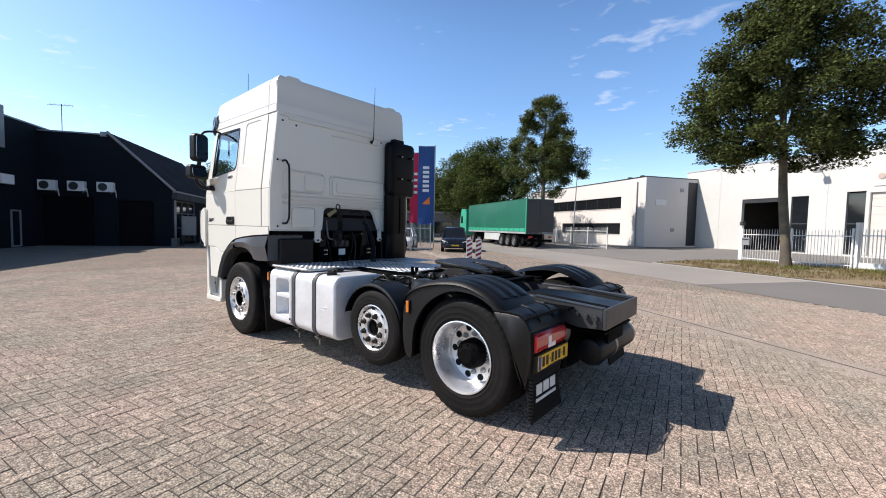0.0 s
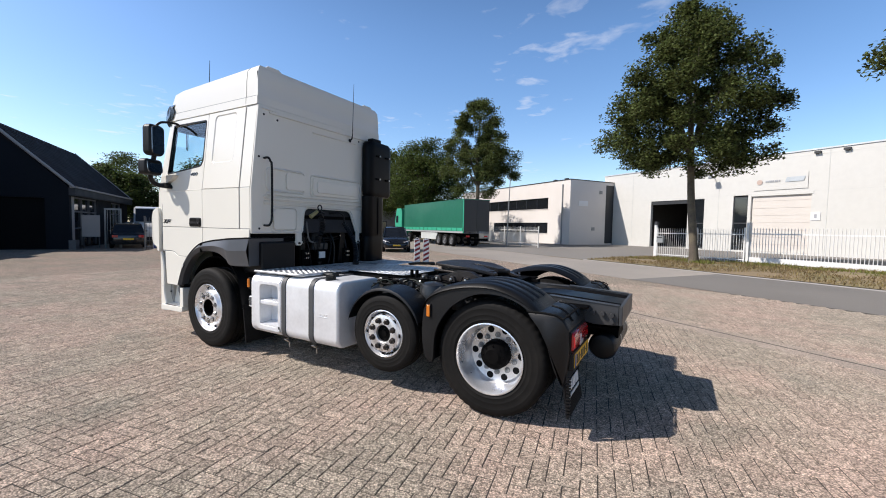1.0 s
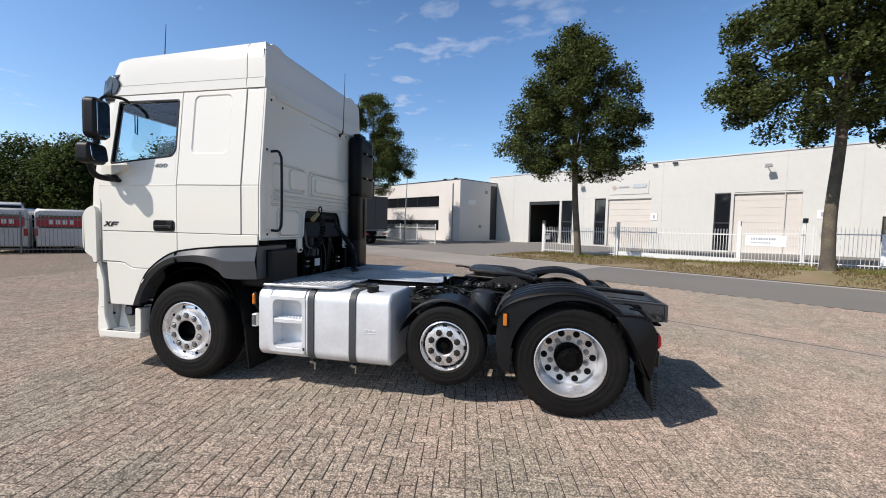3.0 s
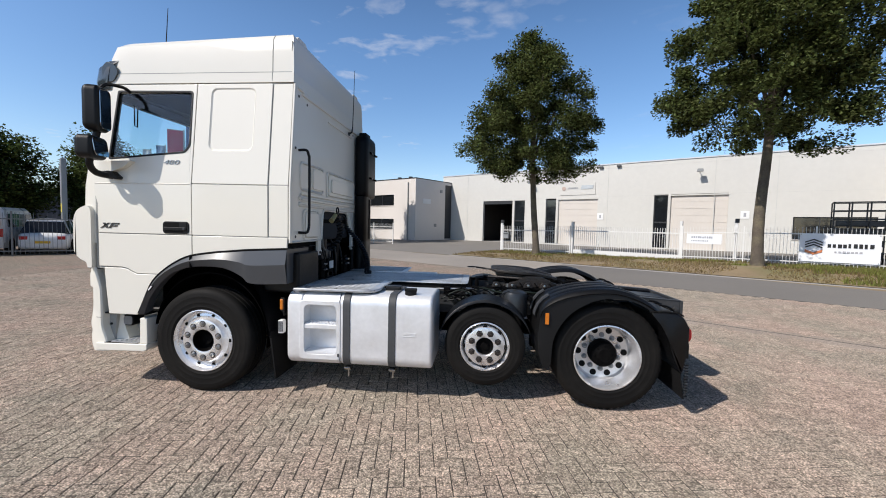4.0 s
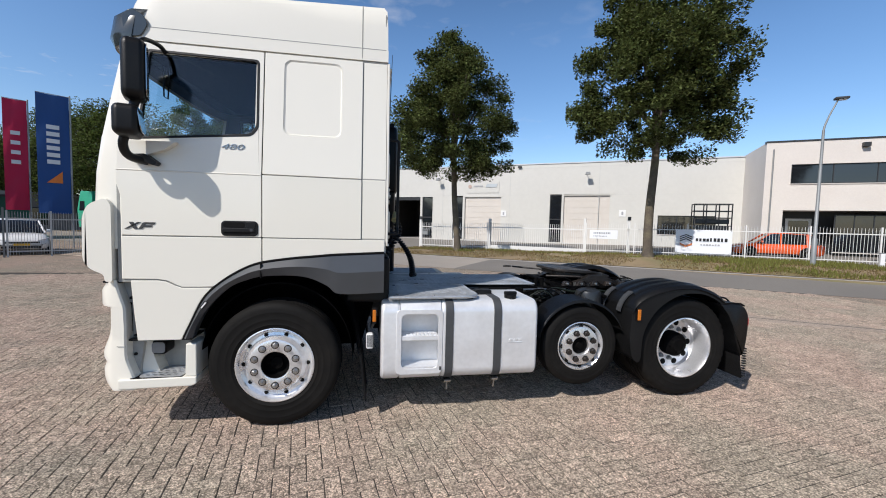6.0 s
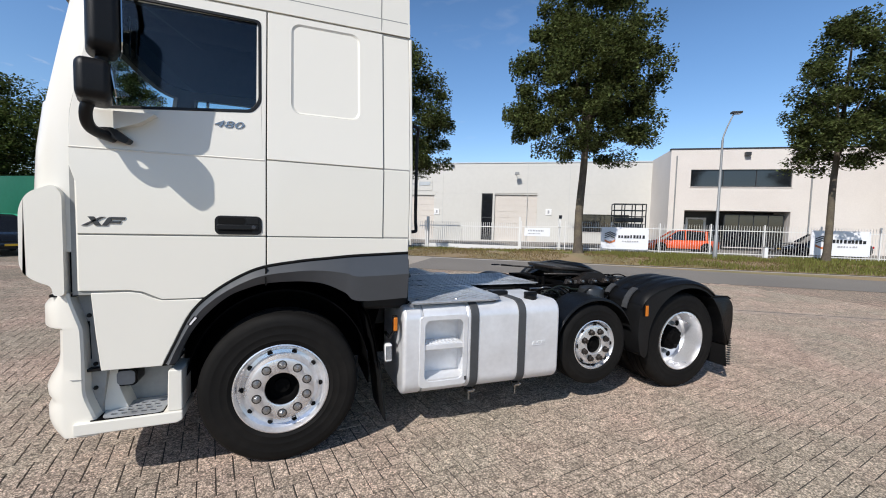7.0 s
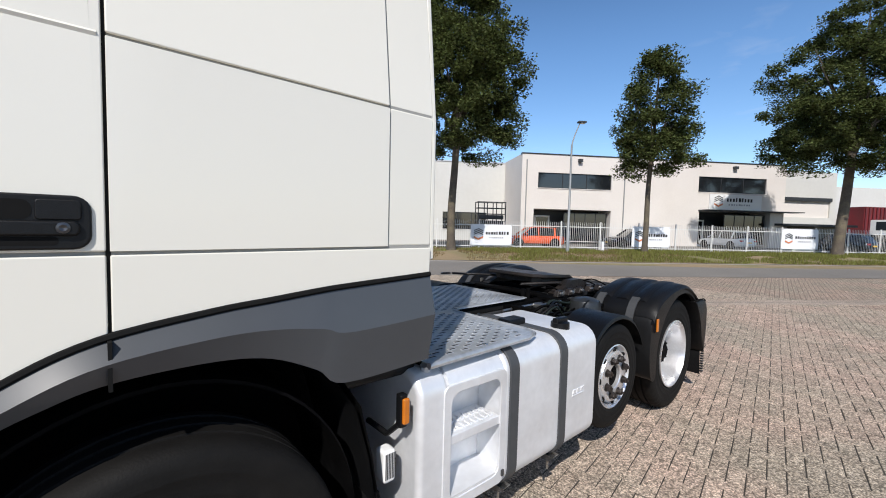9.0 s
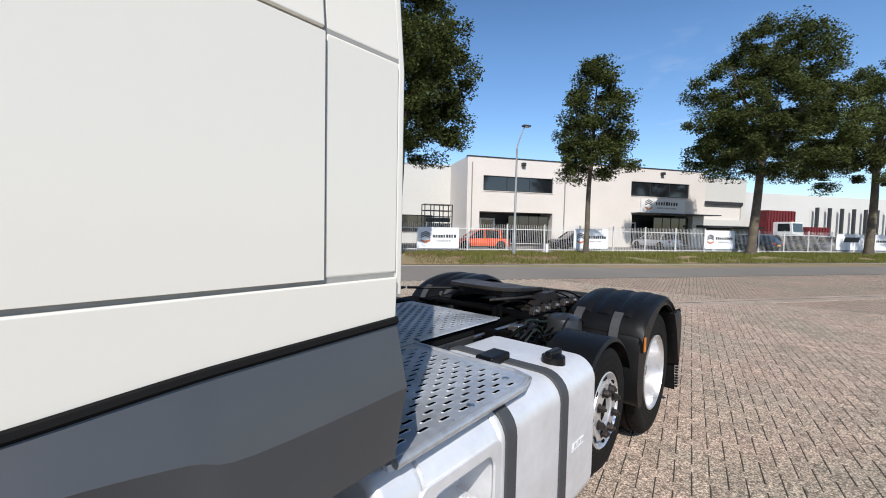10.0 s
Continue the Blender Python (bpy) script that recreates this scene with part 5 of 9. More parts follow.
def cab_side(sg):
    # dark backing that shows in the joints
    back = [(-5.09, 1.2), (-5.09, 2.25), (-5.02, 2.7), (-4.965, 3.03), (-3.105, 3.03), (-3.105, 1.45), (-3.6, 1.43), (-4.09, 1.36), (-4.3, 1.27), (-4.45, 1.15), (-4.5, 1.1), (-4.85, 1.2)]
    side_panel("joint_backing", back, [[(-4.97, 2.27), (-4.09, 2.33), (-4.09, 2.975), (-4.92, 2.985)]], sg, SHELL, JOINT_GREY, -0.010, 0.002, bevel=0)
    side_panel("door_gap", [(-4.073, 1.36), (-4.063, 1.36), (-4.063, 3.03), (-4.073, 3.03)], [], sg, SHELL, SEAM, -0.007, 0.004, bevel=0)
    # door
    d_out = [(-4.0715, 1.557), (-4.0715, 3.026), (-4.962, 3.026), (-5.02, 2.70), (-5.085, 2.25), (-5.09, 1.95), (-5.058, 1.84), (-5.058, 1.557)]
    door = side_panel("door", d_out, [round_poly(WIN, [0.03, 0.03, 0.03, 0.035, 0.02])], sg, TK)
    rim_o = round_poly([(-4.958, 2.278), (-4.148, 2.348), (-4.098, 2.416), (-4.103, 2.962), (-4.906, 2.972)], [0.032, 0.032, 0.032, 0.037, 0.022])
    side_panel("window_seal", rim_o, [round_poly([(x + (0.012 if x < -4.5 else -0.012), z + (0.012 if z < 2.6 else -0.012)) for x, z in WIN], 0.03)], sg, door, PLASTIC, 0.004, 0.014, bevel=0.003)
    side_panel("window_pane", round_poly([(-4.955, 2.28), (-4.145, 2.35), (-4.1, 2.42), (-4.105, 2.96), (-4.905, 2.97)], 0.05), [], sg, door, CAB_GLASS, -0.014, 0.004, bevel=0).visible_shadow = False
    # recessed handle: bowl's shade as flat near-black plates, pull bar, lock
    hs = part("door_handle", prism(rr(-4.366, 1.563, -4.095, 1.682, 0.032), sg * 1.228, sg * 1.243), PLASTIC, door, "black recessed door handle", bevel=0.005)
    part("handle_bowl", prism(rr(-4.348, 1.628, -4.190, 1.670, 0.018), sg * 1.240, sg * 1.2438), SEAM, hs)
    part("handle_bowl", prism(rr(-4.348, 1.573, -4.150, 1.592, 0.009), sg * 1.240, sg * 1.2438), SEAM, hs)
    part("pull_bar", prism(rr(-4.354, 1.594, -4.115, 1.626, 0.012), sg * 1.238, sg * 1.253), PLASTIC, hs, bevel=0.005)
    part("lock_block", prism(rr(-4.186, 1.628, -4.112, 1.672, 0.008), sg * 1.238, sg * 1.2475), PLASTIC, hs, bevel=0.003)
    part("lock", lathe([(0.001, sg * 1.242), (0.014, sg * 1.242), (0.012, sg * 1.255), (0.007, sg * 1.256), (0.001, sg * 1.254)], 16, c=(-4.142, 0, 1.611)), BADGE, hs)
    dl = [(-5.058, 1.548), (-4.0715, 1.548), (-4.0715, 1.351)] + [p for p in reversed(A_TOP) if -4.42 < p[0] < -4.074] + [(-4.43, 1.150), (-4.535, 1.160), (-4.653, 1.161), (-4.70, 1.183), (-4.755, 1.211), (-4.82, 1.222), (-5.058, 1.224)]
    dl = [(x, z + 0.012 if x > -4.53 and z < 1.5 else z) for x, z in dl]
    low = side_panel("door_skirt", dl, [], sg, door)
    bl = [(-4.82, 1.211), (-4.765, 1.203), (-4.705, 1.173), (-4.655, 1.154), (-4.437, 1.154)] + [(x - 0.012, z) for x, z in reversed(A_TOP) if x <= -4.43] + [(-4.66, 0.745), (-4.965, 0.745), (-4.985, 0.95), (-5.005, 1.211)]
    side_panel("lower_panel", bl, [], sg, TK, bevel=0.006)
    # sleeper side
    rs = [(-4.0645, 1.548), (-3.102, 1.548)] + [(min(x, -3.102), z + 0.012) for x, z in reversed(A_TOP) if x > -4.062] + [(-4.0645, 1.365)]
    side_panel("rear_skirt", rs, [], sg, TK)
    fo, fi = rr(-3.915, 2.375, -3.465, 2.985, 0.06, 7), rr(-3.903, 2.387, -3.477, 2.973, 0.05, 7)
    up = side_panel("sleeper_panel", [(-4.0645, 2.054), (-3.299, 2.049), (-3.299, 3.026), (-4.0645, 3.026)], [fo], sg, TK)
    pf = cutplate(fi, [])
    ring_in, ring_out = [min(pf.verts, key=lambda v: (v.co.x - p[0]) ** 2 + (v.co.z - p[1]) ** 2) for p in fi], [pf.verts.new((p[0], 1, p[1])) for p in fo]
    for k in range(len(fo)):
        pf.faces.new((ring_out[k], ring_out[(k + 1) % len(fo)], ring_in[(k + 1) % len(fo)], ring_in[k]))
    for v in pf.verts:
        v.co.y = sg * (side_y(v.co.z) + (-0.001 if v.co.y > 0.5 else -0.0088))
    part("pressed_field", pf, CAB_WHITE, up)
    side_panel("locker_panel", [(-4.0645, 1.557), (-3.299, 1.557), (-3.299, 2.041), (-4.0645, 2.046)], [], sg, TK)
    side_panel("corner_column", [(-3.291, 1.557), (-3.100, 1.557), (-3.100, 2.045), (-3.291, 2.045)], [], sg, TK, None, -0.008, bevel=0.008)
    side_panel("corner_column", [(-3.290, 2.049), (-3.100, 2.049), (-3.100, 3.026), (-3.290, 3.026)], [], sg, TK, None, -0.009, bevel=0.008)
    part("door_crease", loft([[(-5.085, sg * 1.234, 2.052), (-4.08, sg * 1.234, 2.052)], [(-5.085, sg * 1.239, 2.046), (-4.08, sg * 1.239, 2.046)], [(-5.085, sg * 1.234, 2.036), (-4.08, sg * 1.234, 2.036)]], closed=False, caps=False), CAB_WHITE, door)
    # grey wheel-arch trim: flat upper band, crease, return
    top = [(x, sg * 1.237, z) for x, z in A_TOP]
    mid = [(a[0] * 0.56 + b[0] * 0.44, sg * 1.276, a[1] * 0.56 + b[1] * 0.44) for a, b in zip(A_TOP, A_IN)]
    inn = [(x, sg * 1.238, z) for x, z in A_IN]
    back2 = [(x, sg * 1.14, z + 0.01) for x, z in A_IN]
    topb = [(x, sg * 1.16, z) for x, z in A_TOP]
    tr = part("arch_trim", loft([topb, top, mid, inn, back2], closed=False, caps=False), TRIM_GREY, TK, "grey wheel-arch trim", smooth=25)
    part("trim_edge", tube([(x, sg * 1.236, z + 0.006) for x, z in A_TOP], 0.010, 6), SEAM, tr)
    part("trim_joint", prism([(-4.074, 1.235), (-4.066, 1.235), (-4.066, 1.35), (-4.074, 1.35)], sg * 1.2, sg * 1.2695), SEAM, tr)
    bm = box(-3.118, -3.106, min(sg * 1.236, sg * 0.75), max(sg * 1.236, sg * 0.75), 1.11, 1.44)
    part("trim_end", bm, TRIM_GREY, tr)
    rf = part("arch_marker", prism(round_poly([(-4.515, 1.005), (-4.495, 0.99), (-4.452, 1.045), (-4.475, 1.06)], 0.006), sg * 1.255, sg * 1.272), PLASTIC, tr)
    part("marker_lens", prism([(-4.505, 1.006), (-4.496, 1.0), (-4.462, 1.044), (-4.472, 1.05)], sg * 1.268, sg * 1.276), CLEAR_LENS, rf)
    # corner deflector with its dark shut line, and the number badge
    cd = part("corner_deflector", prism(round_poly([(-5.112, 1.205), (-5.112, 1.78), (-5.15, 1.83), (-5.26, 1.78), (-5.30, 1.70), (-5.305, 1.36), (-5.26, 1.30), (-5.17, 1.26), (-5.16, 1.205)], [0.02, 0.03, 0.03, 0.04, 0.05, 0.05, 0.05, 0.02, 0.015]), sg * 0.9, sg * 1.262), CAB_WHITE, TK, bevel=0.035)
    part("deflector_edge", prism([(-5.112, 1.20), (-5.094, 1.20), (-5.094, 1.78), (-5.112, 1.79)], sg * 1.10, sg * 1.19), SEAM, cd)
    part("door_front_edge", loft([[(-5.057, sg * 1.231, z), (-5.072, sg * 1.222, z), (-5.096, sg * 1.175, z), (-5.07, sg * 1.16, z), (-5.05, sg * 1.2, z)] for z in (1.226, 1.86)]), CAB_WHITE, TK, smooth=50)
    part("deflector_edge", prism([(-5.2, 1.19), (-5.08, 1.19), (-5.07, 1.205), (-5.2, 1.205)], sg * 0.9, sg * 1.215), SEAM, cd)


for sg2 in (-1, 1):
    cab_side(sg2)


def skew_bars(parent, pieces, x0, z0, w, h, sg):
    """Chromed badge as plain slanted strokes."""
    for a in pieces:
        poly = [(x0 + w * u + h * 0.35 * v, z0 + h * v) for u, v in a]
        part("badge_stroke", prism(poly, sg * 1.233, sg * 1.241), BADGE, parent, bevel=0.0015)


near_door = [o for o in TK.children if o.name.startswith("door") and "skirt" not in o.name][0]
skew_bars(near_door, [[(-0.04, 0.0), (0.10, 0.0), (0.50, 1), (0.36, 1)], [(0.33, 0.0), (0.50, 0.0), (0.20, 1), (0.03, 1)], [(0.50, 0.0), (0.64, 0.0), (0.72, 0.62), (0.64, 1), (0.58, 0.9)], [(0.70, 0.70), (1.05, 0.70), (1.06, 1), (0.66, 1)], [(0.68, 0.28), (0.98, 0.28), (0.99, 0.55), (0.71, 0.55)]], -5.03, 1.604, 0.175, 0.052, -1)


def text_mesh(s, size, m, material, parent, name="lettering", depth=0.003):
    cu = bpy.data.curves.new("text", "FONT")
    cu.body, cu.size, cu.extrude, cu.align_x = s, size, depth, "CENTER"
    cu.shear = 0.25
    tmp = new("text_tmp", cu)
    dg = bpy.context.evaluated_depsgraph_get()
    me = bpy.data.meshes.new_from_object(tmp.evaluated_get(dg))
    me.transform(m)
    bpy.data.objects.remove(tmp)
    me.name = name
    me.materials.clear()
    me.materials.append(material)
    ob = new(name, me)
    ob.parent = parent
    return ob


text_mesh("480", 0.06, Matrix.Translation((-4.29, -(side_y(2.25) + 0.003), 2.236)) @ Matrix.Rotation(radians(90), 4, "X") @ Matrix.Diagonal((1.85, 1, 1, 1)), mat("satin_chrome", (0.3, 0.3, 0.31), 0.25, 0.9, var=0.08), near_door, "number_badge")

# glazing, visor and cab inside
gl = [(x, y) for x, y, z in cab_ring(0, -5.06, 1.12, 0.255, -4.9)][6:-6]
part("windscreen", loft([[(x + dx, y * k, z) for x, y in gl] for z, dx, k in ((2.3, 0.0, 0.985), (2.65, 0.045, 0.975), (2.95, 0.09, 0.96))], closed=False, caps=False), CAB_GLASS, SHELL, smooth=60).visible_shadow = False
vis = [(x, y) for x, y, z in cab_ring(0, -4.93, 1.13, 0.25, -4.9)][4:-4]
bm = loft([[(x * 1.0 - o, y * s, z) for x, y in vis] for z, o, s in ((2.985, 0.075, 1.0), (3.05, 0.10, 1.015), (3.2, 0.075, 1.01), (3.27, 0.0, 0.985))], closed=False, caps=False)
thicken(bm, (0.02, 0, 0))
part("sun_visor", bm, mat("smoked_visor", (0.035, 0.045, 0.05), 0.15, coat=0.5), TK, "smoked sun visor over the windscreen", smooth=40)
for sg2 in (-1, 1):
    part("visor_end", prism(round_poly([(-5.06, 3.05), (-4.95, 3.06), (-4.90, 3.15), (-4.93, 3.22), (-5.02, 3.26), (-5.08, 3.2)], 0.03), sg2 * 1.128, sg2 * 1.140), MATS["smoked_visor"], TK, bevel=0.004)
bm = box(-5.28, -4.95, -1.0, 1.0, 1.5, 2.16)
part("dashboard", bm, INTERIOR, SHELL, bevel=0.04)
for y in (-0.55, 0.6):
    st = part("seat", prism(round_poly([(-4.62, 1.62), (-4.1, 1.6), (-3.96, 1.7), (-3.88, 2.55), (-4.0, 2.6), (-4.12, 1.86), (-4.6, 1.86)], 0.05), y - 0.26, y + 0.26), FABRIC, SHELL, bevel=0.04)
    part("headrest", box(-4.02, -3.9, y - 0.16, y + 0.16, 2.6, 2.82), FABRIC, st, bevel=0.04)
sw = [(0.22 * math.cos(a), 0.22 * math.sin(a), 0) for a in (2 * math.pi * k / 28 for k in range(29))]
wm = pose(-4.72, -0.55, 2.22, 0, -62, 0)
swh = part("steering_wheel", tube([wm @ Vector(p) for p in sw], 0.018, 8, caps=False), PLASTIC, SHELL, smooth=60)
part("column", tube([(-4.72, -0.55, 2.22), (-4.98, -0.55, 2.02)], 0.04, 8), PLASTIC, swh)
for a in (20, 160, 270):
    part("spoke", tube([wm @ Vector((0, 0, 0)), wm @ Vector((0.21 * math.cos(radians(a)), 0.21 * math.sin(radians(a)), 0))], 0.015, 6), PLASTIC, swh)
part("bunk", box(-3.75, -3.14, -1.1, 1.1, 1.5, 2.0), FABRIC, SHELL, bevel=0.03)
part("visor_strap", tube([(-4.86, -1.0, 2.9), (-4.86, -1.0, 2.66), (-4.83, -1.0, 2.64), (-4.82, -1.0, 2.88)], 0.006, 6), PLASTIC, SHELL)

# rear wall with pressed fields and the coupling recess
ow = [(-1.223, 1.50), (-1.223, 2.03), (-1.12, 3.035), (1.12, 3.035), (1.223, 2.03), (1.223, 1.50), (0.60, 1.50), (0.56, 1.53), (0.52, 1.62), (0.455, 1.77), (0.42, 1.81), (0.37, 1.83), (-0.36, 1.835), (-0.405, 1.82), (-0.43, 1.78), (-0.455, 1.53), (-0.48, 1.50)]
bm = prism(ow, -3.098, -3.076, "yz")
RW = part("rear_wall", bm, CAB_WHITE, TK, bevel=0.006)
for y0, z0, y1, z1, h in ((-0.74, 2.06, -0.44, 2.27, 0.008), (-0.30, 2.02, 0.62, 2.26, 0.008), (-0.93, 1.55, -0.60, 1.80, 0.010), (-1.02, 1.92, 0.66, 1.945, 0.010), (-1.02, 1.975, 0.66, 2.0, 0.008), (-0.98, 2.955, 0.98, 2.985, 0.007), (-0.3, 2.86, 0.55, 2.88, 0.006), (-0.24, 2.06, 0.56, 2.22, 0.014)):
    part("pressed_field", prism(rr(y0, z0, y1, z1, min(0.035, (z1 - z0) / 2.2)), -3.086, -3.076 + h * 2.6, "yz"), CAB_WHITE, RW, bevel=0.006)
for y0, z0, y1, z1 in ((-1.02, 2.03, -0.44, 2.30), (-0.33, 2.0, 0.66, 2.29), (-0.95, 1.53, -0.57, 1.83), (-1.05, 1.87, 0.70, 1.89), (-1.05, 1.935, 0.70, 1.955)):
    ring = rr(y0, z0, y1, z1, min(0.05, (z1 - z0) / 2.1), 4)
    part("pressed_bead", tube([(-3.074, y, z) for y, z in ring + ring[:1]], 0.014, 6, caps=False), CAB_WHITE, RW, smooth=60)
part("roof_bead", tube([(-3.074, y, z) for y, z in ((-1.08, 3.0), (-0.82, 2.99), (-0.74, 2.965), (0.74, 2.965), (0.82, 2.99), (1.08, 3.0))], 0.013, 6), CAB_WHITE, RW, smooth=60)
for y, z in ((-1.12, 2.42), (-1.12, 1.56), (-0.78, 1.52), (0.62, 2.92), (-1.05, 2.93), (-0.86, 2.9)):
    part("plug", lathe([(0.001, -3.072), (0.013, -3.072), (0.016, -3.08)], 10, axis="x", c=(0, y, z)), PLASTIC, RW)
lip = [(-0.495, 1.52), (-0.475, 1.56), (-0.45, 1.78), (-0.415, 1.845), (-0.36, 1.86), (0.37, 1.855), (0.44, 1.83), (0.48, 1.78), (0.545, 1.63), (0.58, 1.55), (0.61, 1.52)]
part("recess_lip", tube([(-3.074, y, z) for y, z in catmull(lip, 3)], 0.013, 6), CAB_WHITE, RW, smooth=60)
part("lower_lip", tube([(-3.074, -1.2, 1.508), (-3.074, -0.49, 1.508)], 0.010, 6), CAB_WHITE, RW, smooth=60)
for y, w in ((-0.53, 0.045), (0.61, 0.035)):
    bk = part("cab_bracket", prism(round_poly([(y - w, 1.52), (y + w, 1.52), (y + w, 1.40), (y + w * 1.5, 1.385), (y + w * 0.7, 1.34), (y - w * 0.7, 1.34), (y - w * 1.5, 1.385), (y - w, 1.40)], 0.006), -3.10, -3.07, "yz"), CAB_WHITE, RW, bevel=0.004)
    part("bolt", lathe([(0.001, -3.055), (0.014, -3.055), (0.016, -3.07)], 8, axis="x", c=(0, y, 1.37)), RUST, bk)
# the recess: black lining put in for the cavity's darkness, engine-side brackets and fittings
rc = bmesh.new()
box(-3.47, -3.455, -0.50, 0.62, 1.0, 1.86, rc)
box(-3.455, -3.10, -0.50, -0.48, 1.0, 1.86, rc)
box(-3.455, -3.10, 0.60, 0.62, 1.0, 1.86, rc)
box(-3.455, -3.10, -0.48, 0.60, 1.845, 1.86, rc)
part("recess", rc, CHASSIS, RW)
part("filter_housing", lathe([(0.001, 1.60), (0.09, 1.59), (0.115, 1.56), (0.115, 1.30), (0.09, 1.27), (0.001, 1.26)], 20, axis="z", c=(-3.28, -0.10, 0)), PLASTIC, RW, smooth=40)
part("pump_block", box(-3.32, -3.17, -0.20, 0.08, 1.26, 1.36), FRAME_GREY, RW, bevel=0.015)
part("relay_box", box(-3.40, -3.28, 0.10, 0.30, 1.50, 1.66), PLASTIC, RW, bevel=0.015)
part("relay_box", box(-3.42, -3.30, -0.40, -0.26, 1.46, 1.64), PLASTIC, RW, bevel=0.02)
for z, y0, y1, r in ((1.60, -0.46, 0.58, 0.014), (1.56, -0.46, 0.2, 0.010), (1.44, -0.3, 0.58, 0.018), (1.395, -0.46, 0.58, 0.010)):
    part("cross_pipe", tube(catmull([(-3.30, y0, z), (-3.22, (y0 + y1) / 2 - 0.1, z - 0.02), (-3.26, y1 - 0.1, z + 0.03), (-3.34, y1, z)], 4), r, 7), PLASTIC, RW, smooth=60)
part("coupling_rail", box(-3.16, -3.13, -0.44, 0.52, 1.70, 1.745), CHASSIS, RW, bevel=0.005)
part("bracket_arm", prism(round_poly([(0.30, 1.05), (0.42, 1.05), (0.46, 1.50), (0.36, 1.72), (0.31, 1.70), (0.36, 1.48)], 0.02), -3.22, -3.19, "yz"), PLASTIC, RW, bevel=0.005)
part("bracket_arm", prism(round_poly([(-0.42, 1.05), (-0.32, 1.05), (-0.30, 1.40), (-0.36, 1.55), (-0.42, 1.50)], 0.02), -3.24, -3.21, "yz"), PLASTIC, RW, bevel=0.005)
for y, z in ((0.30, 1.77), (0.25, 1.66), (0.31, 1.46), (-0.38, 1.65), (-0.40, 1.36), (0.18, 1.55)):
    part("fitting", lathe([(0.001, -3.15), (0.009, -3.15), (0.012, -3.17), (0.012, -3.19)], 8, axis="x", c=(0, y, z)), STEEL, RW)
part("grab_rail", tube(catmull([(-3.08, -1.05, 2.41), (-3.0, -1.05, 2.41), (-2.985, -1.03, 2.37), (-2.985, -1.01, 2.29), (-2.985, -1.01, 1.74), (-2.985, -1.03, 1.63), (-3.0, -1.05, 1.60), (-3.08, -1.05, 1.60)], 4), 0.0135, 10), PLASTIC, RW, "black tubular grab rail", smooth=60)
an = part("aerial", tube([(-3.055, 0.41, 2.90), (-3.02, 0.41, 2.92), (-3.01, 0.41, 3.0), (-2.99, 0.41, 3.72)], [0.012, 0.012, 0.006, 0.003], 6), PLASTIC, TK)
part("aerial_foot", lathe([(0.001, -3.05), (0.022, -3.05), (0.028, -3.062)], 12, axis="x", c=(0, 0.41, 2.895)), PLASTIC, an)
part("aerial", tube([(-4.70, -0.76, 3.40), (-4.70, -0.76, 3.52), (-4.66, -0.77, 3.95)], [0.014, 0.006, 0.003], 6), PLASTIC, TK)

# intake stack behind the cab
stack_plan = round_poly([(-3.06, 0.66), (-3.06, 1.235), (-2.95, 1.265), (-2.90, 1.20), (-2.885, 0.74), (-2.93, 0.66)], 0.05, 5)
STK = part("air_intake", loft([[(-2.98 + (x + 2.98) * k, 0.95 + (y - 0.95) * k, z) for x, y in stack_plan] for z, k in ((2.085, 0.86), (2.11, 0.97), (2.17, 1.0), (2.84, 1.0), (2.91, 0.96), (2.94, 0.84))]), GLOSS_BLACK, TK, "black plastic air-intake stack", smooth=40)
duct_plan = round_poly([(-3.06, 0.655), (-3.06, 1.11), (-2.98, 1.12), (-2.92, 1.04), (-2.905, 0.74), (-2.95, 0.66)], 0.05, 5)
part("stack_duct", loft([[(-2.98 + (x + 2.98) * k, 0.88 + (y - 0.88) * k, z) for x, y in duct_plan] for z, k in ((1.02, 0.8), (1.06, 0.98), (1.44, 1.0), (1.455, 0.96), (1.47, 1.0), (2.09, 0.98))]), GLOSS_BLACK, STK, smooth=40)
part("duct_rib", box(-2.912, -2.90, 0.90, 0.915, 1.48, 2.06), GLOSS_BLACK, STK)
part("stack_cap", box(-3.04, -2.93, 0.78, 1.0, 2.92, 3.0), GLOSS_BLACK, STK, bevel=0.02)
for y in (0.86, 1.1):
    for z in (2.36, 2.72):
        cl = part("clip", box(-2.892, -2.87, y - 0.05, y + 0.05, z - 0.012, z + 0.012), CHASSIS, STK)
        part("clip_pin", lathe([(0.001, -2.86), (0.014, -2.86), (0.014, -2.89)], 8, axis="x", c=(0, y + 0.035, z)), STEEL, cl)
part("under_cab_box", box(-3.43, -3.05, -1.10, -0.60, 1.0, 1.40), PLASTIC, TK, bevel=0.03)
part("cab_cross_beam", box(-3.3, -3.11, -1.19, -0.505, 1.36, 1.515), CHASSIS, TK, bevel=0.01)
part("cab_cross_beam", box(-3.3, -3.11, 0.63, 1.19, 1.36, 1.515), CHASSIS, TK, bevel=0.01)
part("under_cab_box", box(-3.45, -3.07, 0.65, 1.05, 1.0, 1.45), PLASTIC, TK, bevel=0.02)


def coil(p0, p1, turns, r, sag, wire):
    pts = []
    a, b = Vector(p0), Vector(p1)
    n = turns * 10
    for i in range(n + 1):
        t = i / n
        c = a.lerp(b, t) + Vector((0.10 * math.sin(math.pi * t), 0, -sag * math.sin(math.pi * t)))
        ang = 2 * math.pi * turns * t
        pts.append(c + Vector((r * math.cos(ang), r * math.sin(ang), 0)))
    return tube(pts, wire, 5)


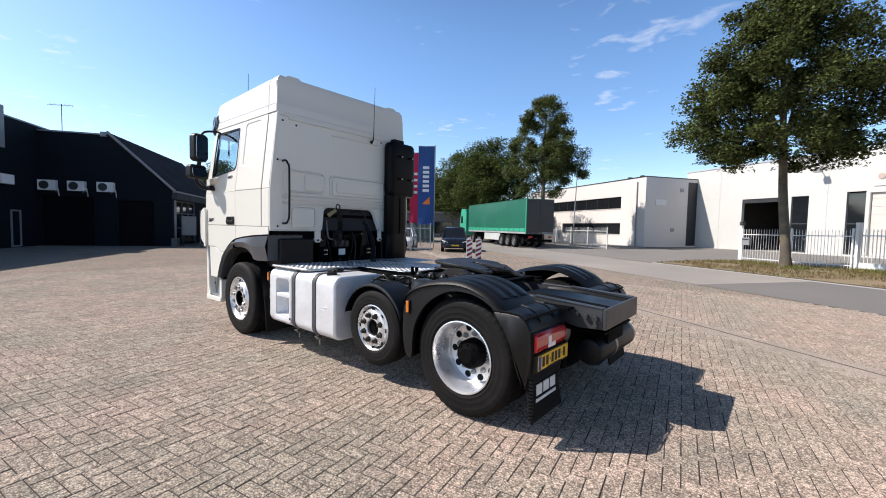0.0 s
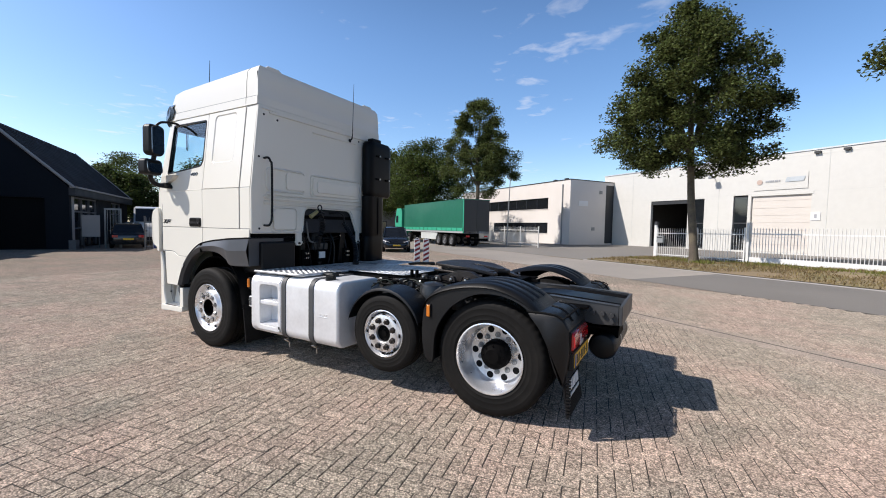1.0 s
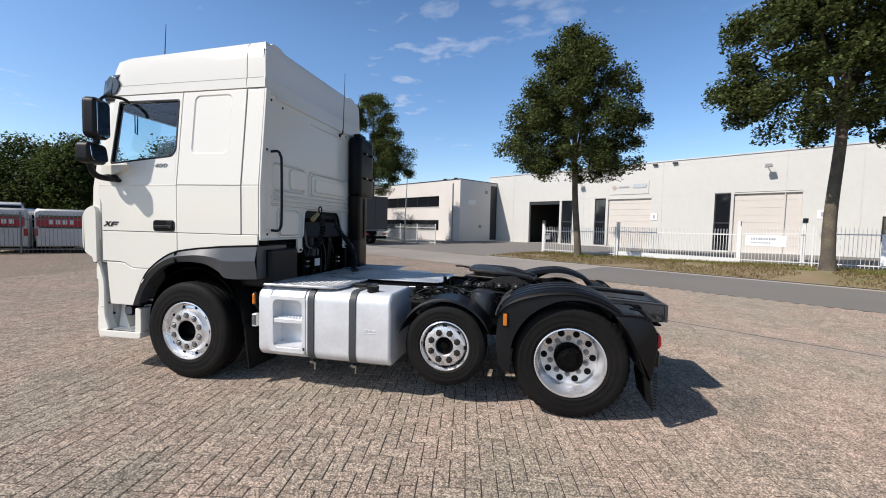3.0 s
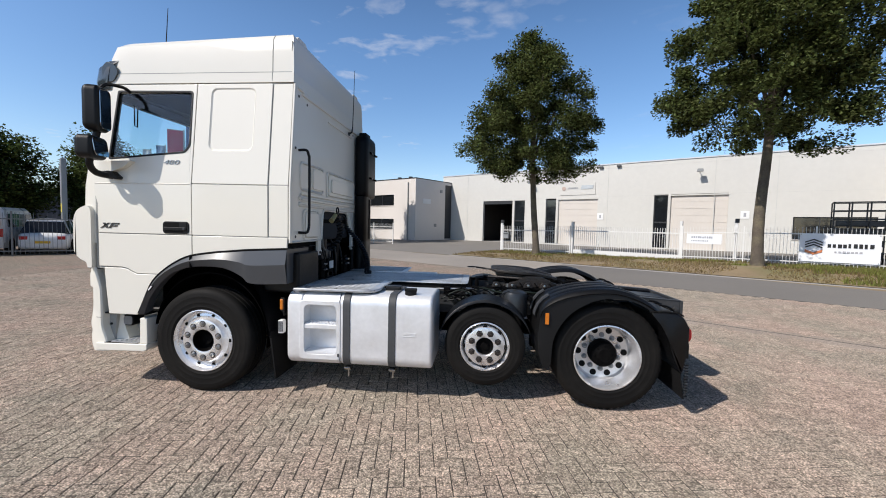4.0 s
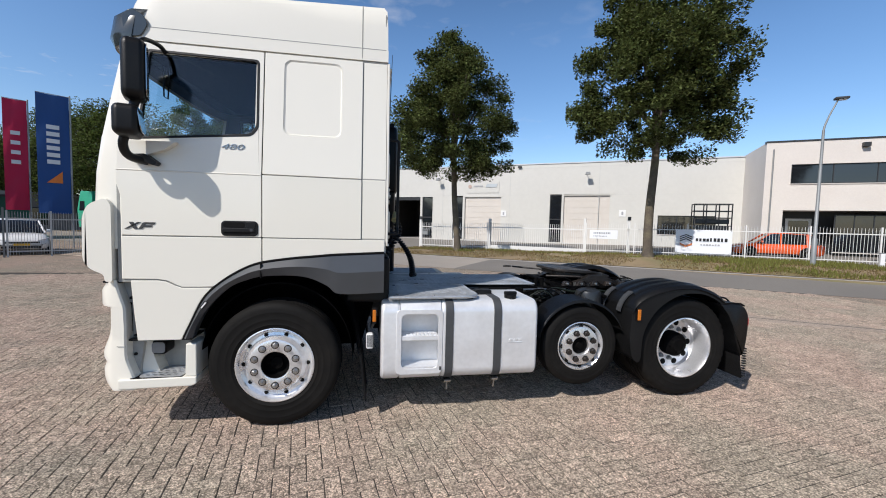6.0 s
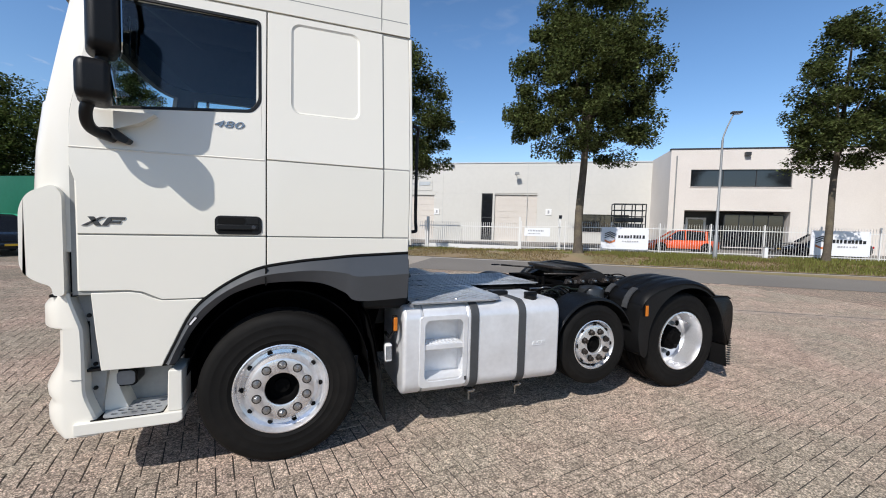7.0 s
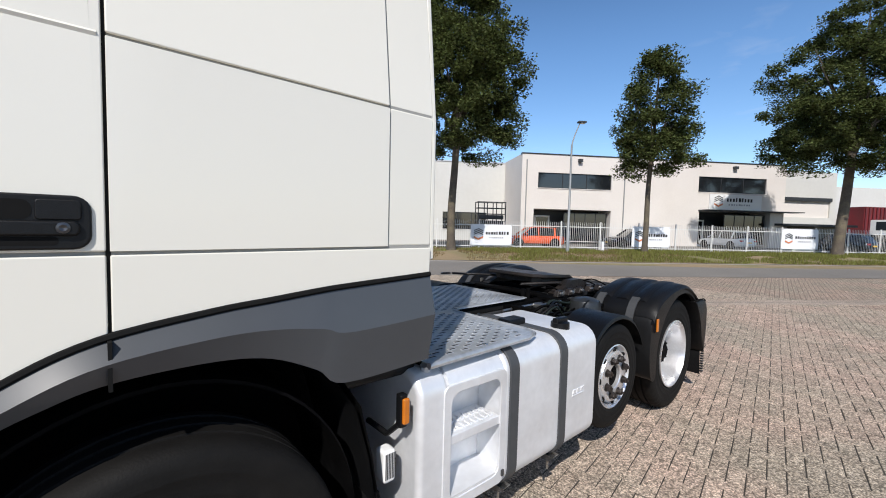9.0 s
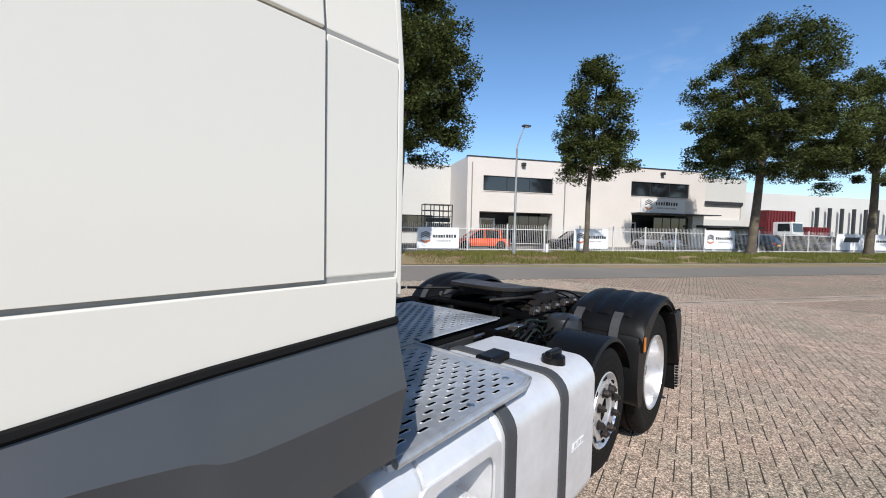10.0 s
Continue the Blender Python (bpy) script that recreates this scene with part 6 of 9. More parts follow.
HOSE = mat("hose_rubber", (0.006, 0.006, 0.0065), 0.4, spec=0.35)
part("coiled_hose", coil((-3.0, -0.26, 1.80), (-3.06, -0.25, 1.38), 12, 0.034, 0.0, 0.0105), HOSE, TK, "black coiled air line", smooth=60)
part("coiled_hose", coil((-3.04, 0.26, 1.66), (-2.72, 0.17, 1.085), 24, 0.030, 0.02, 0.0105), HOSE, TK, "black coiled air line", smooth=60)
part("hose", tube(catmull([(-3.12, 0.06, 1.79), (-3.07, 0.20, 1.80), (-3.05, 0.27, 1.75), (-3.04, 0.28, 1.66)], 5), 0.013, 8), HOSE, TK, smooth=60)
part("hose", tube(catmull([(-3.06, -0.25, 1.38), (-3.1, -0.33, 1.40), (-3.12, -0.35, 1.55), (-3.15, -0.34, 1.66)], 5), 0.012, 8), mat("pale_hose", (0.16, 0.16, 0.15), 0.5), TK, smooth=60)
loop = [(-2.96, -0.275 + 0.034 * math.cos(a), 1.85 + 0.036 * math.sin(a)) for a in (2 * math.pi * k / 14 for k in range(15))]
part("hose_hook", tube(loop, 0.009, 6, caps=False), HOSE, TK, smooth=60)
part("coupling_head", tube([(-2.96, -0.27, 1.79), (-2.96, -0.20, 1.775)], 0.018, 8), HOSE, TK, smooth=40)
part("coupling_head", tube([(-2.74, 0.15, 1.085), (-2.68, 0.20, 1.08)], [0.032, 0.022], 10), RUST, TK, smooth=40)
part("hose_tag", tube([(-2.97, -0.31, 1.80), (-2.98, -0.42, 1.725)], [0.022, 0.030], 10), mat("yellow_tag", (0.30, 0.26, 0.12), 0.6), TK, smooth=40)
part("warning_label", box(-3.102, -3.09, -0.16, -0.05, 1.15, 1.24), WHITE_PLASTIC, TK)
part("label_plate", box(-3.13, -3.103, -0.19, -0.02, 1.10, 1.27), CHASSIS, TK)
hose_rnd = random.Random(5)
for i in range(7):
    y = hose_rnd.uniform(-0.36, 0.40)
    part("hose", tube(catmull([(-3.30, y, hose_rnd.uniform(1.5, 1.75)), (-3.2 + hose_rnd.uniform(0, 0.05), y + hose_rnd.uniform(-0.08, 0.08), 1.35), (-3.14, y + hose_rnd.uniform(-0.1, 0.1), 1.04)], 5), hose_rnd.uniform(0.008, 0.014), 7), HOSE, TK, smooth=60)
for y in (-0.44, 0.34):
    for i in range(4):
        part("coupling", lathe([(0.001, -3.03), (0.011, -3.03), (0.014, -3.05), (0.014, -3.12)], 8, axis="x", c=(0, y + 0.034 * (i % 2), 1.17 + 0.06 * (i // 2))), STEEL, TK)
    part("coupling_plate", box(-3.10, -3.07, y - 0.04, y + 0.08, 1.05, 1.28), CHASSIS, TK, bevel=0.005)

# mirrors
for sg2 in (-1, 1):
    def mp(x, y, z):
        return (x, sg2 * y, z)
    mh = part("mirror", prism(rr(-0.115, -0.205, 0.115, 0.205, 0.06), -0.085, 0.055, "yz"), PLASTIC, TK, "black exterior mirror", bevel=0.04, at=pose(-4.835, sg2 * 1.425, 2.705, 0, 0, -sg2 * 22))
    part("mirror_glass", prism(rr(-0.097, -0.182, 0.097, 0.182, 0.045), 0.055, 0.061, "yz"), MIRROR, mh)
    ml = part("wide_mirror", prism(rr(-0.13, -0.105, 0.13, 0.105, 0.05), -0.09, 0.06, "yz"), PLASTIC, TK, "black wide-angle mirror", bevel=0.04, at=pose(-4.865, sg2 * 1.455, 2.348, 0, 0, -sg2 * 18))
    part("mirror_glass", prism(rr(-0.11, -0.085, 0.11, 0.085, 0.04), 0.06, 0.066, "yz"), MIRROR, ml, at=pose(0, 0, 0, 0, -8, 0))
    part("mirror_arm", tube(catmull([mp(-4.79, 1.12, 2.955), mp(-4.80, 1.19, 2.98), mp(-4.825, 1.34, 2.96), mp(-4.84, 1.40, 2.90)], 4), 0.016, 10), PLASTIC, TK, smooth=60)
    part("mirror_arm", tube(catmull([mp(-4.85, 1.42, 2.52), mp(-4.90, 1.44, 2.30), mp(-4.93, 1.43, 2.20), mp(-4.93, 1.36, 2.13), mp(-4.87, 1.25, 2.11)], 5), [0.03] * 21, 10), PLASTIC, TK, smooth=60)
    part("mirror_foot", prism(round_poly([(-5.0, 2.15), (-4.80, 2.075), (-4.78, 2.10), (-4.86, 2.16)], 0.012), sg2 * 1.22, sg2 * 1.30), PLASTIC, TK, bevel=0.012)
    part("mirror_base", prism(round_poly([(-4.99, 2.255), (-4.985, 2.15), (-4.90, 2.14), (-4.74, 2.20), (-4.66, 2.262)], 0.015), sg2 * 1.20, sg2 * 1.275), CAB_WHITE, TK, bevel=0.022)

# bumper and boarding step
def bumper_ring(z, w, n=12):
    """One level of the bumper's plan; w draws the corner back into the neck."""
    xr = -5.046 - 0.06 * smooth01(0.95, 1.23, z) + 0.06 * smooth01(0.64, 0.40, z)
    left = [(xr + 0.12, -1.10), (xr + 0.006, -1.13), (xr, -1.222), (xr - 0.012, -1.234)]
    for k in range(1, n):
        a = math.pi / 2 * k / n
        x = 0.295 * math.sin(a) ** 0.8
        left.append((-5.085 - x * (1 - 0.58 * w) - 0.03 * w, -1.235 * math.cos(a) ** 0.6))
    pts = left + [(-5.38 + 0.14 * w, 0.0)] + [(x, -y) for x, y in reversed(left)]
    return [(x, y, z) for x, y in pts]


BMP_LEVELS = ((0.36, 0.95), (0.375, 0.62), (0.41, 0.22), (0.45, 0.05), (0.51, 0.03), (0.545, 0.22), (0.56, 0.30), (0.575, 0.26), (0.60, 0.04), (0.64, 0.0), (0.68, 0.16), (0.74, 0.5), (0.80, 0.82), (0.86, 0.98), (0.992, 1.0), (1.004, 0.90), (1.010, 0.08), (1.016, 0.0), (1.125, 0.0), (1.145, 0.12), (1.165, 0.34), (1.195, 0.42), (1.212, 0.62))
BMP = part("bumper", loft([bumper_ring(z, w) for z, w in BMP_LEVELS]), CAB_WHITE, TK, "white front bumper", smooth=32)
part("bumper_joint", tube([(-5.05, -1.2365, 0.702), (-5.10, -1.2345, 0.703), (-5.16, -1.205, 0.703)], 0.0025, 5), JOINT_GREY, BMP)
part("grille", box(-5.385, -5.33, -0.7, 0.7, 1.22, 1.9), PLASTIC, TK, bevel=0.02)
for sg2 in (-1, 1):
    ys = sorted((sg2 * 1.236, sg2 * 1.0))
    part("side_recess", prism([(-5.12, 0.50), (-4.99, 0.50), (-4.96, 0.74), (-4.985, 1.20), (-5.12, 1.20)], sg2 * 1.06, sg2 * 1.150), mat("pale_grey_plastic", (0.34, 0.34, 0.325), 0.5), BMP)
    part("recess_slit", prism([(-5.052, 0.80), (-5.036, 0.80), (-5.042, 1.03), (-5.06, 1.03)], sg2 * 1.14, sg2 * 1.153), SEAM, BMP)
    for x, z in ((-5.043, 1.065), (-5.018, 0.768), (-5.020, 0.62)):
        part("plug", lathe([(0.001, sg2 * 1.164), (0.010, sg2 * 1.163), (0.013, sg2 * 1.154), (0.013, sg2 * 1.14)], 12, c=(x, 0, z)), PLASTIC, BMP)
    stp = part("boarding_step", prism(round_poly([(-5.10, 0.372), (-4.58, 0.382), (-4.548, 0.40), (-4.548, 0.455), (-5.10, 0.447)], 0.012), sg2 * 0.95, sg2 * 1.255), CAB_WHITE, TK, bevel=0.012)
    part("step_post", prism(round_poly([(-4.635, 0.455), (-4.552, 0.455), (-4.552, 0.715), (-4.628, 0.715)], 0.012), sg2 * 1.0, sg2 * 1.24), CAB_WHITE, stp, bevel=0.01)
    part("step_back", box(-5.06, -4.6, min(sg2 * 0.93, sg2 * 0.96), max(sg2 * 0.93, sg2 * 0.96), 0.45, 0.76), MATS["pale_grey_plastic"], stp)
    part("step_cheek", prism([(-5.06, sg2 * 1.149), (-4.995, sg2 * 1.149), (-4.93, sg2 * 0.962), (-5.06, sg2 * 0.962)][::sg2], 0.45, 0.735, "xy"), MATS["pale_grey_plastic"], stp)
    part("step_ceiling", box(-5.06, -4.6, min(sg2 * 0.93, sg2 * 1.2), max(sg2 * 0.93, sg2 * 1.2), 0.735, 0.75), PLASTIC, stp)
    holes = [rr(-4.935 + i * 0.050 + 0.02 * (j % 2), 0.02 + j * 0.045, -4.90 + i * 0.050 + 0.02 * (j % 2), 0.042 + j * 0.045, 0.008, 2) for i in range(5) for j in range(4)]
    bm = cutplate(round_poly([(-4.965, -0.01), (-4.66, -0.01), (-4.66, 0.22), (-5.0, 0.22)], 0.03), holes)
    for v in bm.verts:
        v.co = (v.co.x, sg2 * (1.225 - v.co.z), 0.462)
    thicken(bm, (0, 0, -0.006))
    part("step_tread", bm, TREAD, stp)
    # black sheet added below the tread holes in place of the shadow there
    part("tread_tray", box(-5.02, -4.655, min(sg2 * 0.99, sg2 * 1.24), max(sg2 * 0.99, sg2 * 1.24), 0.447, 0.4545), CHASSIS, stp)
    lam = part("step_lamp", prism(rr(-4.945, 0.592, -4.825, 0.705, 0.032), sg2 * 0.96, sg2 * 1.10), GLOSS_BLACK, stp, bevel=0.008)
    part("lamp_lens", prism(rr(-4.933, 0.604, -4.837, 0.693, 0.024), sg2 * 1.10, sg2 * 1.1045), mat("frosted_lens", (0.22, 0.23, 0.24), 0.2, coat=0.4), lam, bevel=0.002)
    part("lamp_clip", box(-4.965, -4.946, min(sg2 * 1.05, sg2 * 1.10), max(sg2 * 1.05, sg2 * 1.10), 0.60, 0.66), WHITE_PLASTIC, lam, bevel=0.004)

# dark inner arch, underbody
for sg2 in (-1, 1):
    arc = [(-3.96 + 0.60 * math.cos(radians(a)), 0.53 + 0.64 * math.sin(radians(a))) for a in range(-8, 189, 7)]
    bm = loft([[(x, sg2 * y, z) for x, z in arc] for y in (0.62, 1.12, 1.13)], closed=False, caps=False)
    thicken(bm, (0, 0, 0.012))
    part("wheel_arch", bm, CHASSIS, TK, smooth=40)
    part("arch_back", prism([(-4.6, 0.5), (-3.3, 0.5), (-3.1, 1.2), (-3.1, 1.44), (-4.6, 1.44)], sg2 * 0.60, sg2 * 0.62), CHASSIS, TK)
    fl = part("mud_guard", loft([[(x, sg2 * y, z) for y in (1.2, 0.72)] for x, z in ((-3.45, 1.09), (-3.38, 0.98), (-3.33, 0.78), (-3.30, 0.60), (-3.285, 0.58), (-3.31, 0.58), (-3.345, 0.78), (-3.40, 0.98), (-3.47, 1.08))], caps=False, closed=False), PLASTIC, TK, smooth=40)
    part("mud_flap", loft([[(x, sg2 * y, z) for x, z in ((-3.31, 0.62), (-3.25, 0.16), (-3.236, 0.16), (-3.29, 0.62))] for y in (1.19, 0.74)]), mat("ribbed_rubber", (0.008, 0.008, 0.0085), 0.75, spec=0.15, bump=0.6, bump_scale=120), fl)
part("engine_bay", box(-5.0, -3.48, -0.58, 0.58, 0.55, 1.44), CHASSIS, TK)
part("gearbox", lathe([(0.2, -3.12), (0.33, -3.1), (0.33, -2.7), (0.2, -2.4), (0.12, -1.9)], 16, axis="x", c=(0, 0, 0.66)), CHASSIS, TK)
cn = part("fluid_bottle", box(-3.245, -3.185, -1.15, -1.08, 0.60, 0.735), WHITE_PLASTIC, TK, "white fluid bottle with a barcode label", bevel=0.015)
for i in range(7):
    part("label_bar", box(-3.238 + i * 0.0075, -3.234 + i * 0.0075, -1.1515, -1.1505, 0.62, 0.725), INK, cn)
mk = part("side_marker", box(-3.195, -3.16, -1.185, -1.15, 0.83, 0.965), PLASTIC, TK, bevel=0.006)
part("marker_lens", box(-3.193, -3.162, -1.205, -1.186, 0.85, 0.955), AMBER, mk, bevel=0.008)
part("marker_arm", tube([(-3.18, -1.16, 0.84), (-3.2, -1.1, 0.78), (-3.2, -0.95, 0.78)], 0.012, 6), PLASTIC, mk)

# ---- wheels ----


def tyre_bm(R, w, ri, lugs=0):
    h = w / 2
    prof = [(ri, -h * 0.84), (ri + 0.018, -h * 0.95), (ri + (R - ri) * 0.16, -h * 0.975), (ri + (R - ri) * 0.18, -h * 0.992), (ri + (R - ri) * 0.20, -h * 0.98), (ri + (R - ri) * 0.36, -h), (ri + (R - ri) * 0.38, -h * 1.008), (ri + (R - ri) * 0.40, -h), (ri + (R - ri) * 0.62, -h * 0.995), (ri + (R - ri) * 0.64, -h * 1.002), (ri + (R - ri) * 0.66, -h * 0.993), (R - 0.055, -h * 0.985), (R - 0.028, -h * 0.94), (R - 0.006, -h * 0.80), (R, -h * 0.62)]
    for y in (-0.42, 0.0, 0.42):
        y *= h
        prof += [(R, y - 0.009), (R - 0.013, y - 0.006), (R - 0.013, y + 0.006), (R, y + 0.009)]
    prof += [(r, -y) for r, y in reversed(prof[:15])]
    n = 144 if lugs else 56
    bm = lathe(prof, n, close=True)
    if lugs:
        for i, v in enumerate(bm.verts):
            r, y = math.hypot(v.co.x, v.co.z), abs(v.co.y)
            if (i % n) % 3 == 0 and r > R - 0.03 and y > h * 0.5:
                v.co.x *= (r - 0.008) / r
                v.co.z *= (r - 0.008) / r
    return bm


def nut_ring(rim, n, r, y, size, tall, material, ring=True):
    base = None
    for k in range(n):
        a = 2 * math.pi * (k + 0.5) / n
        at = pose(r * math.cos(a), y, r * math.sin(a), 0, -math.degrees(a), 0)
        if base is None:
            bm = lathe([(size * 0.45, -tall - 0.012), (size * 0.45, -tall), (size * 0.9, -tall), (size, -tall + 0.004), (size, -0.004), (size * 1.35, -0.004), (size * 1.35, 0.0)], 6 if not ring else 12)
            base = part("wheel_nut", bm, material, rim, at=at)
        else:
            twin(base, at, rim, "wheel_nut")


def well_shades(rim, n, r, y):
    """Flat dark rings round the nuts; their colour stands in for shadowed wells."""
    base = None
    for k in range(n):
        a = 2 * math.pi * (k + 0.5) / n
        at = pose(r * math.cos(a), y, r * math.sin(a))
        if base is None:
            base = part("stud_well", lathe([(0.024, 0.002), (0.024, -0.0015), (0.031, -0.0015), (0.031, 0.002)], 16), RUST, rim, at=at)
        else:
            twin(base, at, rim, "stud_well")


def holes_ring(rim, n, r, y, size, tilt):
    # near-black discs on the surface stand in for the holes' inner darkness
    base = None
    for k in range(n):
        a = 2 * math.pi * k / n
        at = pose(0, 0, 0, 0, -math.degrees(a), 0) @ pose(r, y, 0, 0, 0, tilt)
        if base is None:
            base = part("hand_hole", lathe([(0.001, -0.004), (size * 0.8, -0.004), (size, -0.001), (size, 0.006)], 14), SEAM, rim, at=at)
        else:
            twin(base, at, rim, "hand_hole")


def front_wheel():
    prof = [(0.308, 0.12), (0.300, 0.0), (0.296, -0.12), (0.306, -0.140), (0.308, -0.150), (0.300, -0.153), (0.292, -0.140), (0.283, -0.112), (0.262, -0.098), (0.240, -0.104), (0.222, -0.128), (0.210, -0.146), (0.200, -0.150), (0.122, -0.150), (0.112, -0.146), (0.108, -0.130), (0.106, -0.06), (0.09, -0.055)]
    rim = part("front_wheel", lathe(prof, 56), ALLOY, TK, "alloy front wheel with ten studs", smooth=28, at=pose(-3.97, -1.080, 0.515))
    part("tyre", tyre_bm(0.517, 0.305, 0.298), TYRE, rim, smooth=35)
    nut_ring(rim, 10, 0.1675, -0.150, 0.019, 0.02, STEEL, False)
    well_shades(rim, 10, 0.1675, -0.1505)
    holes_ring(rim, 10, 0.249, -0.102, 0.0175, -20)
    part("hub", lathe([(0.001, -0.085), (0.05, -0.085), (0.055, -0.07), (0.09, -0.066), (0.101, -0.08), (0.1035, -0.144), (0.1075, -0.147), (0.1075, -0.05)], 28), CHASSIS, rim, smooth=30)
    return rim


def drive_wheel():
    prof = [(0.308, 0.12), (0.300, 0.0), (0.296, -0.12), (0.306, -0.140), (0.308, -0.150), (0.298, -0.153), (0.290, -0.138), (0.282, -0.10), (0.276, -0.02), (0.270, 0.03), (0.252, 0.055), (0.225, 0.060), (0.13, 0.060)]
    rim = part("drive_wheel", lathe(prof, 56), ALLOY, TK, "deep-dished alloy drive wheel", smooth=28, at=pose(-0.07, -0.955, 0.507))
    part("tyre", tyre_bm(0.505, 0.30, 0.298, 56), TYRE, rim, smooth=35)
    part("inner_tyre", tyre_bm(0.505, 0.30, 0.298, 56), TYRE, rim, smooth=35, at=pose(0, 0.345, 0))
    nut_ring(rim, 10, 0.1675, 0.058, 0.019, 0.03, LAMP_GREY)
    holes_ring(rim, 10, 0.218, 0.058, 0.031, 0)
    part("hub", lathe([(0.001, -0.075), (0.06, -0.075), (0.075, -0.06), (0.108, -0.05), (0.124, -0.03), (0.130, 0.06)], 28), CHASSIS, rim, smooth=30)
    for k in range(8):
        a = radians(45 * k)
        part("hub_bolt", lathe([(0.008, -0.066), (0.009, -0.05)], 6), CHASSIS, rim, at=pose(0.09 * math.cos(a), 0, 0.09 * math.sin(a)))
    return rim


def lift_wheel():
    prof = [(0.232, 0.10), (0.226, 0.0), (0.222, -0.09), (0.234, -0.100), (0.236, -0.110), (0.229, -0.113), (0.221, -0.104), (0.214, -0.085), (0.209, -0.058), (0.200, -0.056), (0.194, -0.09), (0.184, -0.108), (0.172, -0.112), (0.092, -0.114), (0.086, -0.108), (0.083, -0.05), (0.07, -0.048)]
    rim = part("lift_wheel", lathe(prof, 48), ALLOY, TK, "small alloy wheel of the raised lift axle", smooth=28, at=pose(-1.205, -0.985, 0.555))
    part("tyre", tyre_bm(0.388, 0.235, 0.226), TYRE, rim, smooth=35)
    # near-black ring puts the groove's shade into colour
    part("rim_gap", lathe([(0.2005, -0.0585), (0.2085, -0.0605), (0.2085, -0.057), (0.2005, -0.055)], 40, close=True), SEAM, rim)
    nut_ring(rim, 8, 0.134, -0.113, 0.024, 0.034, RUST, False)
    holes_ring(rim, 8, 0.188, -0.100, 0.021, -32)
    part("hub", lathe([(0.001, -0.098), (0.03, -0.098), (0.038, -0.085), (0.06, -0.08), (0.0805, -0.086), (0.0815, -0.05)], 24), CHASSIS, rim, smooth=30)
    return rim


for w in (front_wheel(), drive_wheel(), lift_wheel()):
    x, y, z = w.matrix_basis.translation
    copy_thing(w, pose(x, -y, z, 0, 0, 180))
for x, z, r in ((-3.97, 0.5, 0.06), (-0.07, 0.5, 0.09), (-1.205, 0.55, 0.06)):
    part("axle", tube([(x, -0.95, z), (x, 0.95, z)], r, 12), CHASSIS, TK)
part("differential", lathe([(0.05, -0.24), (0.2, -0.15), (0.24, 0), (0.2, 0.15), (0.05, 0.24)], 16, c=(-0.09, 0, 0.5)), CHASSIS, TK)

# ---- frame ----
for sg2 in (-1, 1):
    poly = [(-4.7, 0.72), (-4.7, 0.98), (-0.2, 1.0), (0.3, 0.99), (0.862, 0.955), (0.862, 0.785), (0.66, 0.775), (0.52, 0.80), (0.42, 0.83), (0.3, 0.74)]
    part("frame_rail", prism(poly, sg2 * 0.375, sg2 * 0.44), FRAME_GREY, TK, bevel=0.006)
    ra = part("rail_top", prism([(-1.7, 1.002), (-0.1, 1.002), (-0.1, 1.03), (-1.7, 1.03)], sg2 * 0.36, sg2 * 0.45), CHASSIS, TK)
    for i in range(6):
        part("rail_bolt", lathe([(0.001, sg2 * 0.472), (0.018, sg2 * 0.472), (0.022, sg2 * 0.455), (0.022, sg2 * 0.44)], 8, c=(0.42 + 0.078 * i, 0, 0.905 - 0.006 * i)), FRAME_GREY, TK)
    part("rail_bolt", lathe([(0.001, sg2 * 0.472), (0.018, sg2 * 0.472), (0.022, sg2 * 0.44)], 8, c=(0.81, 0, 0.82)), FRAME_GREY, TK)
part("end_beam", box(0.864, 0.893, -0.445, 0.445, 0.785, 0.958), FRAME_GREY, TK, "grey rear cross member", bevel=0.006)
tray = [(-0.37, 0.0), (-0.33, -0.004), (-0.31, -0.03), (-0.20, -0.032), (-0.17, -0.006), (0.17, -0.006), (0.20, -0.032), (0.31, -0.03), (0.33, -0.004), (0.37, 0.0), (0.37, -0.06), (-0.37, -0.06)]
part("frame_cover", loft([[(x, y, z + dz) for y, dz in tray] for x, z in ((0.02, 0.975), (0.10, 0.985), (0.25, 0.985), (0.45, 0.972), (0.862, 0.945))]), GLOSS_BLACK, TK, "black plastic cover between the frame rails", smooth=35)
for sg2 in (-1, 1):
    part("rail_edge", prism([(0.25, 0.992), (0.862, 0.956), (0.862, 0.962), (0.25, 0.998)], sg2 * 0.372, sg2 * 0.446), FRAME_GREY, TK)
    part("rail_pin", tube([(0.36, sg2 * 0.44, 0.95), (0.36, sg2 * 0.50, 0.95), (0.345, sg2 * 0.52, 0.94)], 0.012, 8), STEEL, TK)
part("axle_guard", box(-0.62, 0.86, -0.37, 0.37, 0.73, 0.745), CHASSIS, TK)
for x in (-2.6, -1.6, -0.75, 0.4):
    part("cross_member", box(x - 0.06, x + 0.06, -0.374, 0.374, 0.76, 0.95), CHASSIS, TK)
tkc = part("air_tank", tube([(0.72, -0.335, 0.55), (0.72, -0.325, 0.55), (0.72, -0.29, 0.55), (0.72, 0.62, 0.55), (0.72, 0.66, 0.55)], [0.07, 0.105, 0.125, 0.125, 0.09], 24), PLASTIC, TK, "black air tank across the rear of the frame", smooth=40)
for y in (0.02, 0.56):
    part("tank_band", tube([(0.72, y, 0.55), (0.72, y + 0.05, 0.55)], 0.1275, 24), mat("dull_grey_metal", (0.22, 0.22, 0.21), 0.4, 0.4), tkc, smooth=40)
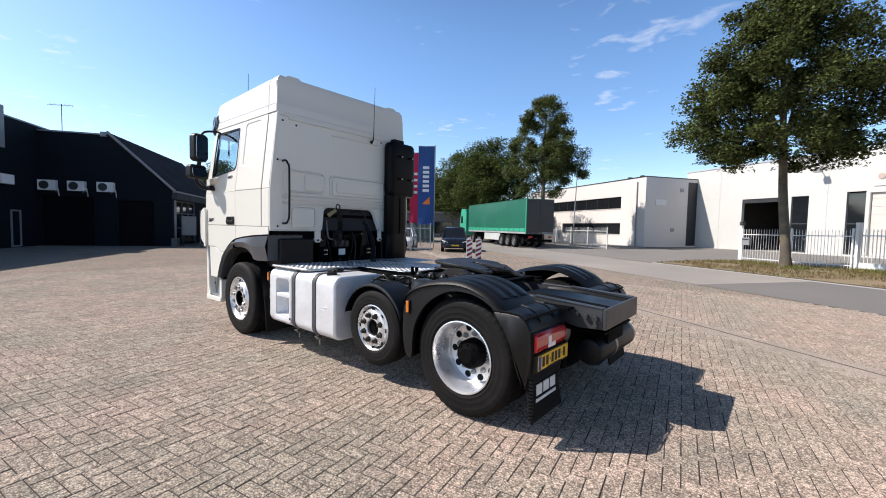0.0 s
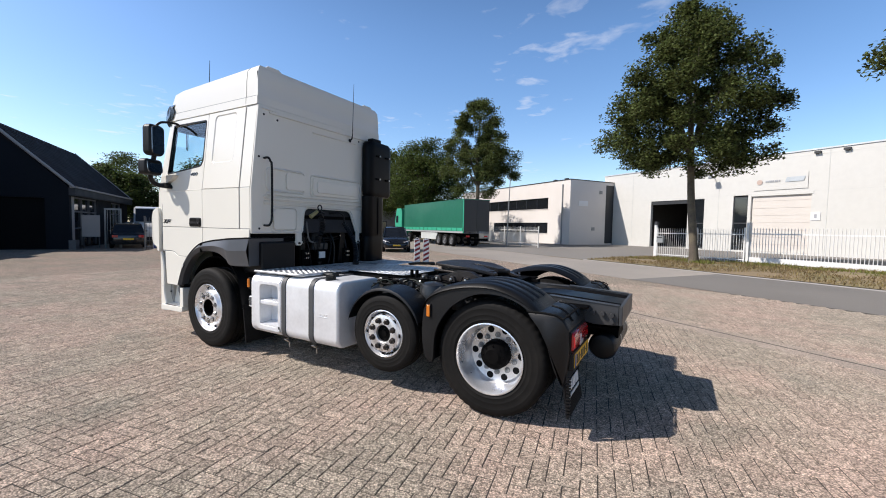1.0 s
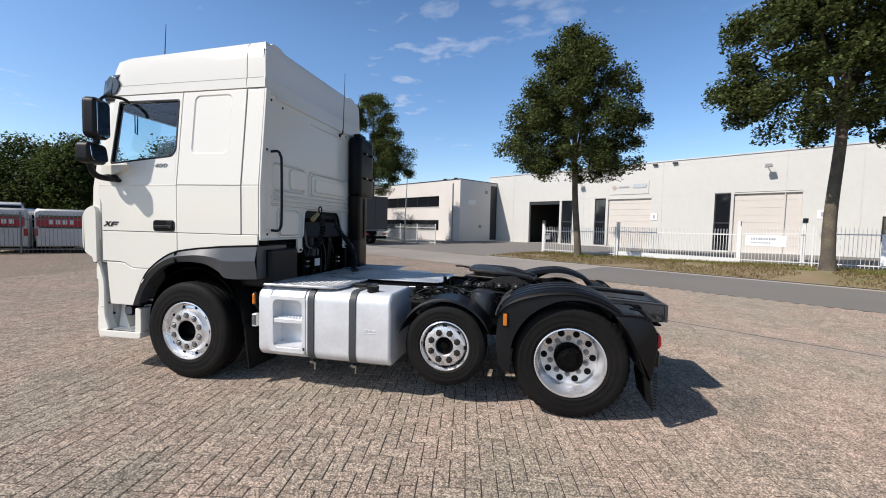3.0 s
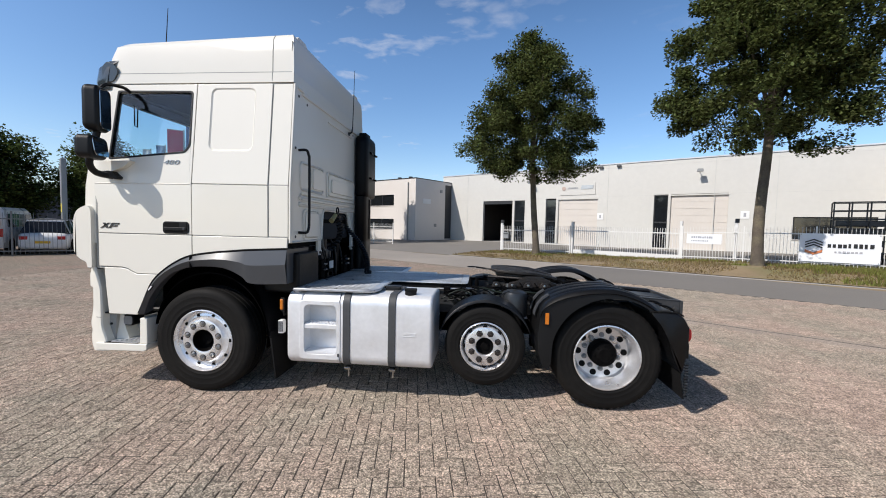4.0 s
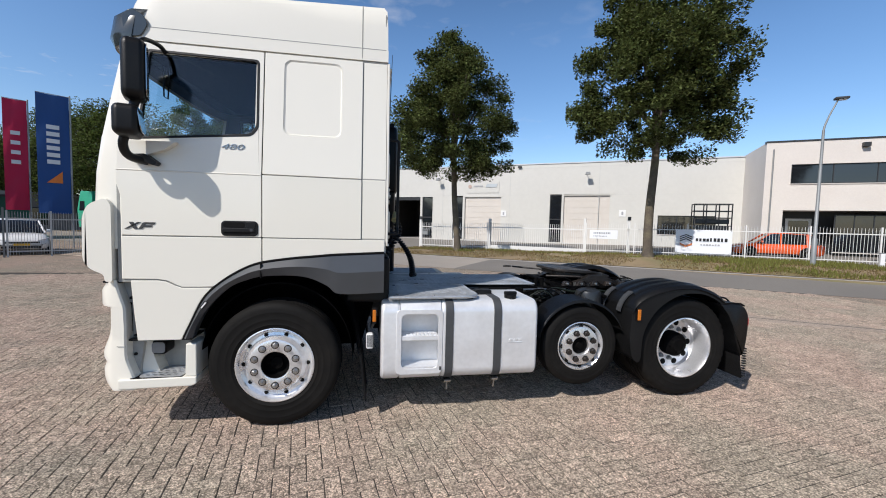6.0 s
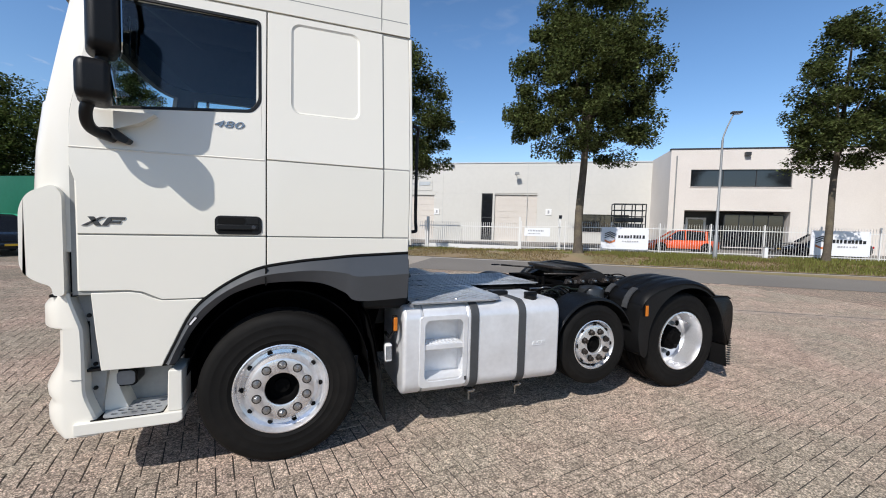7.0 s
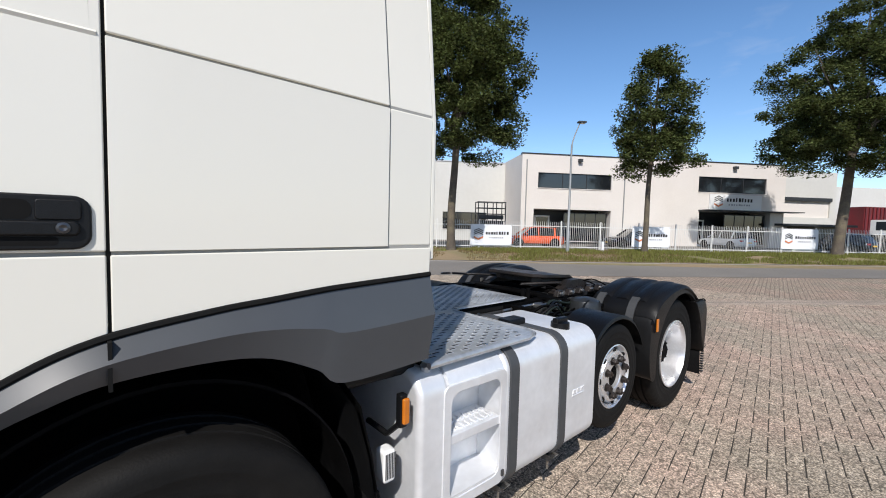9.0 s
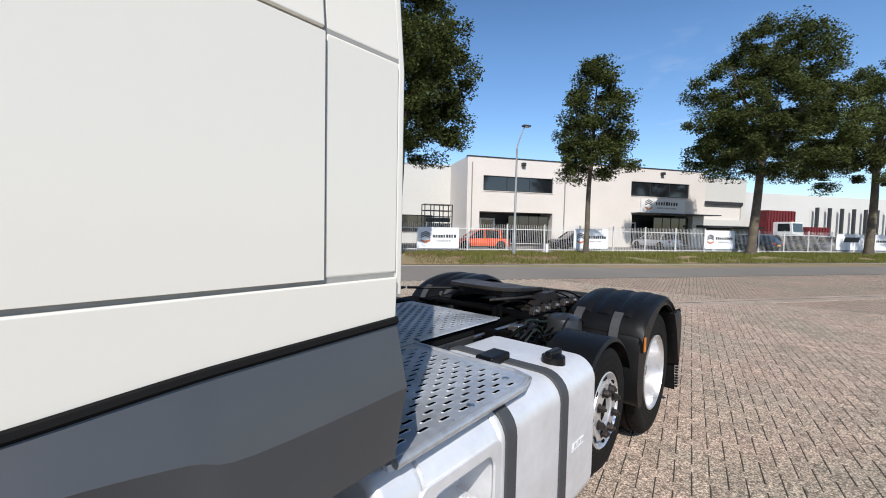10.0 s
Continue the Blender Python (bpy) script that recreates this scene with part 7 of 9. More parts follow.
part("drain_valve", lathe([(0.001, 0.405), (0.014, 0.405), (0.014, 0.43)], 8, axis="z", c=(0.72, -0.1, 0)), STEEL, tkc)
part("tow_block", box(0.55, 0.84, -0.2, 0.2, 0.62, 0.76), CHASSIS, TK)

# fuel tank with steps
def tank_sec(cut):
    o = rr(-1.21, 0.325, -0.52, 1.03, 0.11, 6)
    if not cut:
        return o
    out = []
    for y, z in o:
        out.append((y, z))
    k = [i for i, (y, z) in enumerate(out) if y < -1.2 and z > 0.7][-1]
    return out[:k + 1] + [(-1.21, 0.915), (-1.04, 0.90), (-1.04, 0.455), (-1.21, 0.45)] + out[k + 1:]


FT = part("fuel_tank", prism(tank_sec(False), -2.60, -1.70, "yz"), TANK, TK, "brushed aluminium fuel tank with built-in steps", smooth=30, bevel=0.03)
part("step_section", prism(tank_sec(True), -2.955, -2.6005, "yz"), TANK, FT, smooth=30)
part("tank_end", prism(tank_sec(False), -3.12, -2.9555, "yz"), TANK, FT, smooth=30, bevel=0.03)
part("step_frame", (lambda b: (bmesh.ops.translate(b, vec=(0, -1.214, 0), verts=b.verts), thicken(b, (0, 0.012, 0)))[1])(cutplate(rr(-2.99, 0.385, -2.585, 0.955, 0.04), [rr(-2.945, 0.435, -2.625, 0.915, 0.05)])), TANK, FT, bevel=0.004)
part("step", box(-2.95, -2.62, -1.205, -1.035, 0.68, 0.725), TANK, FT, bevel=0.006)
part("step_floor", box(-2.95, -2.62, -1.205, -1.035, 0.43, 0.448), TANK, FT)
part("step_drain", box(-2.61, -2.595, -1.222, -1.213, 0.42, 0.45), FRAME_GREY, FT)
bm = bmesh.new()
for i in range(9):
    for j in range(2):
        box(-2.935 + i * 0.034, -2.915 + i * 0.034, -1.18 + j * 0.06, -1.14 + j * 0.06, 0.724, 0.732, bm)
part("step_studs", bm, TANK, FT)
for x in (-2.56, -2.12):
    st = part("tank_strap", prism(rr(-1.219, 0.316, -0.51, 1.039, 0.115, 6), x, x + 0.07, "yz"), mat("grey_strap", (0.055, 0.058, 0.062), 0.6, var=0.15), TK, "dark grey tank strap", smooth=30, bevel=0.004)
    part("strap_hook", prism(round_poly([(-1.19, 0.312), (-1.08, 0.312), (-1.11, 0.275), (-1.15, 0.275)], 0.008), x + 0.005, x + 0.065, "yz"), STEEL, st)
    part("strap_bolt", tube([(x + 0.035, -1.13, 0.31), (x + 0.035, -1.13, 0.21)], 0.008, 6), STEEL, st)
for i, (u, w) in enumerate(((0, 0.03), (0.04, 0.035), (0.085, 0.03))):
    part("tank_mark", prism([(-1.975 + u, 0.66), (-1.975 + u + w, 0.66), (-1.965 + u + w, 0.682), (-1.965 + u, 0.682)], -1.2145, -1.208), TANK, FT)
part("tank_mark", box(-1.98, -1.85, -1.2145, -1.208, 0.645, 0.651), TANK, FT)
cap = part("filler_cap", lathe([(0.075, 1.02), (0.075, 1.035), (0.058, 1.04), (0.056, 1.085), (0.04, 1.092), (0.001, 1.092)], 20, axis="z", c=(-1.93, -1.08, -0.025)), PLASTIC, FT, smooth=30)
part("cap_grip", box(-1.99, -1.87, -1.10, -1.06, 1.055, 1.09), PLASTIC, cap, bevel=0.01)
sn = part("level_sender", box(-2.22, -2.06, -0.92, -0.82, 1.028, 1.075), PLASTIC, FT, bevel=0.012)
part("sender_cable", tube(catmull([(-2.2, -0.86, 1.055), (-2.27, -0.80, 1.05), (-2.25, -0.68, 1.05), (-2.1, -0.55, 1.03)], 5), 0.012, 7), PLASTIC, sn, smooth=60)
# unseen far-side tank and exhaust box, which keep light out from under the frame
for yy, zz in ((0.52, 0.39),):
    part("right_tank", prism([(y * -1, z) for y, z in rr(-1.21, 0.385, -0.52, 1.0, 0.11, 6)], -3.0, -1.9, "yz"), TANK, TK, "aluminium tank on the far side", smooth=30, bevel=0.03)

part("exhaust_box", box(-1.8, -0.72, 0.5, 1.12, 0.3, 0.95), CHASSIS, TK, "black exhaust box on the far side", bevel=0.03)
part("battery_box", box(-3.2, -3.03, 0.5, 1.12, 0.35, 1.0), CHASSIS, TK, bevel=0.02)
part("air_bellows", lathe([(0.1, 0.55), (0.14, 0.6), (0.14, 0.72), (0.1, 0.76)], 16, axis="z", c=(-0.42, -0.36, 0)), CHASSIS, TK)
part("spring_pack", box(-0.7, 0.55, -0.46, -0.38, 0.4, 0.52), CHASSIS, TK)
part("shaft_guard", box(-3.1, -0.3, -0.34, 0.34, 0.5, 0.52), CHASSIS, TK)

# tread plates with real slots
def slotted(name, outline, x0, x1, y0, y1, z, px, py, sl, sw_, parent, inside=None):
    holes = []
    j, y = 0, y0
    while y < y1:
        x = x0 + (px / 2 if j % 2 else 0)
        while x < x1:
            if inside is None or inside(x, y):
                holes.append([(x - sl / 2, y - sw_ / 2), (x + sl / 2 - 0.006, y - sw_ / 2), (x + sl / 2, y), (x + sl / 2 - 0.006, y + sw_ / 2), (x - sl / 2, y + sw_ / 2), (x - sl / 2 - 0.006, y)])
            x += px
        y += py
        j += 1
    grown = []
    for h in holes:
        cx, cy = sum(p[0] for p in h) / 6, sum(p[1] for p in h) / 6
        grown.append([(p[0] + (0.004 if p[0] > cx else -0.004), p[1] + (0.003 if p[1] > cy + 0.001 else -0.003 if p[1] < cy - 0.001 else 0)) for p in h])
    bm = cutplate(outline, grown)
    for h, g in zip(holes, grown):
        lo = [bm.verts.new((p[0], 0, p[1])) for p in g]
        hi = [bm.verts.new((p[0], 0.0030, p[1])) for p in h]
        dn = [bm.verts.new((p[0], 0.0005, p[1])) for p in h]
        for k in range(6):
            n = (k + 1) % 6
            bm.faces.new((lo[k], lo[n], hi[n], hi[k]))
            bm.faces.new((hi[k], hi[n], dn[n], dn[k]))
    bm.transform(Matrix.Translation((0, 0, z)) @ Matrix(((1, 0, 0, 0), (0, 0, 1, 0), (0, 1, 0, 0), (0, 0, 0, 1))))
    return part(name, bm, TREAD, parent, "slotted aluminium tread plate", bevel=0)


WINGP = slotted("tread_plate", round_poly([(-3.06, -1.19), (-2.24, -1.165), (-2.26, -0.47), (-3.06, -0.47)], [0.03, 0.14, 0.03, 0.02], 7), -2.99, -2.31, -1.13, -0.49, 1.064, 0.098, 0.034, 0.042, 0.0145, TK, lambda x, y: not (x > -2.36 and y < -1.05))
part("plate_rim", tube([(-3.06, -1.19, 1.056), (-2.37, -1.17, 1.056), (-2.28, -1.14, 1.056), (-2.25, -1.05, 1.056), (-2.26, -0.8, 1.056), (-2.26, -0.47, 1.056)], 0.015, 8), TREAD, WINGP, smooth=50)
for x, y in ((-2.98, -1.09), (-2.36, -1.08), (-2.36, -0.54), (-2.98, -0.54), (-2.66, -1.13)):
    part("plate_screw", lathe([(0.001, 1.068), (0.014, 1.067), (0.016, 1.064)], 10, axis="z", c=(x, y, 0)), STEEL, WINGP)
CEN = slotted("tread_plate", round_poly([(-3.04, -0.45), (-1.45, -0.45), (-1.40, -0.40), (-1.40, 0.45), (-3.04, 0.45)], 0.03), -2.97, -1.46, -0.40, 0.42, 1.058, 0.098, 0.034, 0.042, 0.0145, TK)
part("plate_ridge", box(-2.2, -1.42, -0.44, -0.40, 1.058, 1.066), TREAD, CEN)
slotted("tread_plate", round_poly([(-3.06, 0.47), (-2.26, 0.47), (-2.3, 1.15), (-3.06, 1.17)], 0.04), -3.0, -2.33, 0.52, 1.1, 1.060, 0.098, 0.034, 0.042, 0.0145, TK)
# near-black sheets added under the plates, so the slots look deep in shade
part("plate_underlay", box(-3.03, -1.43, -0.43, 0.43, 1.0, 1.032), SEAM, CEN)
part("plate_underlay", box(-3.04, -2.3, -1.13, -0.48, 1.031, 1.038), SEAM, WINGP)
part("plate_post", tube([(-3.02, -1.13, 0.98), (-3.05, -1.15, 1.05)], 0.02, 8), TREAD, WINGP)

# air lines, brackets and canister between tank and drive axle
rnd7 = random.Random(7)
for i in range(16):
    y0 = rnd7.uniform(-0.75, -0.47)
    x0 = rnd7.uniform(-1.7, -1.35)
    pts = [(x0 + 0.22 * k, y0 + rnd7.uniform(-0.06, 0.06), 0.98 + rnd7.uniform(-0.1, 0.06)) for k in range(5)]
    part("air_line", tube(catmull(pts, 4), rnd7.choice((0.007, 0.009, 0.012)), 6), rnd7.choice((PLASTIC, PLASTIC, CHASSIS, mat("green_air_line", (0.011, 0.017, 0.012), 0.5))), TK, smooth=60)
for i in range(7):
    x, y = -1.66 + i * 0.12, -0.5 - 0.02 * (i % 3)
    part("valve", box(x, x + 0.07, y - 0.05, y + 0.04, 0.95, 1.03 - 0.02 * (i % 2)), rnd7.choice((CHASSIS, FRAME_GREY, STEEL)), TK, bevel=0.008)
part("air_canister", lathe([(0.001, 1.072), (0.08, 1.065), (0.122, 1.045), (0.136, 1.01), (0.136, 0.80), (0.001, 0.80)], 24, axis="z", c=(-0.90, -0.66, -0.02)), mat("canister_grey", (0.035, 0.038, 0.041), 0.35, 0.3), TK, "grey air drier canister", smooth=35)
part("canister_knob", lathe([(0.001, 1.10), (0.02, 1.095), (0.02, 1.07)], 10, axis="z", c=(-0.90, -0.66, 0)), PLASTIC, TK)
for y in (-0.47,):
    part("air_pipe", tube(catmull([(-1.75, y, 1.0), (-1.4, y - 0.02, 1.01), (-0.8, y, 1.0), (-0.5, y, 0.98)], 4), 0.011, 7), STEEL, TK, smooth=60)

# fenders
def lift_fender(sg):
    c = (-1.205, 0.552)
    arc = [(c[0] + 0.455 * math.cos(radians(a)), c[1] + 0.455 * math.sin(radians(a))) for a in range(22, 168, 6)]
    bm = loft([[(x, sg * 1.115, z - 0.02) for x, z in arc], [(x, sg * 1.105, z) for x, z in arc], [(x, sg * 0.80, z + 0.005) for x, z in arc], [(x, sg * 0.78, z - 0.02) for x, z in arc]], closed=False, caps=False)
    thicken(bm, (0, 0, -0.006))
    part("lift_fender", bm, PLASTIC, TK, "black plastic fender", smooth=40)


F_OUT = [(-0.60, 0.39), (-0.655, 0.44), (-0.69, 0.60), (-0.685, 0.80), (-0.655, 0.93), (-0.58, 1.01), (-0.44, 1.075), (-0.23, 1.122), (0.0, 1.13), (0.20, 1.075), (0.35, 0.985), (0.445, 0.87), (0.505, 0.74), (0.535, 0.60)]
F_IN = [(-.57, .40), (-.555, .45), (-.55, .57), (-.535, .68), (-.48, .80), (-.39, .915), (-.27, 1.0), (-.14, 1.055), (0, 1.07), (.15, 1.05), (.29, .985), (.40, .885), (.475, .77), (.515, .62)]


def drive_fender(sg):
    o, i = catmull(F_OUT, 4), catmull(F_IN, 4)
    o, i = [(x - 0.03, z) for x, z in o], [(x - 0.035, z) for x, z in i]
    rows = [[(x, sg * 1.115, z) for x, z in i], [(x, sg * 1.15, z) for x, z in i], [(x * 0.99, sg * 1.145, z - 0.004) for x, z in o], [(x, sg * 1.11, z + 0.008) for x, z in o], [(x, sg * 0.62, z + 0.008) for x, z in o], [(x, sg * 0.575, z - 0.015) for x, z in o]]
    bm = loft(rows, closed=False, caps=False)
    fe = part("drive_fender", bm, PLASTIC, TK, "black plastic drive-axle fender", smooth=38)
    # removable top with an overhanging lip, three raised ribs and two rubber latches
    lid = o[15:43]
    cap_rows = [[(x * 1.01, sg * 1.135, z - 0.03) for x, z in lid], [(x * 1.012, sg * 1.165, z - 0.012) for x, z in lid], [(x, sg * 1.145, z + 0.016) for x, z in lid], [(x, sg * 1.09, z + 0.024) for x, z in lid], [(x, sg * 0.62, z + 0.024) for x, z in lid], [(x, sg * 0.57, z - 0.01) for x, z in lid]]
    part("fender_top", loft(cap_rows, closed=False, caps=False), PLASTIC, fe, smooth=50)
    for k, y in enumerate((0.70, 0.85, 1.0)):
        part("fender_rib", loft([[(x, sg * (y - 0.055), z + 0.0245) for x, z in lid[5:-3]], [(x, sg * (y - 0.035), z + 0.033) for x, z in lid[5:-3]], [(x, sg * (y + 0.035), z + 0.033) for x, z in lid[5:-3]], [(x, sg * (y + 0.055), z + 0.0245) for x, z in lid[5:-3]]], closed=False, caps=False), PLASTIC, fe, smooth=40)
    for y in (0.68, 0.97):
        lt = [(-0.735, 0.86), (-0.728, 0.90), (-0.70, 0.965), (-0.655, 1.02), (-0.60, 1.058)]
        bl = loft([[(x, sg * (y + s), z) for s in (-0.032, 0.032)] for x, z in lt], closed=False, caps=False)
        thicken(bl, (-0.010, 0, 0.010))
        part("fender_latch", bl, mat("grey_rubber_latch", (0.05, 0.052, 0.055), 0.6), fe)
    m2 = part("side_marker", box(-0.662, -0.618, min(sg * 1.14, sg * 1.158), max(sg * 1.14, sg * 1.158), 0.805, 0.925), PLASTIC, fe)
    part("marker_lens", box(-0.657, -0.623, min(sg * 1.159, sg * 1.170), max(sg * 1.159, sg * 1.170), 0.812, 0.918), AMBER, m2, bevel=0.004)
    # rear apron with lamp, plate and flap
    ya, yb = sorted((sg * 1.16, sg * 0.58))
    hull = round_poly([(0.27, 0.965), (0.40, 0.968), (0.505, 0.962), (0.565, 0.925), (0.603, 0.86), (0.612, 0.70), (0.600, 0.56), (0.575, 0.42), (0.555, 0.42), (0.50, 0.52), (0.468, 0.61), (0.43, 0.73), (0.365, 0.85)], 0.02, 3)
    ap = part("rear_apron", loft([[(0.50 + (x - 0.50) * k, y, 0.72 + (z - 0.72) * k) for x, z in hull] for y, k in ((ya - 0.005, 0.94), (ya + 0.006, 0.985), (ya + 0.03, 1.0), (yb - 0.03, 1.0), (yb - 0.006, 0.985), (yb, 0.95))]), PLASTIC, fe, smooth=50)
    seam = [(0.27, 0.968), (0.40, 0.972), (0.505, 0.966), (0.555, 0.94)]
    part("apron_seam", tube([(x, sg * 1.158, z) for x, z in seam] + [(0.56, sg * 1.10, 0.945), (0.56, sg * 0.62, 0.945)], 0.007, 6), SEAM, ap)
    for y in (0.74, 0.98):
        part("apron_latch", tube(catmull([(0.42, sg * y, 1.0), (0.49, sg * (y + 0.01), 0.99), (0.545, sg * y, 0.955), (0.59, sg * y, 0.90)], 3), 0.009, 6), PLASTIC, ap, smooth=50)
    la = sorted((sg * 1.135, sg * 0.64))
    part("lamp_surround", box(0.58, 0.617, la[0] - 0.025, la[1] + 0.025, 0.67, 0.85), GLOSS_BLACK, ap, bevel=0.02)
    tl = part("tail_light", loft([[(x, y, 0.765 + (z - 0.765) * k) for x, z in round_poly([(0.575, 0.69), (0.628, 0.695), (0.646, 0.73), (0.643, 0.81), (0.625, 0.838), (0.575, 0.835)], 0.015, 3)] for y, k in ((la[0], 0.86), (la[0] + 0.015, 1.0), (la[1] - 0.015, 1.0), (la[1], 0.86))]), RED_LENS, ap, "red tail light with a clear reversing segment", smooth=50)
    cy = sg * 0.90
    part("reversing_lens", box(0.643, 0.6475, cy - 0.06, cy + 0.06, 0.712, 0.745), CLEAR_LENS, tl)
    part("reversing_lens", box(0.643, 0.6475, cy - 0.06 if sg < 0 else cy + 0.015, cy - 0.015 if sg < 0 else cy + 0.06, 0.746, 0.80), CLEAR_LENS, tl)
    fp = part("mud_flap", loft([[(x, y, z) for x, z in ((0.615, 0.52), (0.628, 0.35), (0.66, 0.17), (0.673, 0.17), (0.642, 0.35), (0.63, 0.52))] for y in (ya + 0.03, yb - 0.03)]), MATS["ribbed_rubber"], fe, at=pose(-0.06, 0, 0))
    if sg < 0:
        pl = part("number_plate", box(0.636, 0.642, -1.11, -0.59, 0.565, 0.675), YELLOW, ap, "yellow registration plate", bevel=0.003)
        part("plate_strip", box(0.6425, 0.6435, -1.105, -1.065, 0.57, 0.67), BLUE_PLASTIC, pl)
        for k, (a, w) in enumerate(((0, 0.05), (0.06, 0.05), (0.12, 0.02), (0.15, 0.05), (0.21, 0.05), (0.27, 0.05), (0.33, 0.02), (0.36, 0.05))):
            zz = (0.585, 0.658) if w > 0.03 else (0.615, 0.627)
            part("plate_bar", box(0.6425, 0.6435, -1.045 + a, -1.045 + a + w * 0.8, *zz), INK, pl)
        part("plate_caption", box(0.6425, 0.6435, -0.96, -0.73, 0.567, 0.573), INK, pl)
        part("plate_holder", box(0.59, 0.635, -1.13, -0.57, 0.545, 0.685), PLASTIC, pl, bevel=0.008)
        bmf = bmesh.new()
        for k in range(3):
            y0 = -1.02 + 0.115 * k
            zz = 0.345
            v = [bmf.verts.new(p) for p in ((0.648, y0, zz), (0.648, y0 + 0.09, zz), (0.638, y0 + 0.105, zz + 0.075), (0.638, y0 + 0.015, zz + 0.075))]
            bmf.faces.new(v)
        v = [bmf.verts.new(p) for p in ((0.653, -1.03, 0.30), (0.653, -0.70, 0.30), (0.651, -0.695, 0.322), (0.651, -1.025, 0.322))]
        bmf.faces.new(v)
        thicken(bmf, (0.006, 0, 0))
        part("flap_mark", bmf, WHITE_PLASTIC, fp, "plain white mark")
    for k in range(12):
        part("flap_tooth", box(0.655, 0.685, (ya + 0.005), (ya + 0.03), 0.20 + k * 0.026, 0.212 + k * 0.026), PLASTIC, fp) if sg < 0 else None


for sg2 in (-1, 1):
    lift_fender(sg2)
    drive_fender(sg2)
    part("inner_sheet", box(-0.55, 0.62, min(sg2 * 0.445, sg2 * 0.57), max(sg2 * 0.445, sg2 * 0.57), 0.93, 0.945), CHASSIS, TK)
    part("fender_bracket", tube([(-0.75, sg2 * 0.44, 0.95), (-0.75, sg2 * 0.75, 0.97)], 0.02, 8), CHASSIS, TK)
    part("fender_bracket", tube([(0.40, sg2 * 0.44, 0.88), (0.42, sg2 * 0.8, 0.90)], 0.02, 8), CHASSIS, TK)

# fifth wheel, mounted ahead of the drive axle
before_fw = set(TK.children)
fw = [(-1.0, 0.22), (-0.97, 0.33), (-0.85, 0.42), (-0.60, 0.46), (-0.38, 0.44), (-0.20, 0.36), (-0.06, 0.31), (-0.05, 0.20), (-0.12, 0.13), (-0.35, 0.055), (-0.52, 0.05)]
fw = [(-0.965 + (x + 1.0) * 0.79, y * 0.80) for x, y in fw]
fw = fw + [(x, -y) for x, y in reversed(fw)]
fwb = prism(fw, 0.0, 0.034, "xy")
for v in fwb.verts:
    v.co.z -= max(0.0, v.co.x + 0.48) * 0.20
FWH = part("fifth_wheel", fwb, RUST, TK, "greasy black fifth-wheel coupling plate", bevel=0.01, at=pose(0, 0, 1.165) @ pose(-0.5, 0, 0, 0, 2.5, 0) @ pose(0.5, 0, 0))
part("plate_skirt", prism([(x * 0.86 - 0.08, y * 0.82) for x, y in fw], -0.045, 0.0, "xy"), RUST, FWH)
for sg2 in (-1, 1):
    pd = part("pedestal", prism(round_poly([(-0.85, 1.05), (-0.15, 1.05), (-0.30, 1.10), (-0.42, 1.16), (-0.58, 1.16), (-0.70, 1.10)], 0.02), sg2 * 0.36, sg2 * 0.44), RUST, TK, bevel=0.006)
    for k in range(4):
        part("pedestal_bolt", lathe([(0.001, 1.085), (0.017, 1.085), (0.017, 1.05)], 6, axis="z", c=(-0.80 + 0.2 * k, sg2 * 0.49, 0)), STEEL, pd)
    part("mount_angle", box(-1.05, 0.02, min(sg2 * 0.40, sg2 * 0.53), max(sg2 * 0.40, sg2 * 0.53), 1.031, 1.05), CHASSIS, TK)
for k, x in enumerate((-0.95, -0.7, -0.3, -0.08)):
    part("mount_plate", box(x - 0.05, x + 0.05, -0.40, 0.40, 1.032, 1.06), CHASSIS, TK, bevel=0.008)
part("lock_jaw", box(-0.62, -0.40, -0.09, 0.09, 1.10, 1.16), RUST, TK, bevel=0.01)
hd2 = part("release_handle", tube(catmull([(-0.70, 0.30, 1.13), (-0.9, 0.42, 1.14), (-1.05, 0.52, 1.145), (-1.15, 0.58, 1.15)], 3), 0.011, 8), RUST, TK, smooth=60)
ring = [(-1.21 + 0.055 * math.cos(a), 0.61 + 0.03 * math.sin(a), 1.15) for a in (2 * math.pi * k / 18 for k in range(19))]
part("handle_loop", tube(ring, 0.008, 6, caps=False), RUST, hd2, smooth=60)
for k in range(2):
    part("stop_block", lathe([(0.001, 1.12), (0.02, 1.12), (0.02, 1.03)], 10, axis="z", c=(-1.2 + 0.07 * k, -0.36, 0)), CHASSIS, TK)
for i in range(6):
    x = -0.95 + i * 0.16
    part("grease_line", tube(catmull([(x, -0.2, 1.07), (x + 0.1, -0.35, 1.12), (x + 0.15, -0.5, 1.06)], 4), 0.007, 6), CHASSIS, TK, smooth=60)

for k in range(5):
    x = -0.92 + k * 0.17
    part("mount_lug", prism(round_poly([(x - 0.05, 1.05), (x + 0.05, 1.05), (x + 0.028, 1.105), (x - 0.028, 1.105)], 0.012), -0.545, -0.50), RUST, TK, bevel=0.005)
    part("lug_nut", lathe([(0.001, -0.565), (0.014, -0.563), (0.016, -0.55), (0.016, -0.545)], 6, c=(x, 0, 1.078)), STEEL, TK)
part("lock_lever", tube(catmull([(-1.0, -0.18, 1.12), (-0.8, -0.30, 1.13), (-0.55, -0.36, 1.125), (-0.32, -0.34, 1.11)], 4), 0.014, 8), RUST, TK, smooth=60)
for ob in set(TK.children) - before_fw:
    ob.matrix_basis = pose(-0.17, 0, 0) @ ob.matrix_basis

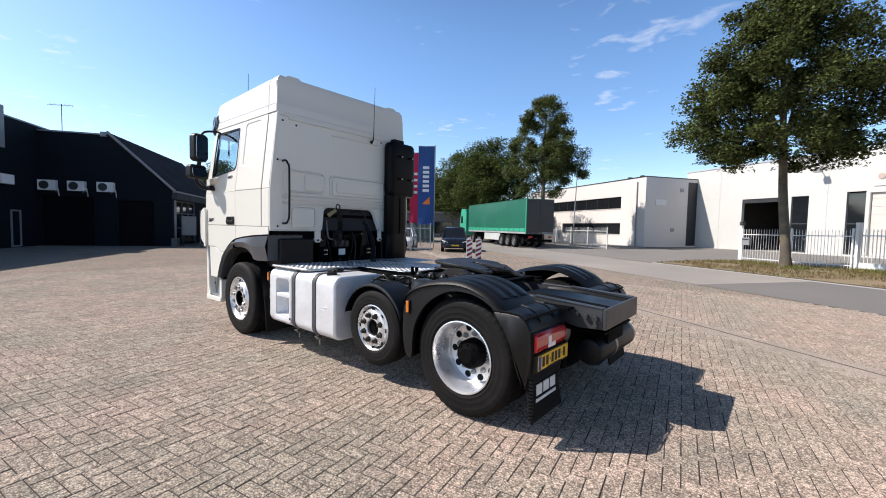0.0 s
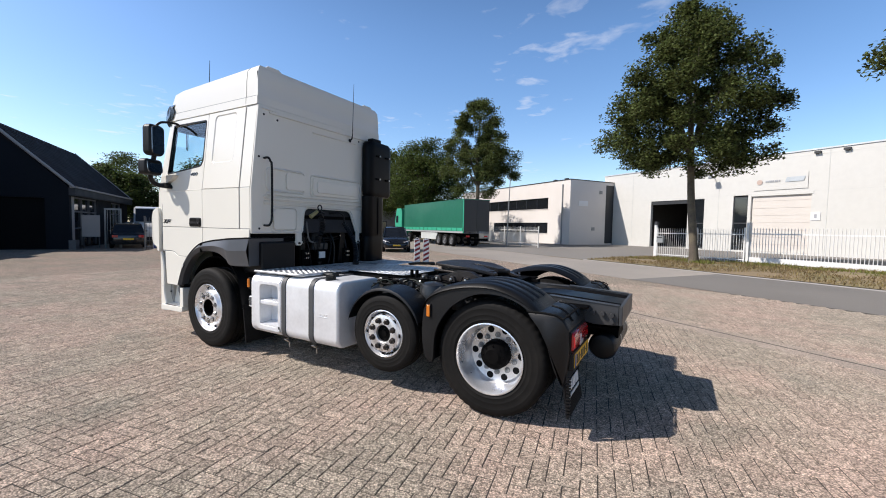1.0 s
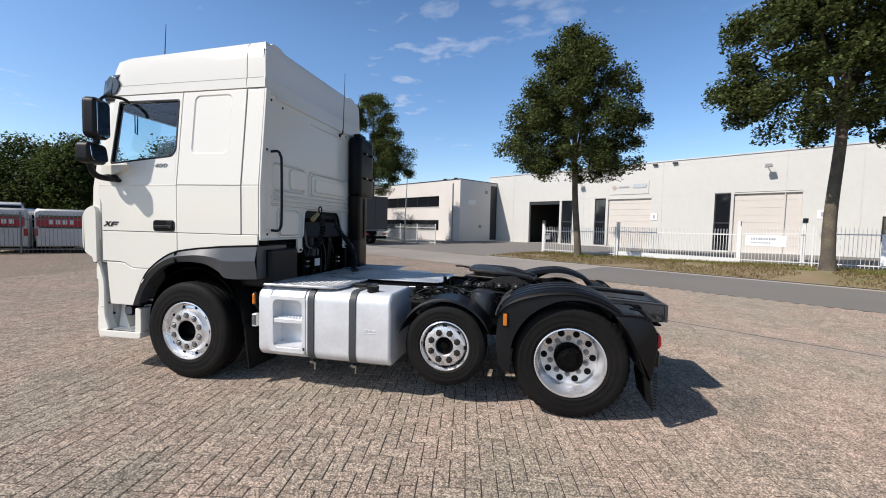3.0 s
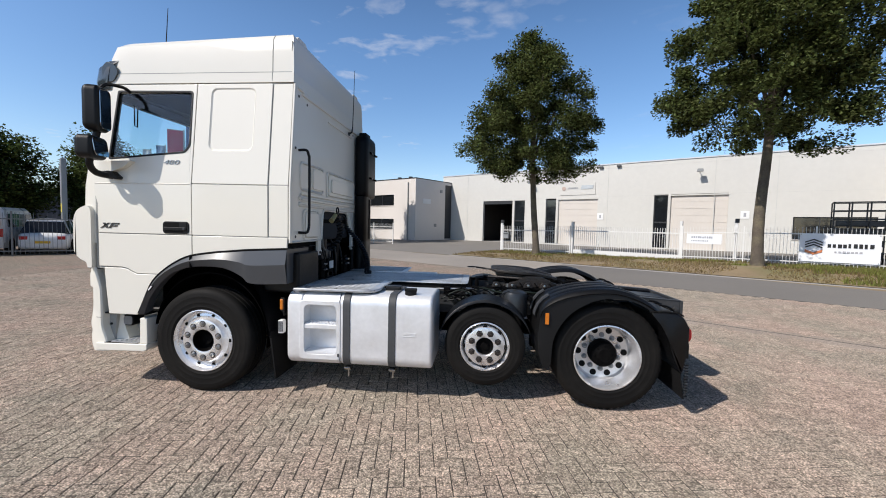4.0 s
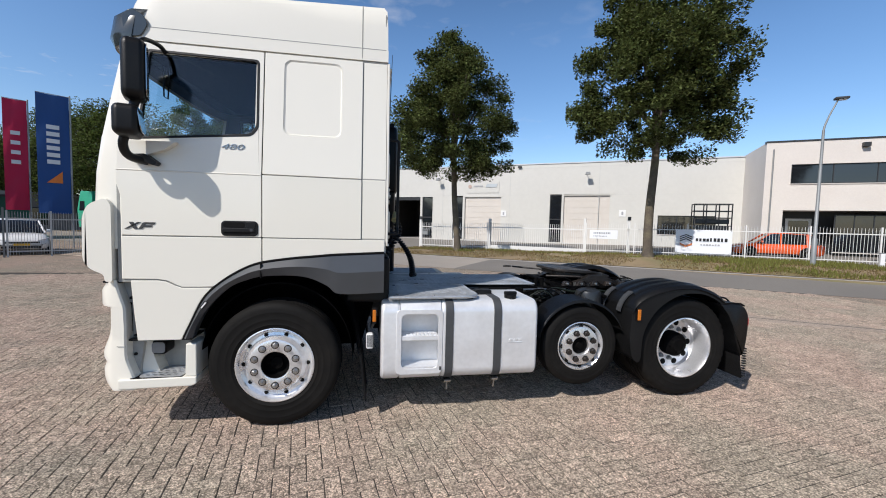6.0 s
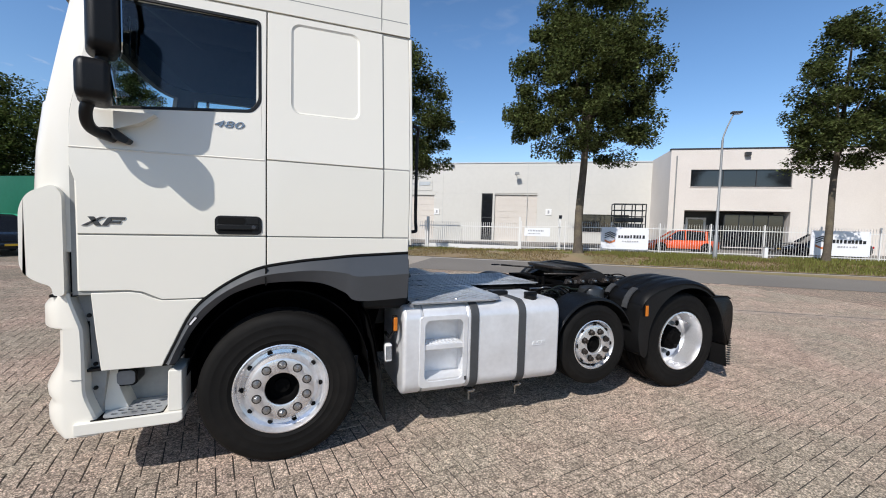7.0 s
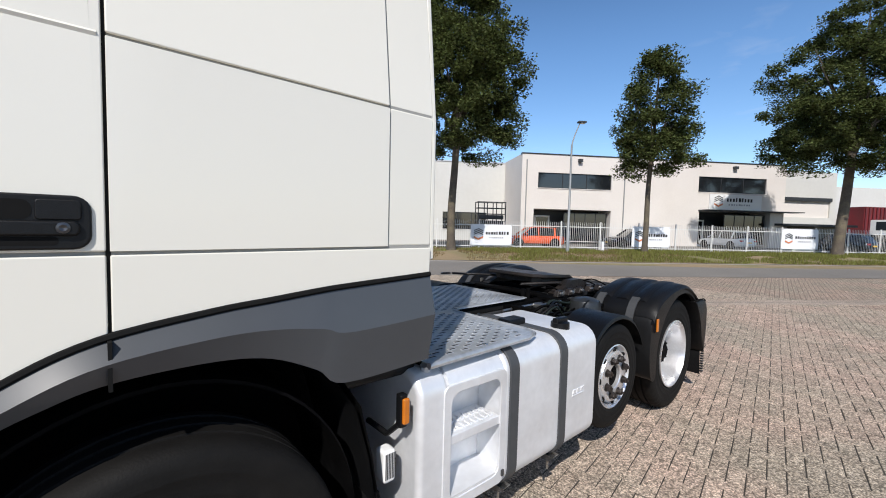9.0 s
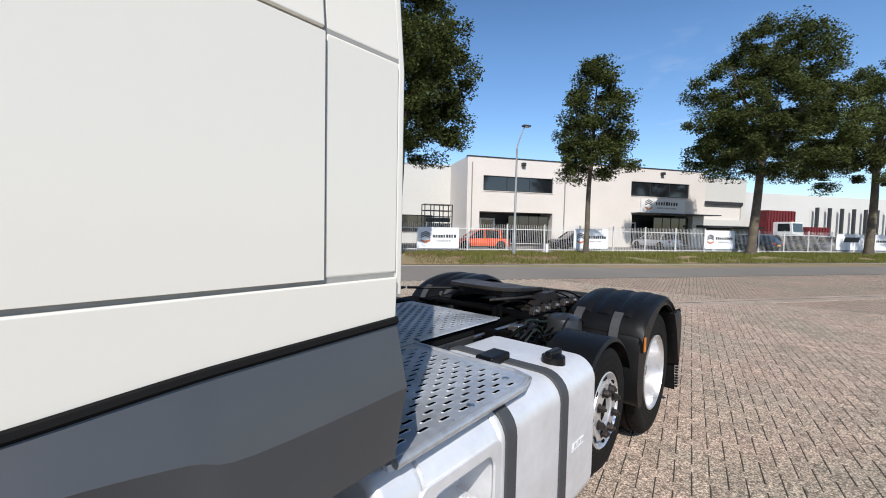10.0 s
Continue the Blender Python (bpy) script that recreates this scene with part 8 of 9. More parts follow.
# ---- vehicles ----


def section(x, z0, z1, hw, r=0.12, tuck=0.06):
    """A cross-section of a car body, rounded at the shoulders."""
    zm = (z0 + z1) / 2
    return [(x, -hw + tuck, z0), (x, hw - tuck, z0), (x, hw, zm - 0.05), (x, hw - 0.01, z1 - r), (x, hw - r, z1), (x, -hw + r, z1), (x, -hw + 0.01, z1 - r), (x, -hw, zm - 0.05)]


def road_wheel(parent, x, y, r, w, sg):
    o = sg * w / 2
    ri = part("wheel", lathe([(r * 0.66, -o), (r * 0.66, o * 0.96), (r * 0.60, o), (r * 0.55, o * 0.75), (r * 0.34, o * 0.62), (r * 0.30, o * 0.9), (r * 0.14, o * 0.95), (0.001, o * 0.95)], 20, c=(x, y, r)), mat("dull_wheel_grey", (0.16, 0.16, 0.165), 0.45, 0.4, var=0.2), parent, smooth=30)
    for k in range(6):
        a = math.pi / 3 * k
        # dark disc painted in for a shaded opening
        part("vent_hole", lathe([(0.001, o * 0.74), (r * 0.075, o * 0.74), (r * 0.075, o * 0.6)], 8, c=(x + r * 0.45 * math.cos(a), y, r + r * 0.45 * math.sin(a))), SEAM, ri)
    part("tyre", lathe([(r * 0.66, -w / 2), (r * 0.92, -w / 2 - 0.005), (r, -w / 2 + 0.04), (r, w / 2 - 0.04), (r * 0.92, w / 2 + 0.005), (r * 0.66, w / 2)], 24, c=(x, y, r), close=True), TYRE, ri, smooth=40)


def car(m, colour, label, L=4.3, W=1.78, H=1.48, back=0.25, group="parked cars"):
    """A parked passenger car, its front towards +x."""
    e = thing("car", m, label, "car", group)
    h, z0 = L / 2, 0.22
    belt = H * 0.60

    def ring(x, lo, top, hw, crown):
        half = [(0.0, lo), (hw - 0.10, lo), (hw - 0.02, lo + 0.10), (hw, (lo + top) * 0.5), (hw - 0.015, top - 0.16), (hw - 0.06, top - 0.06), (hw - 0.16, top - 0.01), (hw * 0.5, top + crown * 0.8), (0.0, top + crown)]
        return [(x, y, z) for y, z in half] + [(x, -y, z) for y, z in reversed(half[1:-1])]

    secs = [(-h, 0.36, belt * 0.80, W / 2 - 0.20, 0.0), (-h + 0.05, 0.28, belt * 0.92, W / 2 - 0.10, 0.01), (-h + 0.25, z0, belt, W / 2 - 0.02, 0.02), (-h + 0.7, z0, belt + 0.01, W / 2, 0.02), (0.1 * L, z0, belt, W / 2, 0.02), (0.22 * L, z0, belt * 0.98, W / 2, 0.03), (0.36 * L, z0, belt * 0.91, W / 2 - 0.02, 0.035), (h - 0.22, 0.24, belt * 0.82, W / 2 - 0.07, 0.03), (h - 0.07, 0.27, belt * 0.70, W / 2 - 0.16, 0.02), (h, 0.34, belt * 0.58, W / 2 - 0.28, 0.0)]
    part("body", loft([ring(*s) for s in secs]), colour, e, smooth=50)
    gx = [(-h + back, belt - 0.02, 0.10), (-h + back + 0.38, H - 0.07, 0.27), (-0.10 * L, H - 0.01, 0.27), (0.02 * L, H - 0.02, 0.26), (0.09 * L, H - 0.07, 0.24), (0.24 * L, belt, 0.10)]
    part("glasshouse", loft([[(x, -(W / 2 - 0.07), belt - 0.04), (x, W / 2 - 0.07, belt - 0.04), (x, W / 2 - i, z - 0.02), (x, W / 2 - i - 0.12, z), (x, -(W / 2 - i - 0.12), z), (x, -(W / 2 - i), z - 0.02)] for x, z, i in gx]), DARK_GLASS, e, smooth=30)
    part("roof_panel", loft([[(x, -(W / 2 - 0.26), z - 0.03), (x, W / 2 - 0.26, z - 0.03), (x, W / 2 - 0.34, z + 0.012), (x, 0.0, z + 0.025), (x, -(W / 2 - 0.34), z + 0.012)] for x, z in ((-h + back + 0.34, H - 0.08), (-0.10 * L, H), (0.02 * L, H - 0.01), (0.085 * L, H - 0.07))]), colour, e, smooth=40)
    for s in (-1, 1):
        for x in (-0.31 * L, 0.31 * L):
            # near-black disc on the body in place of the shaded arch opening
            part("wheel_arch", lathe([(0.36, s * (W / 2 - 0.12)), (0.36, s * (W / 2 + 0.004))], 20, c=(x, 0, 0.33)), SEAM, e)
            road_wheel(e, x, s * (W / 2 - 0.09), 0.32, 0.2, s)
        for x0, x1 in ((-h + back + 0.50, -h + back + 0.62), (-0.04 * L, -0.02 * L)):
            part("pillar", loft([[(x0 + dx, s * y, z), (x1 + dx, s * y, z), (x1 + dx, s * (y - 0.05), z), (x0 + dx, s * (y - 0.05), z)] for y, z, dx in ((W / 2 - 0.062, belt - 0.02, 0.0), (W / 2 - 0.245, H - 0.04, -0.03))]), colour, e)
        part("screen_pillar", tube([(0.245 * L, s * (W / 2 - 0.11), belt), (0.088 * L, s * (W / 2 - 0.255), H - 0.075)], 0.035, 6), colour, e)
        part("headlight", loft([[(x, s * y, z - dz), (x, s * y, z + dz), (x - 0.06, s * (y - 0.05), z + dz), (x - 0.06, s * (y - 0.05), z - dz)] for x, y, z, dz in ((h - 0.03, W / 2 - 0.42, belt * 0.64, 0.035), (h - 0.10, W / 2 - 0.20, belt * 0.68, 0.055), (h - 0.34, W / 2 - 0.055, belt * 0.76, 0.03))]), CLEAR_LENS, e, smooth=40)
        part("tail_light", box(-h - 0.01, -h + 0.16, min(s * (W / 2 - 0.40), s * (W / 2 - 0.12)), max(s * (W / 2 - 0.40), s * (W / 2 - 0.12)), belt * 0.70, belt * 0.86), RED_LENS, e, bevel=0.02)
        part("door_mirror", box(0.17 * L, 0.17 * L + 0.11, min(s * (W / 2 - 0.05), s * (W / 2 + 0.13)), max(s * (W / 2 - 0.05), s * (W / 2 + 0.13)), belt + 0.02, belt + 0.14), colour, e, bevel=0.03)
        part("sill", box(-0.22 * L, 0.22 * L, min(s * (W / 2 - 0.1), s * (W / 2 + 0.003)), max(s * (W / 2 - 0.1), s * (W / 2 + 0.003)), 0.21, 0.30), PLASTIC, e, bevel=0.02)
    part("grille", box(h - 0.08, h + 0.008, -W / 2 + 0.36, W / 2 - 0.36, belt * 0.53, belt * 0.62), PLASTIC, e, bevel=0.015)
    part("front_bumper", box(h - 0.12, h + 0.012, -W / 2 + 0.30, W / 2 - 0.30, 0.27, 0.38), PLASTIC, e, bevel=0.03)
    part("number_plate", box(-h - 0.02, -h - 0.003, -0.26, 0.26, 0.5, 0.61), YELLOW, e)
    part("number_plate", box(h + 0.004, h + 0.016, -0.24, 0.24, 0.385, 0.47), YELLOW, e)
    return e


def plain_bars_x(parent, x, y0, y1, z0, z1):
    for k in range(4):
        a = y0 + (y1 - y0) * k / 4
        part("mark_bar", box(x, x + 0.003, a, a + (y1 - y0) * 0.17, z0, z1), WHITE_PLASTIC, parent)


def van(m, colour, label, L=5.2, W=1.95, H=2.15, group="parked vans", mark=None):
    """A panel van or minibus, its front towards +x."""
    e = thing("van", m, label, "van", group)
    h = L / 2
    secs = [(-h, 0.35, H - 0.1, W / 2 - 0.06), (-h + 0.08, 0.3, H - 0.02, W / 2), (0.18 * L, 0.3, H, W / 2), (0.27 * L, 0.3, H - 0.12, W / 2), (0.37 * L, 0.3, H * 0.58, W / 2), (h - 0.1, 0.3, H * 0.47, W / 2 - 0.05), (h, 0.36, H * 0.40, W / 2 - 0.2)]
    part("body", loft([section(*s) for s in secs]), colour, e, smooth=35)
    part("windscreen", loft([[(0.285 * L, y, H - 0.2), (0.275 * L + 0.04, y, H - 0.18), (0.375 * L + 0.04, y, H * 0.6), (0.36 * L, y, H * 0.58)] for y in (-W / 2 + 0.12, W / 2 - 0.12)]), DARK_GLASS, e)
    part("rear_window", box(-h - 0.012, -h + 0.01, -W / 2 + 0.2, W / 2 - 0.2, H * 0.56, H * 0.85), DARK_GLASS, e)
    for s in (-1, 1):
        for a, b in ((0.08, 0.25), (-0.17, 0.06), (-0.42, -0.19)):
            part("side_window", prism(round_poly([(a * L, H * 0.58), (b * L + (0.12 if b > 0.2 else 0), H * 0.58), (b * L, H * 0.86), (a * L, H * 0.86)], 0.05), s * (W / 2 - 0.04), s * (W / 2 + 0.006)), DARK_GLASS, e)
        for x in (-0.3 * L, 0.33 * L):
            # the arch is a dark disc that stands for the shade inside it
            part("wheel_arch", lathe([(0.38, s * (W / 2 - 0.1)), (0.38, s * (W / 2 + 0.004))], 20, c=(x, 0, 0.34)), SEAM, e)
            road_wheel(e, x, s * (W / 2 - 0.1), 0.34, 0.22, s)
        part("headlight", box(h - 0.22, h - 0.04, min(s * (W / 2 - 0.42), s * (W / 2 - 0.1)), max(s * (W / 2 - 0.42), s * (W / 2 - 0.1)), H * 0.32, H * 0.42), CLEAR_LENS, e, bevel=0.03)
        part("tail_light", box(-h - 0.01, -h + 0.05, min(s * (W / 2 - 0.16), s * (W / 2 - 0.04)), max(s * (W / 2 - 0.16), s * (W / 2 - 0.04)), 0.8, 1.15), RED_LENS, e)
        part("door_mirror", box(0.26 * L, 0.26 * L + 0.12, min(s * W / 2, s * (W / 2 + 0.22)), max(s * W / 2, s * (W / 2 + 0.22)), H * 0.56, H * 0.68), PLASTIC, e, bevel=0.02)
    part("front_bumper", box(h - 0.06, h + 0.05, -W / 2 + 0.15, W / 2 - 0.15, 0.3, 0.55), PLASTIC, e, bevel=0.03)
    if mark:
        part("mark", box(-h - 0.03, -h - 0.013, -W / 2 + 0.12, W / 2 - 0.12, H * 0.6, H * 0.8), mark, e)
        plain_bars_x(e, -h - 0.034, -0.5, 0.5, H * 0.65, H * 0.75)
    return e


RED_PAINT = mat("deep_red_paint", (0.45, 0.02, 0.03), 0.4)
car(street(8.3, 24.2, 0.2, 180), mat("orange_paint", (0.72, 0.10, 0.02), 0.25, coat=0.5), "orange hatchback parked behind the white fence")
car(street(26.1, 26.5, 0.25, 92), mat("white_car_paint", (0.8, 0.8, 0.8), 0.25, coat=0.5), "white estate car parked by the entrance")
car(street(16.2, 24.0, 0.25, 175), mat("black_car_paint", (0.015, 0.016, 0.018), 0.2, coat=0.6), "dark car parked behind a banner")
car(street(34.8, 24.5, 0.25, 100), MATS["black_car_paint"], "black car parked behind the fence")
car(street(39.0, 24.5, 0.25, 60), mat("grey_car_paint", (0.12, 0.125, 0.13), 0.25, coat=0.5), "dark grey car with its nose to the fence", H=1.55)
car(street(43.5, 25.0, 0.25, 70), mat("silver_car_paint", (0.5, 0.51, 0.52), 0.3, 0.4, coat=0.5), "silver car parked behind the fence")
wb = thing("white_container", street(30.4, 24.2, 0.2), "pale green-white storage bin", "bin")
part("body", box(-1.0, 1.0, -0.5, 0.5, 0, 1.2), mat("pale_bin", (0.6, 0.66, 0.58), 0.5), wb, bevel=0.03)
part("lid", box(-1.03, 1.03, -0.53, 0.53, 1.2, 1.28), WHITE_PLASTIC, wb, bevel=0.02)

# rack with stacked crates behind the fence
RK = thing("steel_rack", street(5.15, 24.6, 0.2), "black welded steel rack stacked behind the fence", "rack")
for x in (-1.0, -0.34, 0.33, 1.0):
    for y in (-0.5, 0.5):
        part("upright", box(x - 0.03, x + 0.03, y - 0.03, y + 0.03, 0, 3.2), DARK_FRAME, RK)
for z in (0.6, 1.2, 1.8, 2.3, 2.72, 3.15):
    for y in (-0.5, 0.5):
        part("crossbar", box(-1.03, 1.03, y - 0.025, y + 0.025, z, z + 0.05), DARK_FRAME, RK)
    for x in (-1.0, 1.0):
        part("crossbar", box(x - 0.025, x + 0.025, -0.47, 0.47, z, z + 0.05), DARK_FRAME, RK)
for k, z in enumerate((0.3, 0.95, 1.55, 1.95)):
    part("load", box(-0.9, 0.9, -0.4, 0.4, z, z + 0.3), FRAME_GREY, RK, bevel=0.05)
for s in (10.7,):
    bo = thing("bollard", street(s, 18.7, height(s, 18.7)), "short white roadside bollard on the grass", "bollard", "bollards")
    part("post", box(-0.08, 0.08, -0.08, 0.08, -0.1, 0.62), WHITE_PLASTIC, bo, bevel=0.02)
    part("cap", box(-0.085, 0.085, -0.085, 0.085, 0.62, 0.66), LAMP_GREY, bo)

# red skip bodies and an old white lorry further along
SK = thing("red_container", street(63.7, 42.5, 0.2), "dark red steel container with ribbed sides", "container")
OXIDE = mat("oxide_red_steel", (0.17, 0.016, 0.02), 0.55, var=0.2, grain=6, big=0.8, tint=(0.10, 0.03, 0.025), tint_amt=0.5)
part("body", box(-4.2, 1.2, -1.2, 1.2, 0.2, 5.2), OXIDE, SK)
for i in range(10):
    part("rib", box(-4.1 + i * 0.58, -3.92 + i * 0.58, -1.3, -1.2, 0.2, 5.15), mat("dark_red_rib", (0.10, 0.010, 0.013), 0.5), SK)
SK2 = thing("red_container", street(70.2, 42.5, 0.2), "low dark red steel skip", "container")
part("body", box(-2.4, 2.4, -1.2, 1.2, 0.2, 2.9), OXIDE, SK2)
for i in range(8):
    part("rib", box(-2.3 + i * 0.6, -2.12 + i * 0.6, -1.3, -1.2, 0.2, 2.85), MATS["dark_red_rib"], SK2)
LO = thing("old_lorry", street(50.2, 32.0, 0.2, -80), "old white lorry cab with a beacon", "lorry")
part("cab", prism(round_poly([(-1.0, 0.9), (0.95, 0.9), (1.0, 1.9), (0.85, 3.1), (-1.0, 3.1)], 0.1), -1.2, 1.2), mat("lorry_white", (0.75, 0.75, 0.74), 0.4), LO, bevel=0.05)
part("windscreen", prism([(0.93, 1.95), (1.02, 1.95), (0.9, 2.95), (0.8, 2.95)], -1.05, 1.05), DARK_GLASS, LO)
for s in (-1, 1):
    part("side_window", prism(round_poly([(-0.5, 2.0), (0.75, 2.0), (0.65, 2.9), (-0.5, 2.9)], 0.05), s * 1.15, s * 1.21), DARK_GLASS, LO)
    road_wheel(LO, 0.0, s * 1.0, 0.5, 0.3, s)
    road_wheel(LO, -3.5, s * 1.0, 0.5, 0.3, s)
part("chassis", box(-5.0, -1.0, -0.45, 0.45, 0.7, 1.0), CHASSIS, LO)
part("beacon", lathe([(0.1, 3.1), (0.1, 3.25), (0.02, 3.3)], 12, axis="z", c=(0.2, 0.4, 0)), AMBER, LO)
part("bumper", box(0.95, 1.1, -1.2, 1.2, 0.6, 0.95), PLASTIC, LO)

# ---- articulated green lorry on the street ----
GT = thing("green_lorry", street(-25.6, 13.4, 0), "green curtain-sided articulated lorry on the street", "lorry")
GREEN = mat("green_curtain", (0.010, 0.122, 0.07), 0.45, var=0.12, grain=4, big=0.6, coat=0.1)
GREEN2 = mat("pale_green_band", (0.035, 0.35, 0.21), 0.45)
DOORS = mat("dark_rear_doors", (0.05, 0.05, 0.048), 0.6, var=0.2)
part("curtain", box(-13.6, -0.12, 0.02, 2.52, 1.45, 3.95), GREEN, GT)
part("curtain_band", box(-13.58, -0.14, 0.012, 2.528, 1.35, 1.62), GREEN2, GT)
part("roof_cap", box(-13.62, -0.02, 0.0, 2.54, 3.95, 4.02), GREEN, GT)
part("rear_door", box(-0.118, -0.02, 0.04, 1.26, 1.2, 3.94), DOORS, GT)
part("rear_door", box(-0.118, -0.02, 1.28, 2.5, 1.2, 3.94), DOORS, GT)
part("rear_post", box(-0.119, 0.0, 0.0, 0.04, 1.2, 3.96), GREEN2, GT)
part("deck", box(-13.6, -0.02, 0.04, 2.5, 1.18, 1.34), mat("lorry_deck", (0.35, 0.36, 0.36), 0.5), GT)
part("rear_bar", box(-0.3, 0.0, 0.1, 2.4, 0.55, 0.75), CHASSIS, GT)
for y in (0.25, 2.0):
    part("tail_light", box(0.001, 0.03, y, y + 0.35, 0.85, 1.0), RED_LENS, GT)
part("side_guard", box(-9.0, -5.2, 0.1, 0.16, 0.5, 1.15), mat("pale_side_guard", (0.5, 0.52, 0.5), 0.5), GT)
part("beam", box(-13.4, -0.4, 0.8, 1.7, 0.85, 1.17), CHASSIS, GT)
for i in range(14):
    part("curtain_strap", box(-13.2 + i, -13.14 + i, 0.004, 0.011, 1.36, 1.6), CHASSIS, GT)
for x in (-2.2, -3.5, -4.8, -12.2):
    for y, s in ((0.2, -1), (2.35, 1)):
        road_wheel(GT, x, y, 0.52, 0.36, s)
part("cab", prism(round_poly([(-16.6, 0.7), (-14.5, 0.7), (-14.5, 3.7), (-16.2, 3.75), (-16.75, 2.2)], 0.15), 0.03, 2.5), GREEN2, GT, bevel=0.05)
part("cab_window", prism(round_poly([(-16.4, 2.1), (-15.6, 2.1), (-15.6, 2.9), (-16.25, 2.9)], 0.06), 0.015, 0.04), DARK_GLASS, GT)
part("tractor_frame", box(-15.0, -11.5, 0.85, 1.65, 0.7, 1.0), CHASSIS, GT)
for y, s in ((0.2, -1), (2.35, 1)):
    road_wheel(GT, -15.7, y, 0.52, 0.34, s)

# ---- warning boards ----
for i, (x, y) in enumerate(((-8.42, 10.36), (-8.12, 10.62))):
    wb = thing("warning_board", pose(x, y, 0, 0, 0, 40), "red and white striped warning board on a black foot", "warning board", "warning boards")
    part("foot", box(-0.38, 0.38, -0.2, 0.2, 0.0, 0.1), PLASTIC, wb, bevel=0.03)
    bd = part("board", box(-0.125, 0.125, -0.03, 0.03, 0.1, 1.1), WHITE_PLASTIC, wb, bevel=0.008)
    for k in range(5):
        z = 0.14 + k * 0.2
        part("stripe", prism([(-0.12, z), (0.12, z + 0.12), (0.12, z + 0.22 if k < 4 else min(1.09, z + 0.22)), (-0.12, z + 0.10)], -0.0345, -0.0305), mat("faded_red_foil", (0.22, 0.02, 0.03), 0.5, var=0.2), bd)
    part("handle", tube([(-0.05, 0, 1.1), (-0.05, 0, 1.15), (0.05, 0, 1.15), (0.05, 0, 1.1)], 0.012, 6), WHITE_PLASTIC, wb)

# ---- west side: fence, flags, sign, parked vans ----
WA, WB = Vector((-27.0, 5.9)), Vector((-15.3, 15.5))
w_len, w_ang = (WB - WA).length, math.degrees(math.atan2(WB.y - WA.y, WB.x - WA.x))
WEST = pose(WA.x, WA.y, 0, 0, 0, w_ang)
fence_run("bar_fence", 2.3, w_len - 2.6, 0.0, lambda s: 0.0, "grey galvanised bar fence along the yard edge", 2.75, FENCE_DARK, 0.14, 1.85, "west fence", WEST)
fence_run("bar_fence", w_len - 2.5, w_len, 0.0, lambda s: 0.0, "close-set pale bar fence at the yard entrance", 1.25, mat("pale_galvanised", (0.5, 0.5, 0.49), 0.5, 0.3), 0.075, 1.75, "west fence", WEST)
SG = thing("dealer_sign", WEST @ pose(3.3, -0.12, 0), "blue and white company sign panel on the fence", "sign")
part("panel", box(-0.5, 0.5, -0.04, 0.04, 0.1, 1.8), WHITE_PLASTIC, SG)
part("blue_field", box(-0.48, 0.48, -0.047, -0.041, 0.62, 1.4), mat("sign_blue", (0.015, 0.03, 0.14), 0.4), SG)
part("blue_field", box(-0.48, 0.48, -0.047, -0.041, 0.12, 0.32), MATS["sign_blue"], SG)
for k in range(3):
    part("mark", prism([(-0.44 + 0.3 * k, 1.5), (-0.17 + 0.3 * k, 1.5), (-0.15 + 0.3 * k, 1.68), (-0.42 + 0.3 * k, 1.68)], -0.048, -0.041), INK, SG)
plain_bars(SG, -0.32, 0.36, 1.24, 1.35, -0.048, WHITE_PLASTIC, 5, seed=31)
for k in range(3):
    plain_bars(SG, -0.42, -0.12, 1.1 - 0.14 * k, 1.14 - 0.14 * k, -0.048, WHITE_PLASTIC, 3, seed=32 + k)
    part("mark", box(0.36, 0.42, -0.048, -0.0475, 1.09 - 0.14 * k, 1.15 - 0.14 * k), WHITE_PLASTIC, SG)


def flag(m, colour, w, h, z0, label, accent):
    e = thing("banner_flag", m, label, "flag", "banner flags")
    part("pole", tube([(0, 0, 0), (0, 0, z0 + h + 0.1)], 0.035, 8), LAMP_GREY, e, smooth=60)
    part("top_arm", tube([(0, 0, z0 + h + 0.02), (-w, 0, z0 + h + 0.02)], 0.015, 6), LAMP_GREY, e)
    bm = bmesh.new()
    g = [[bm.verts.new((-0.04 - (w - 0.04) * i / 8, 0.03 * math.sin(i * 0.9 + j * 0.7), z0 + h * j / 14)) for j in range(15)] for i in range(9)]
    for i in range(8):
        for j in range(14):
            bm.faces.new((g[i][j], g[i + 1][j], g[i + 1][j + 1], g[i][j + 1]))
    cl = part("cloth", bm, colour, e, smooth=60)
    rnd = random.Random(int(h * 10) + len(label))
    n = 6 if accent else 4
    for k in range(n):
        z = z0 + h * (0.42 + 0.35 * k / n)
        part("mark", box(-w * 0.72, -w * 0.34, -0.05, -0.042, z, z + h * 0.035), WHITE_PLASTIC, cl)
    if accent:
        part("mark", prism([(-w * 0.75, z0 + h * 0.26), (-w * 0.28, z0 + h * 0.26), (-w * 0.28, z0 + h * 0.36)], -0.05, -0.042), mat("flag_orange", (0.8, 0.2, 0.02), 0.5), cl)
    return e


FBLUE = mat("blue_flag_cloth", (0.015, 0.07, 0.24), 0.7, var=0.1)
FRED = mat("red_flag_cloth", (0.52, 0.01, 0.06), 0.7, var=0.1)
flag(pose(-18.34, 19.26, 0, 0, 0, 41), FBLUE, 1.25, 5.85, 1.75, "tall blue banner flag on a pole", True)
flag(pose(-21.6, 21.25, 0, 0, 0, 41), FRED, 0.95, 5.85, 1.9, "tall dark red banner flag on a pole", False)
flag(pose(-26.1, 23.6, 0, 0, 0, 30), mat("white_flag_cloth", (0.75, 0.74, 0.74), 0.7), 0.5, 3.0, 3.9, "limp white flag on a tall pole", False)
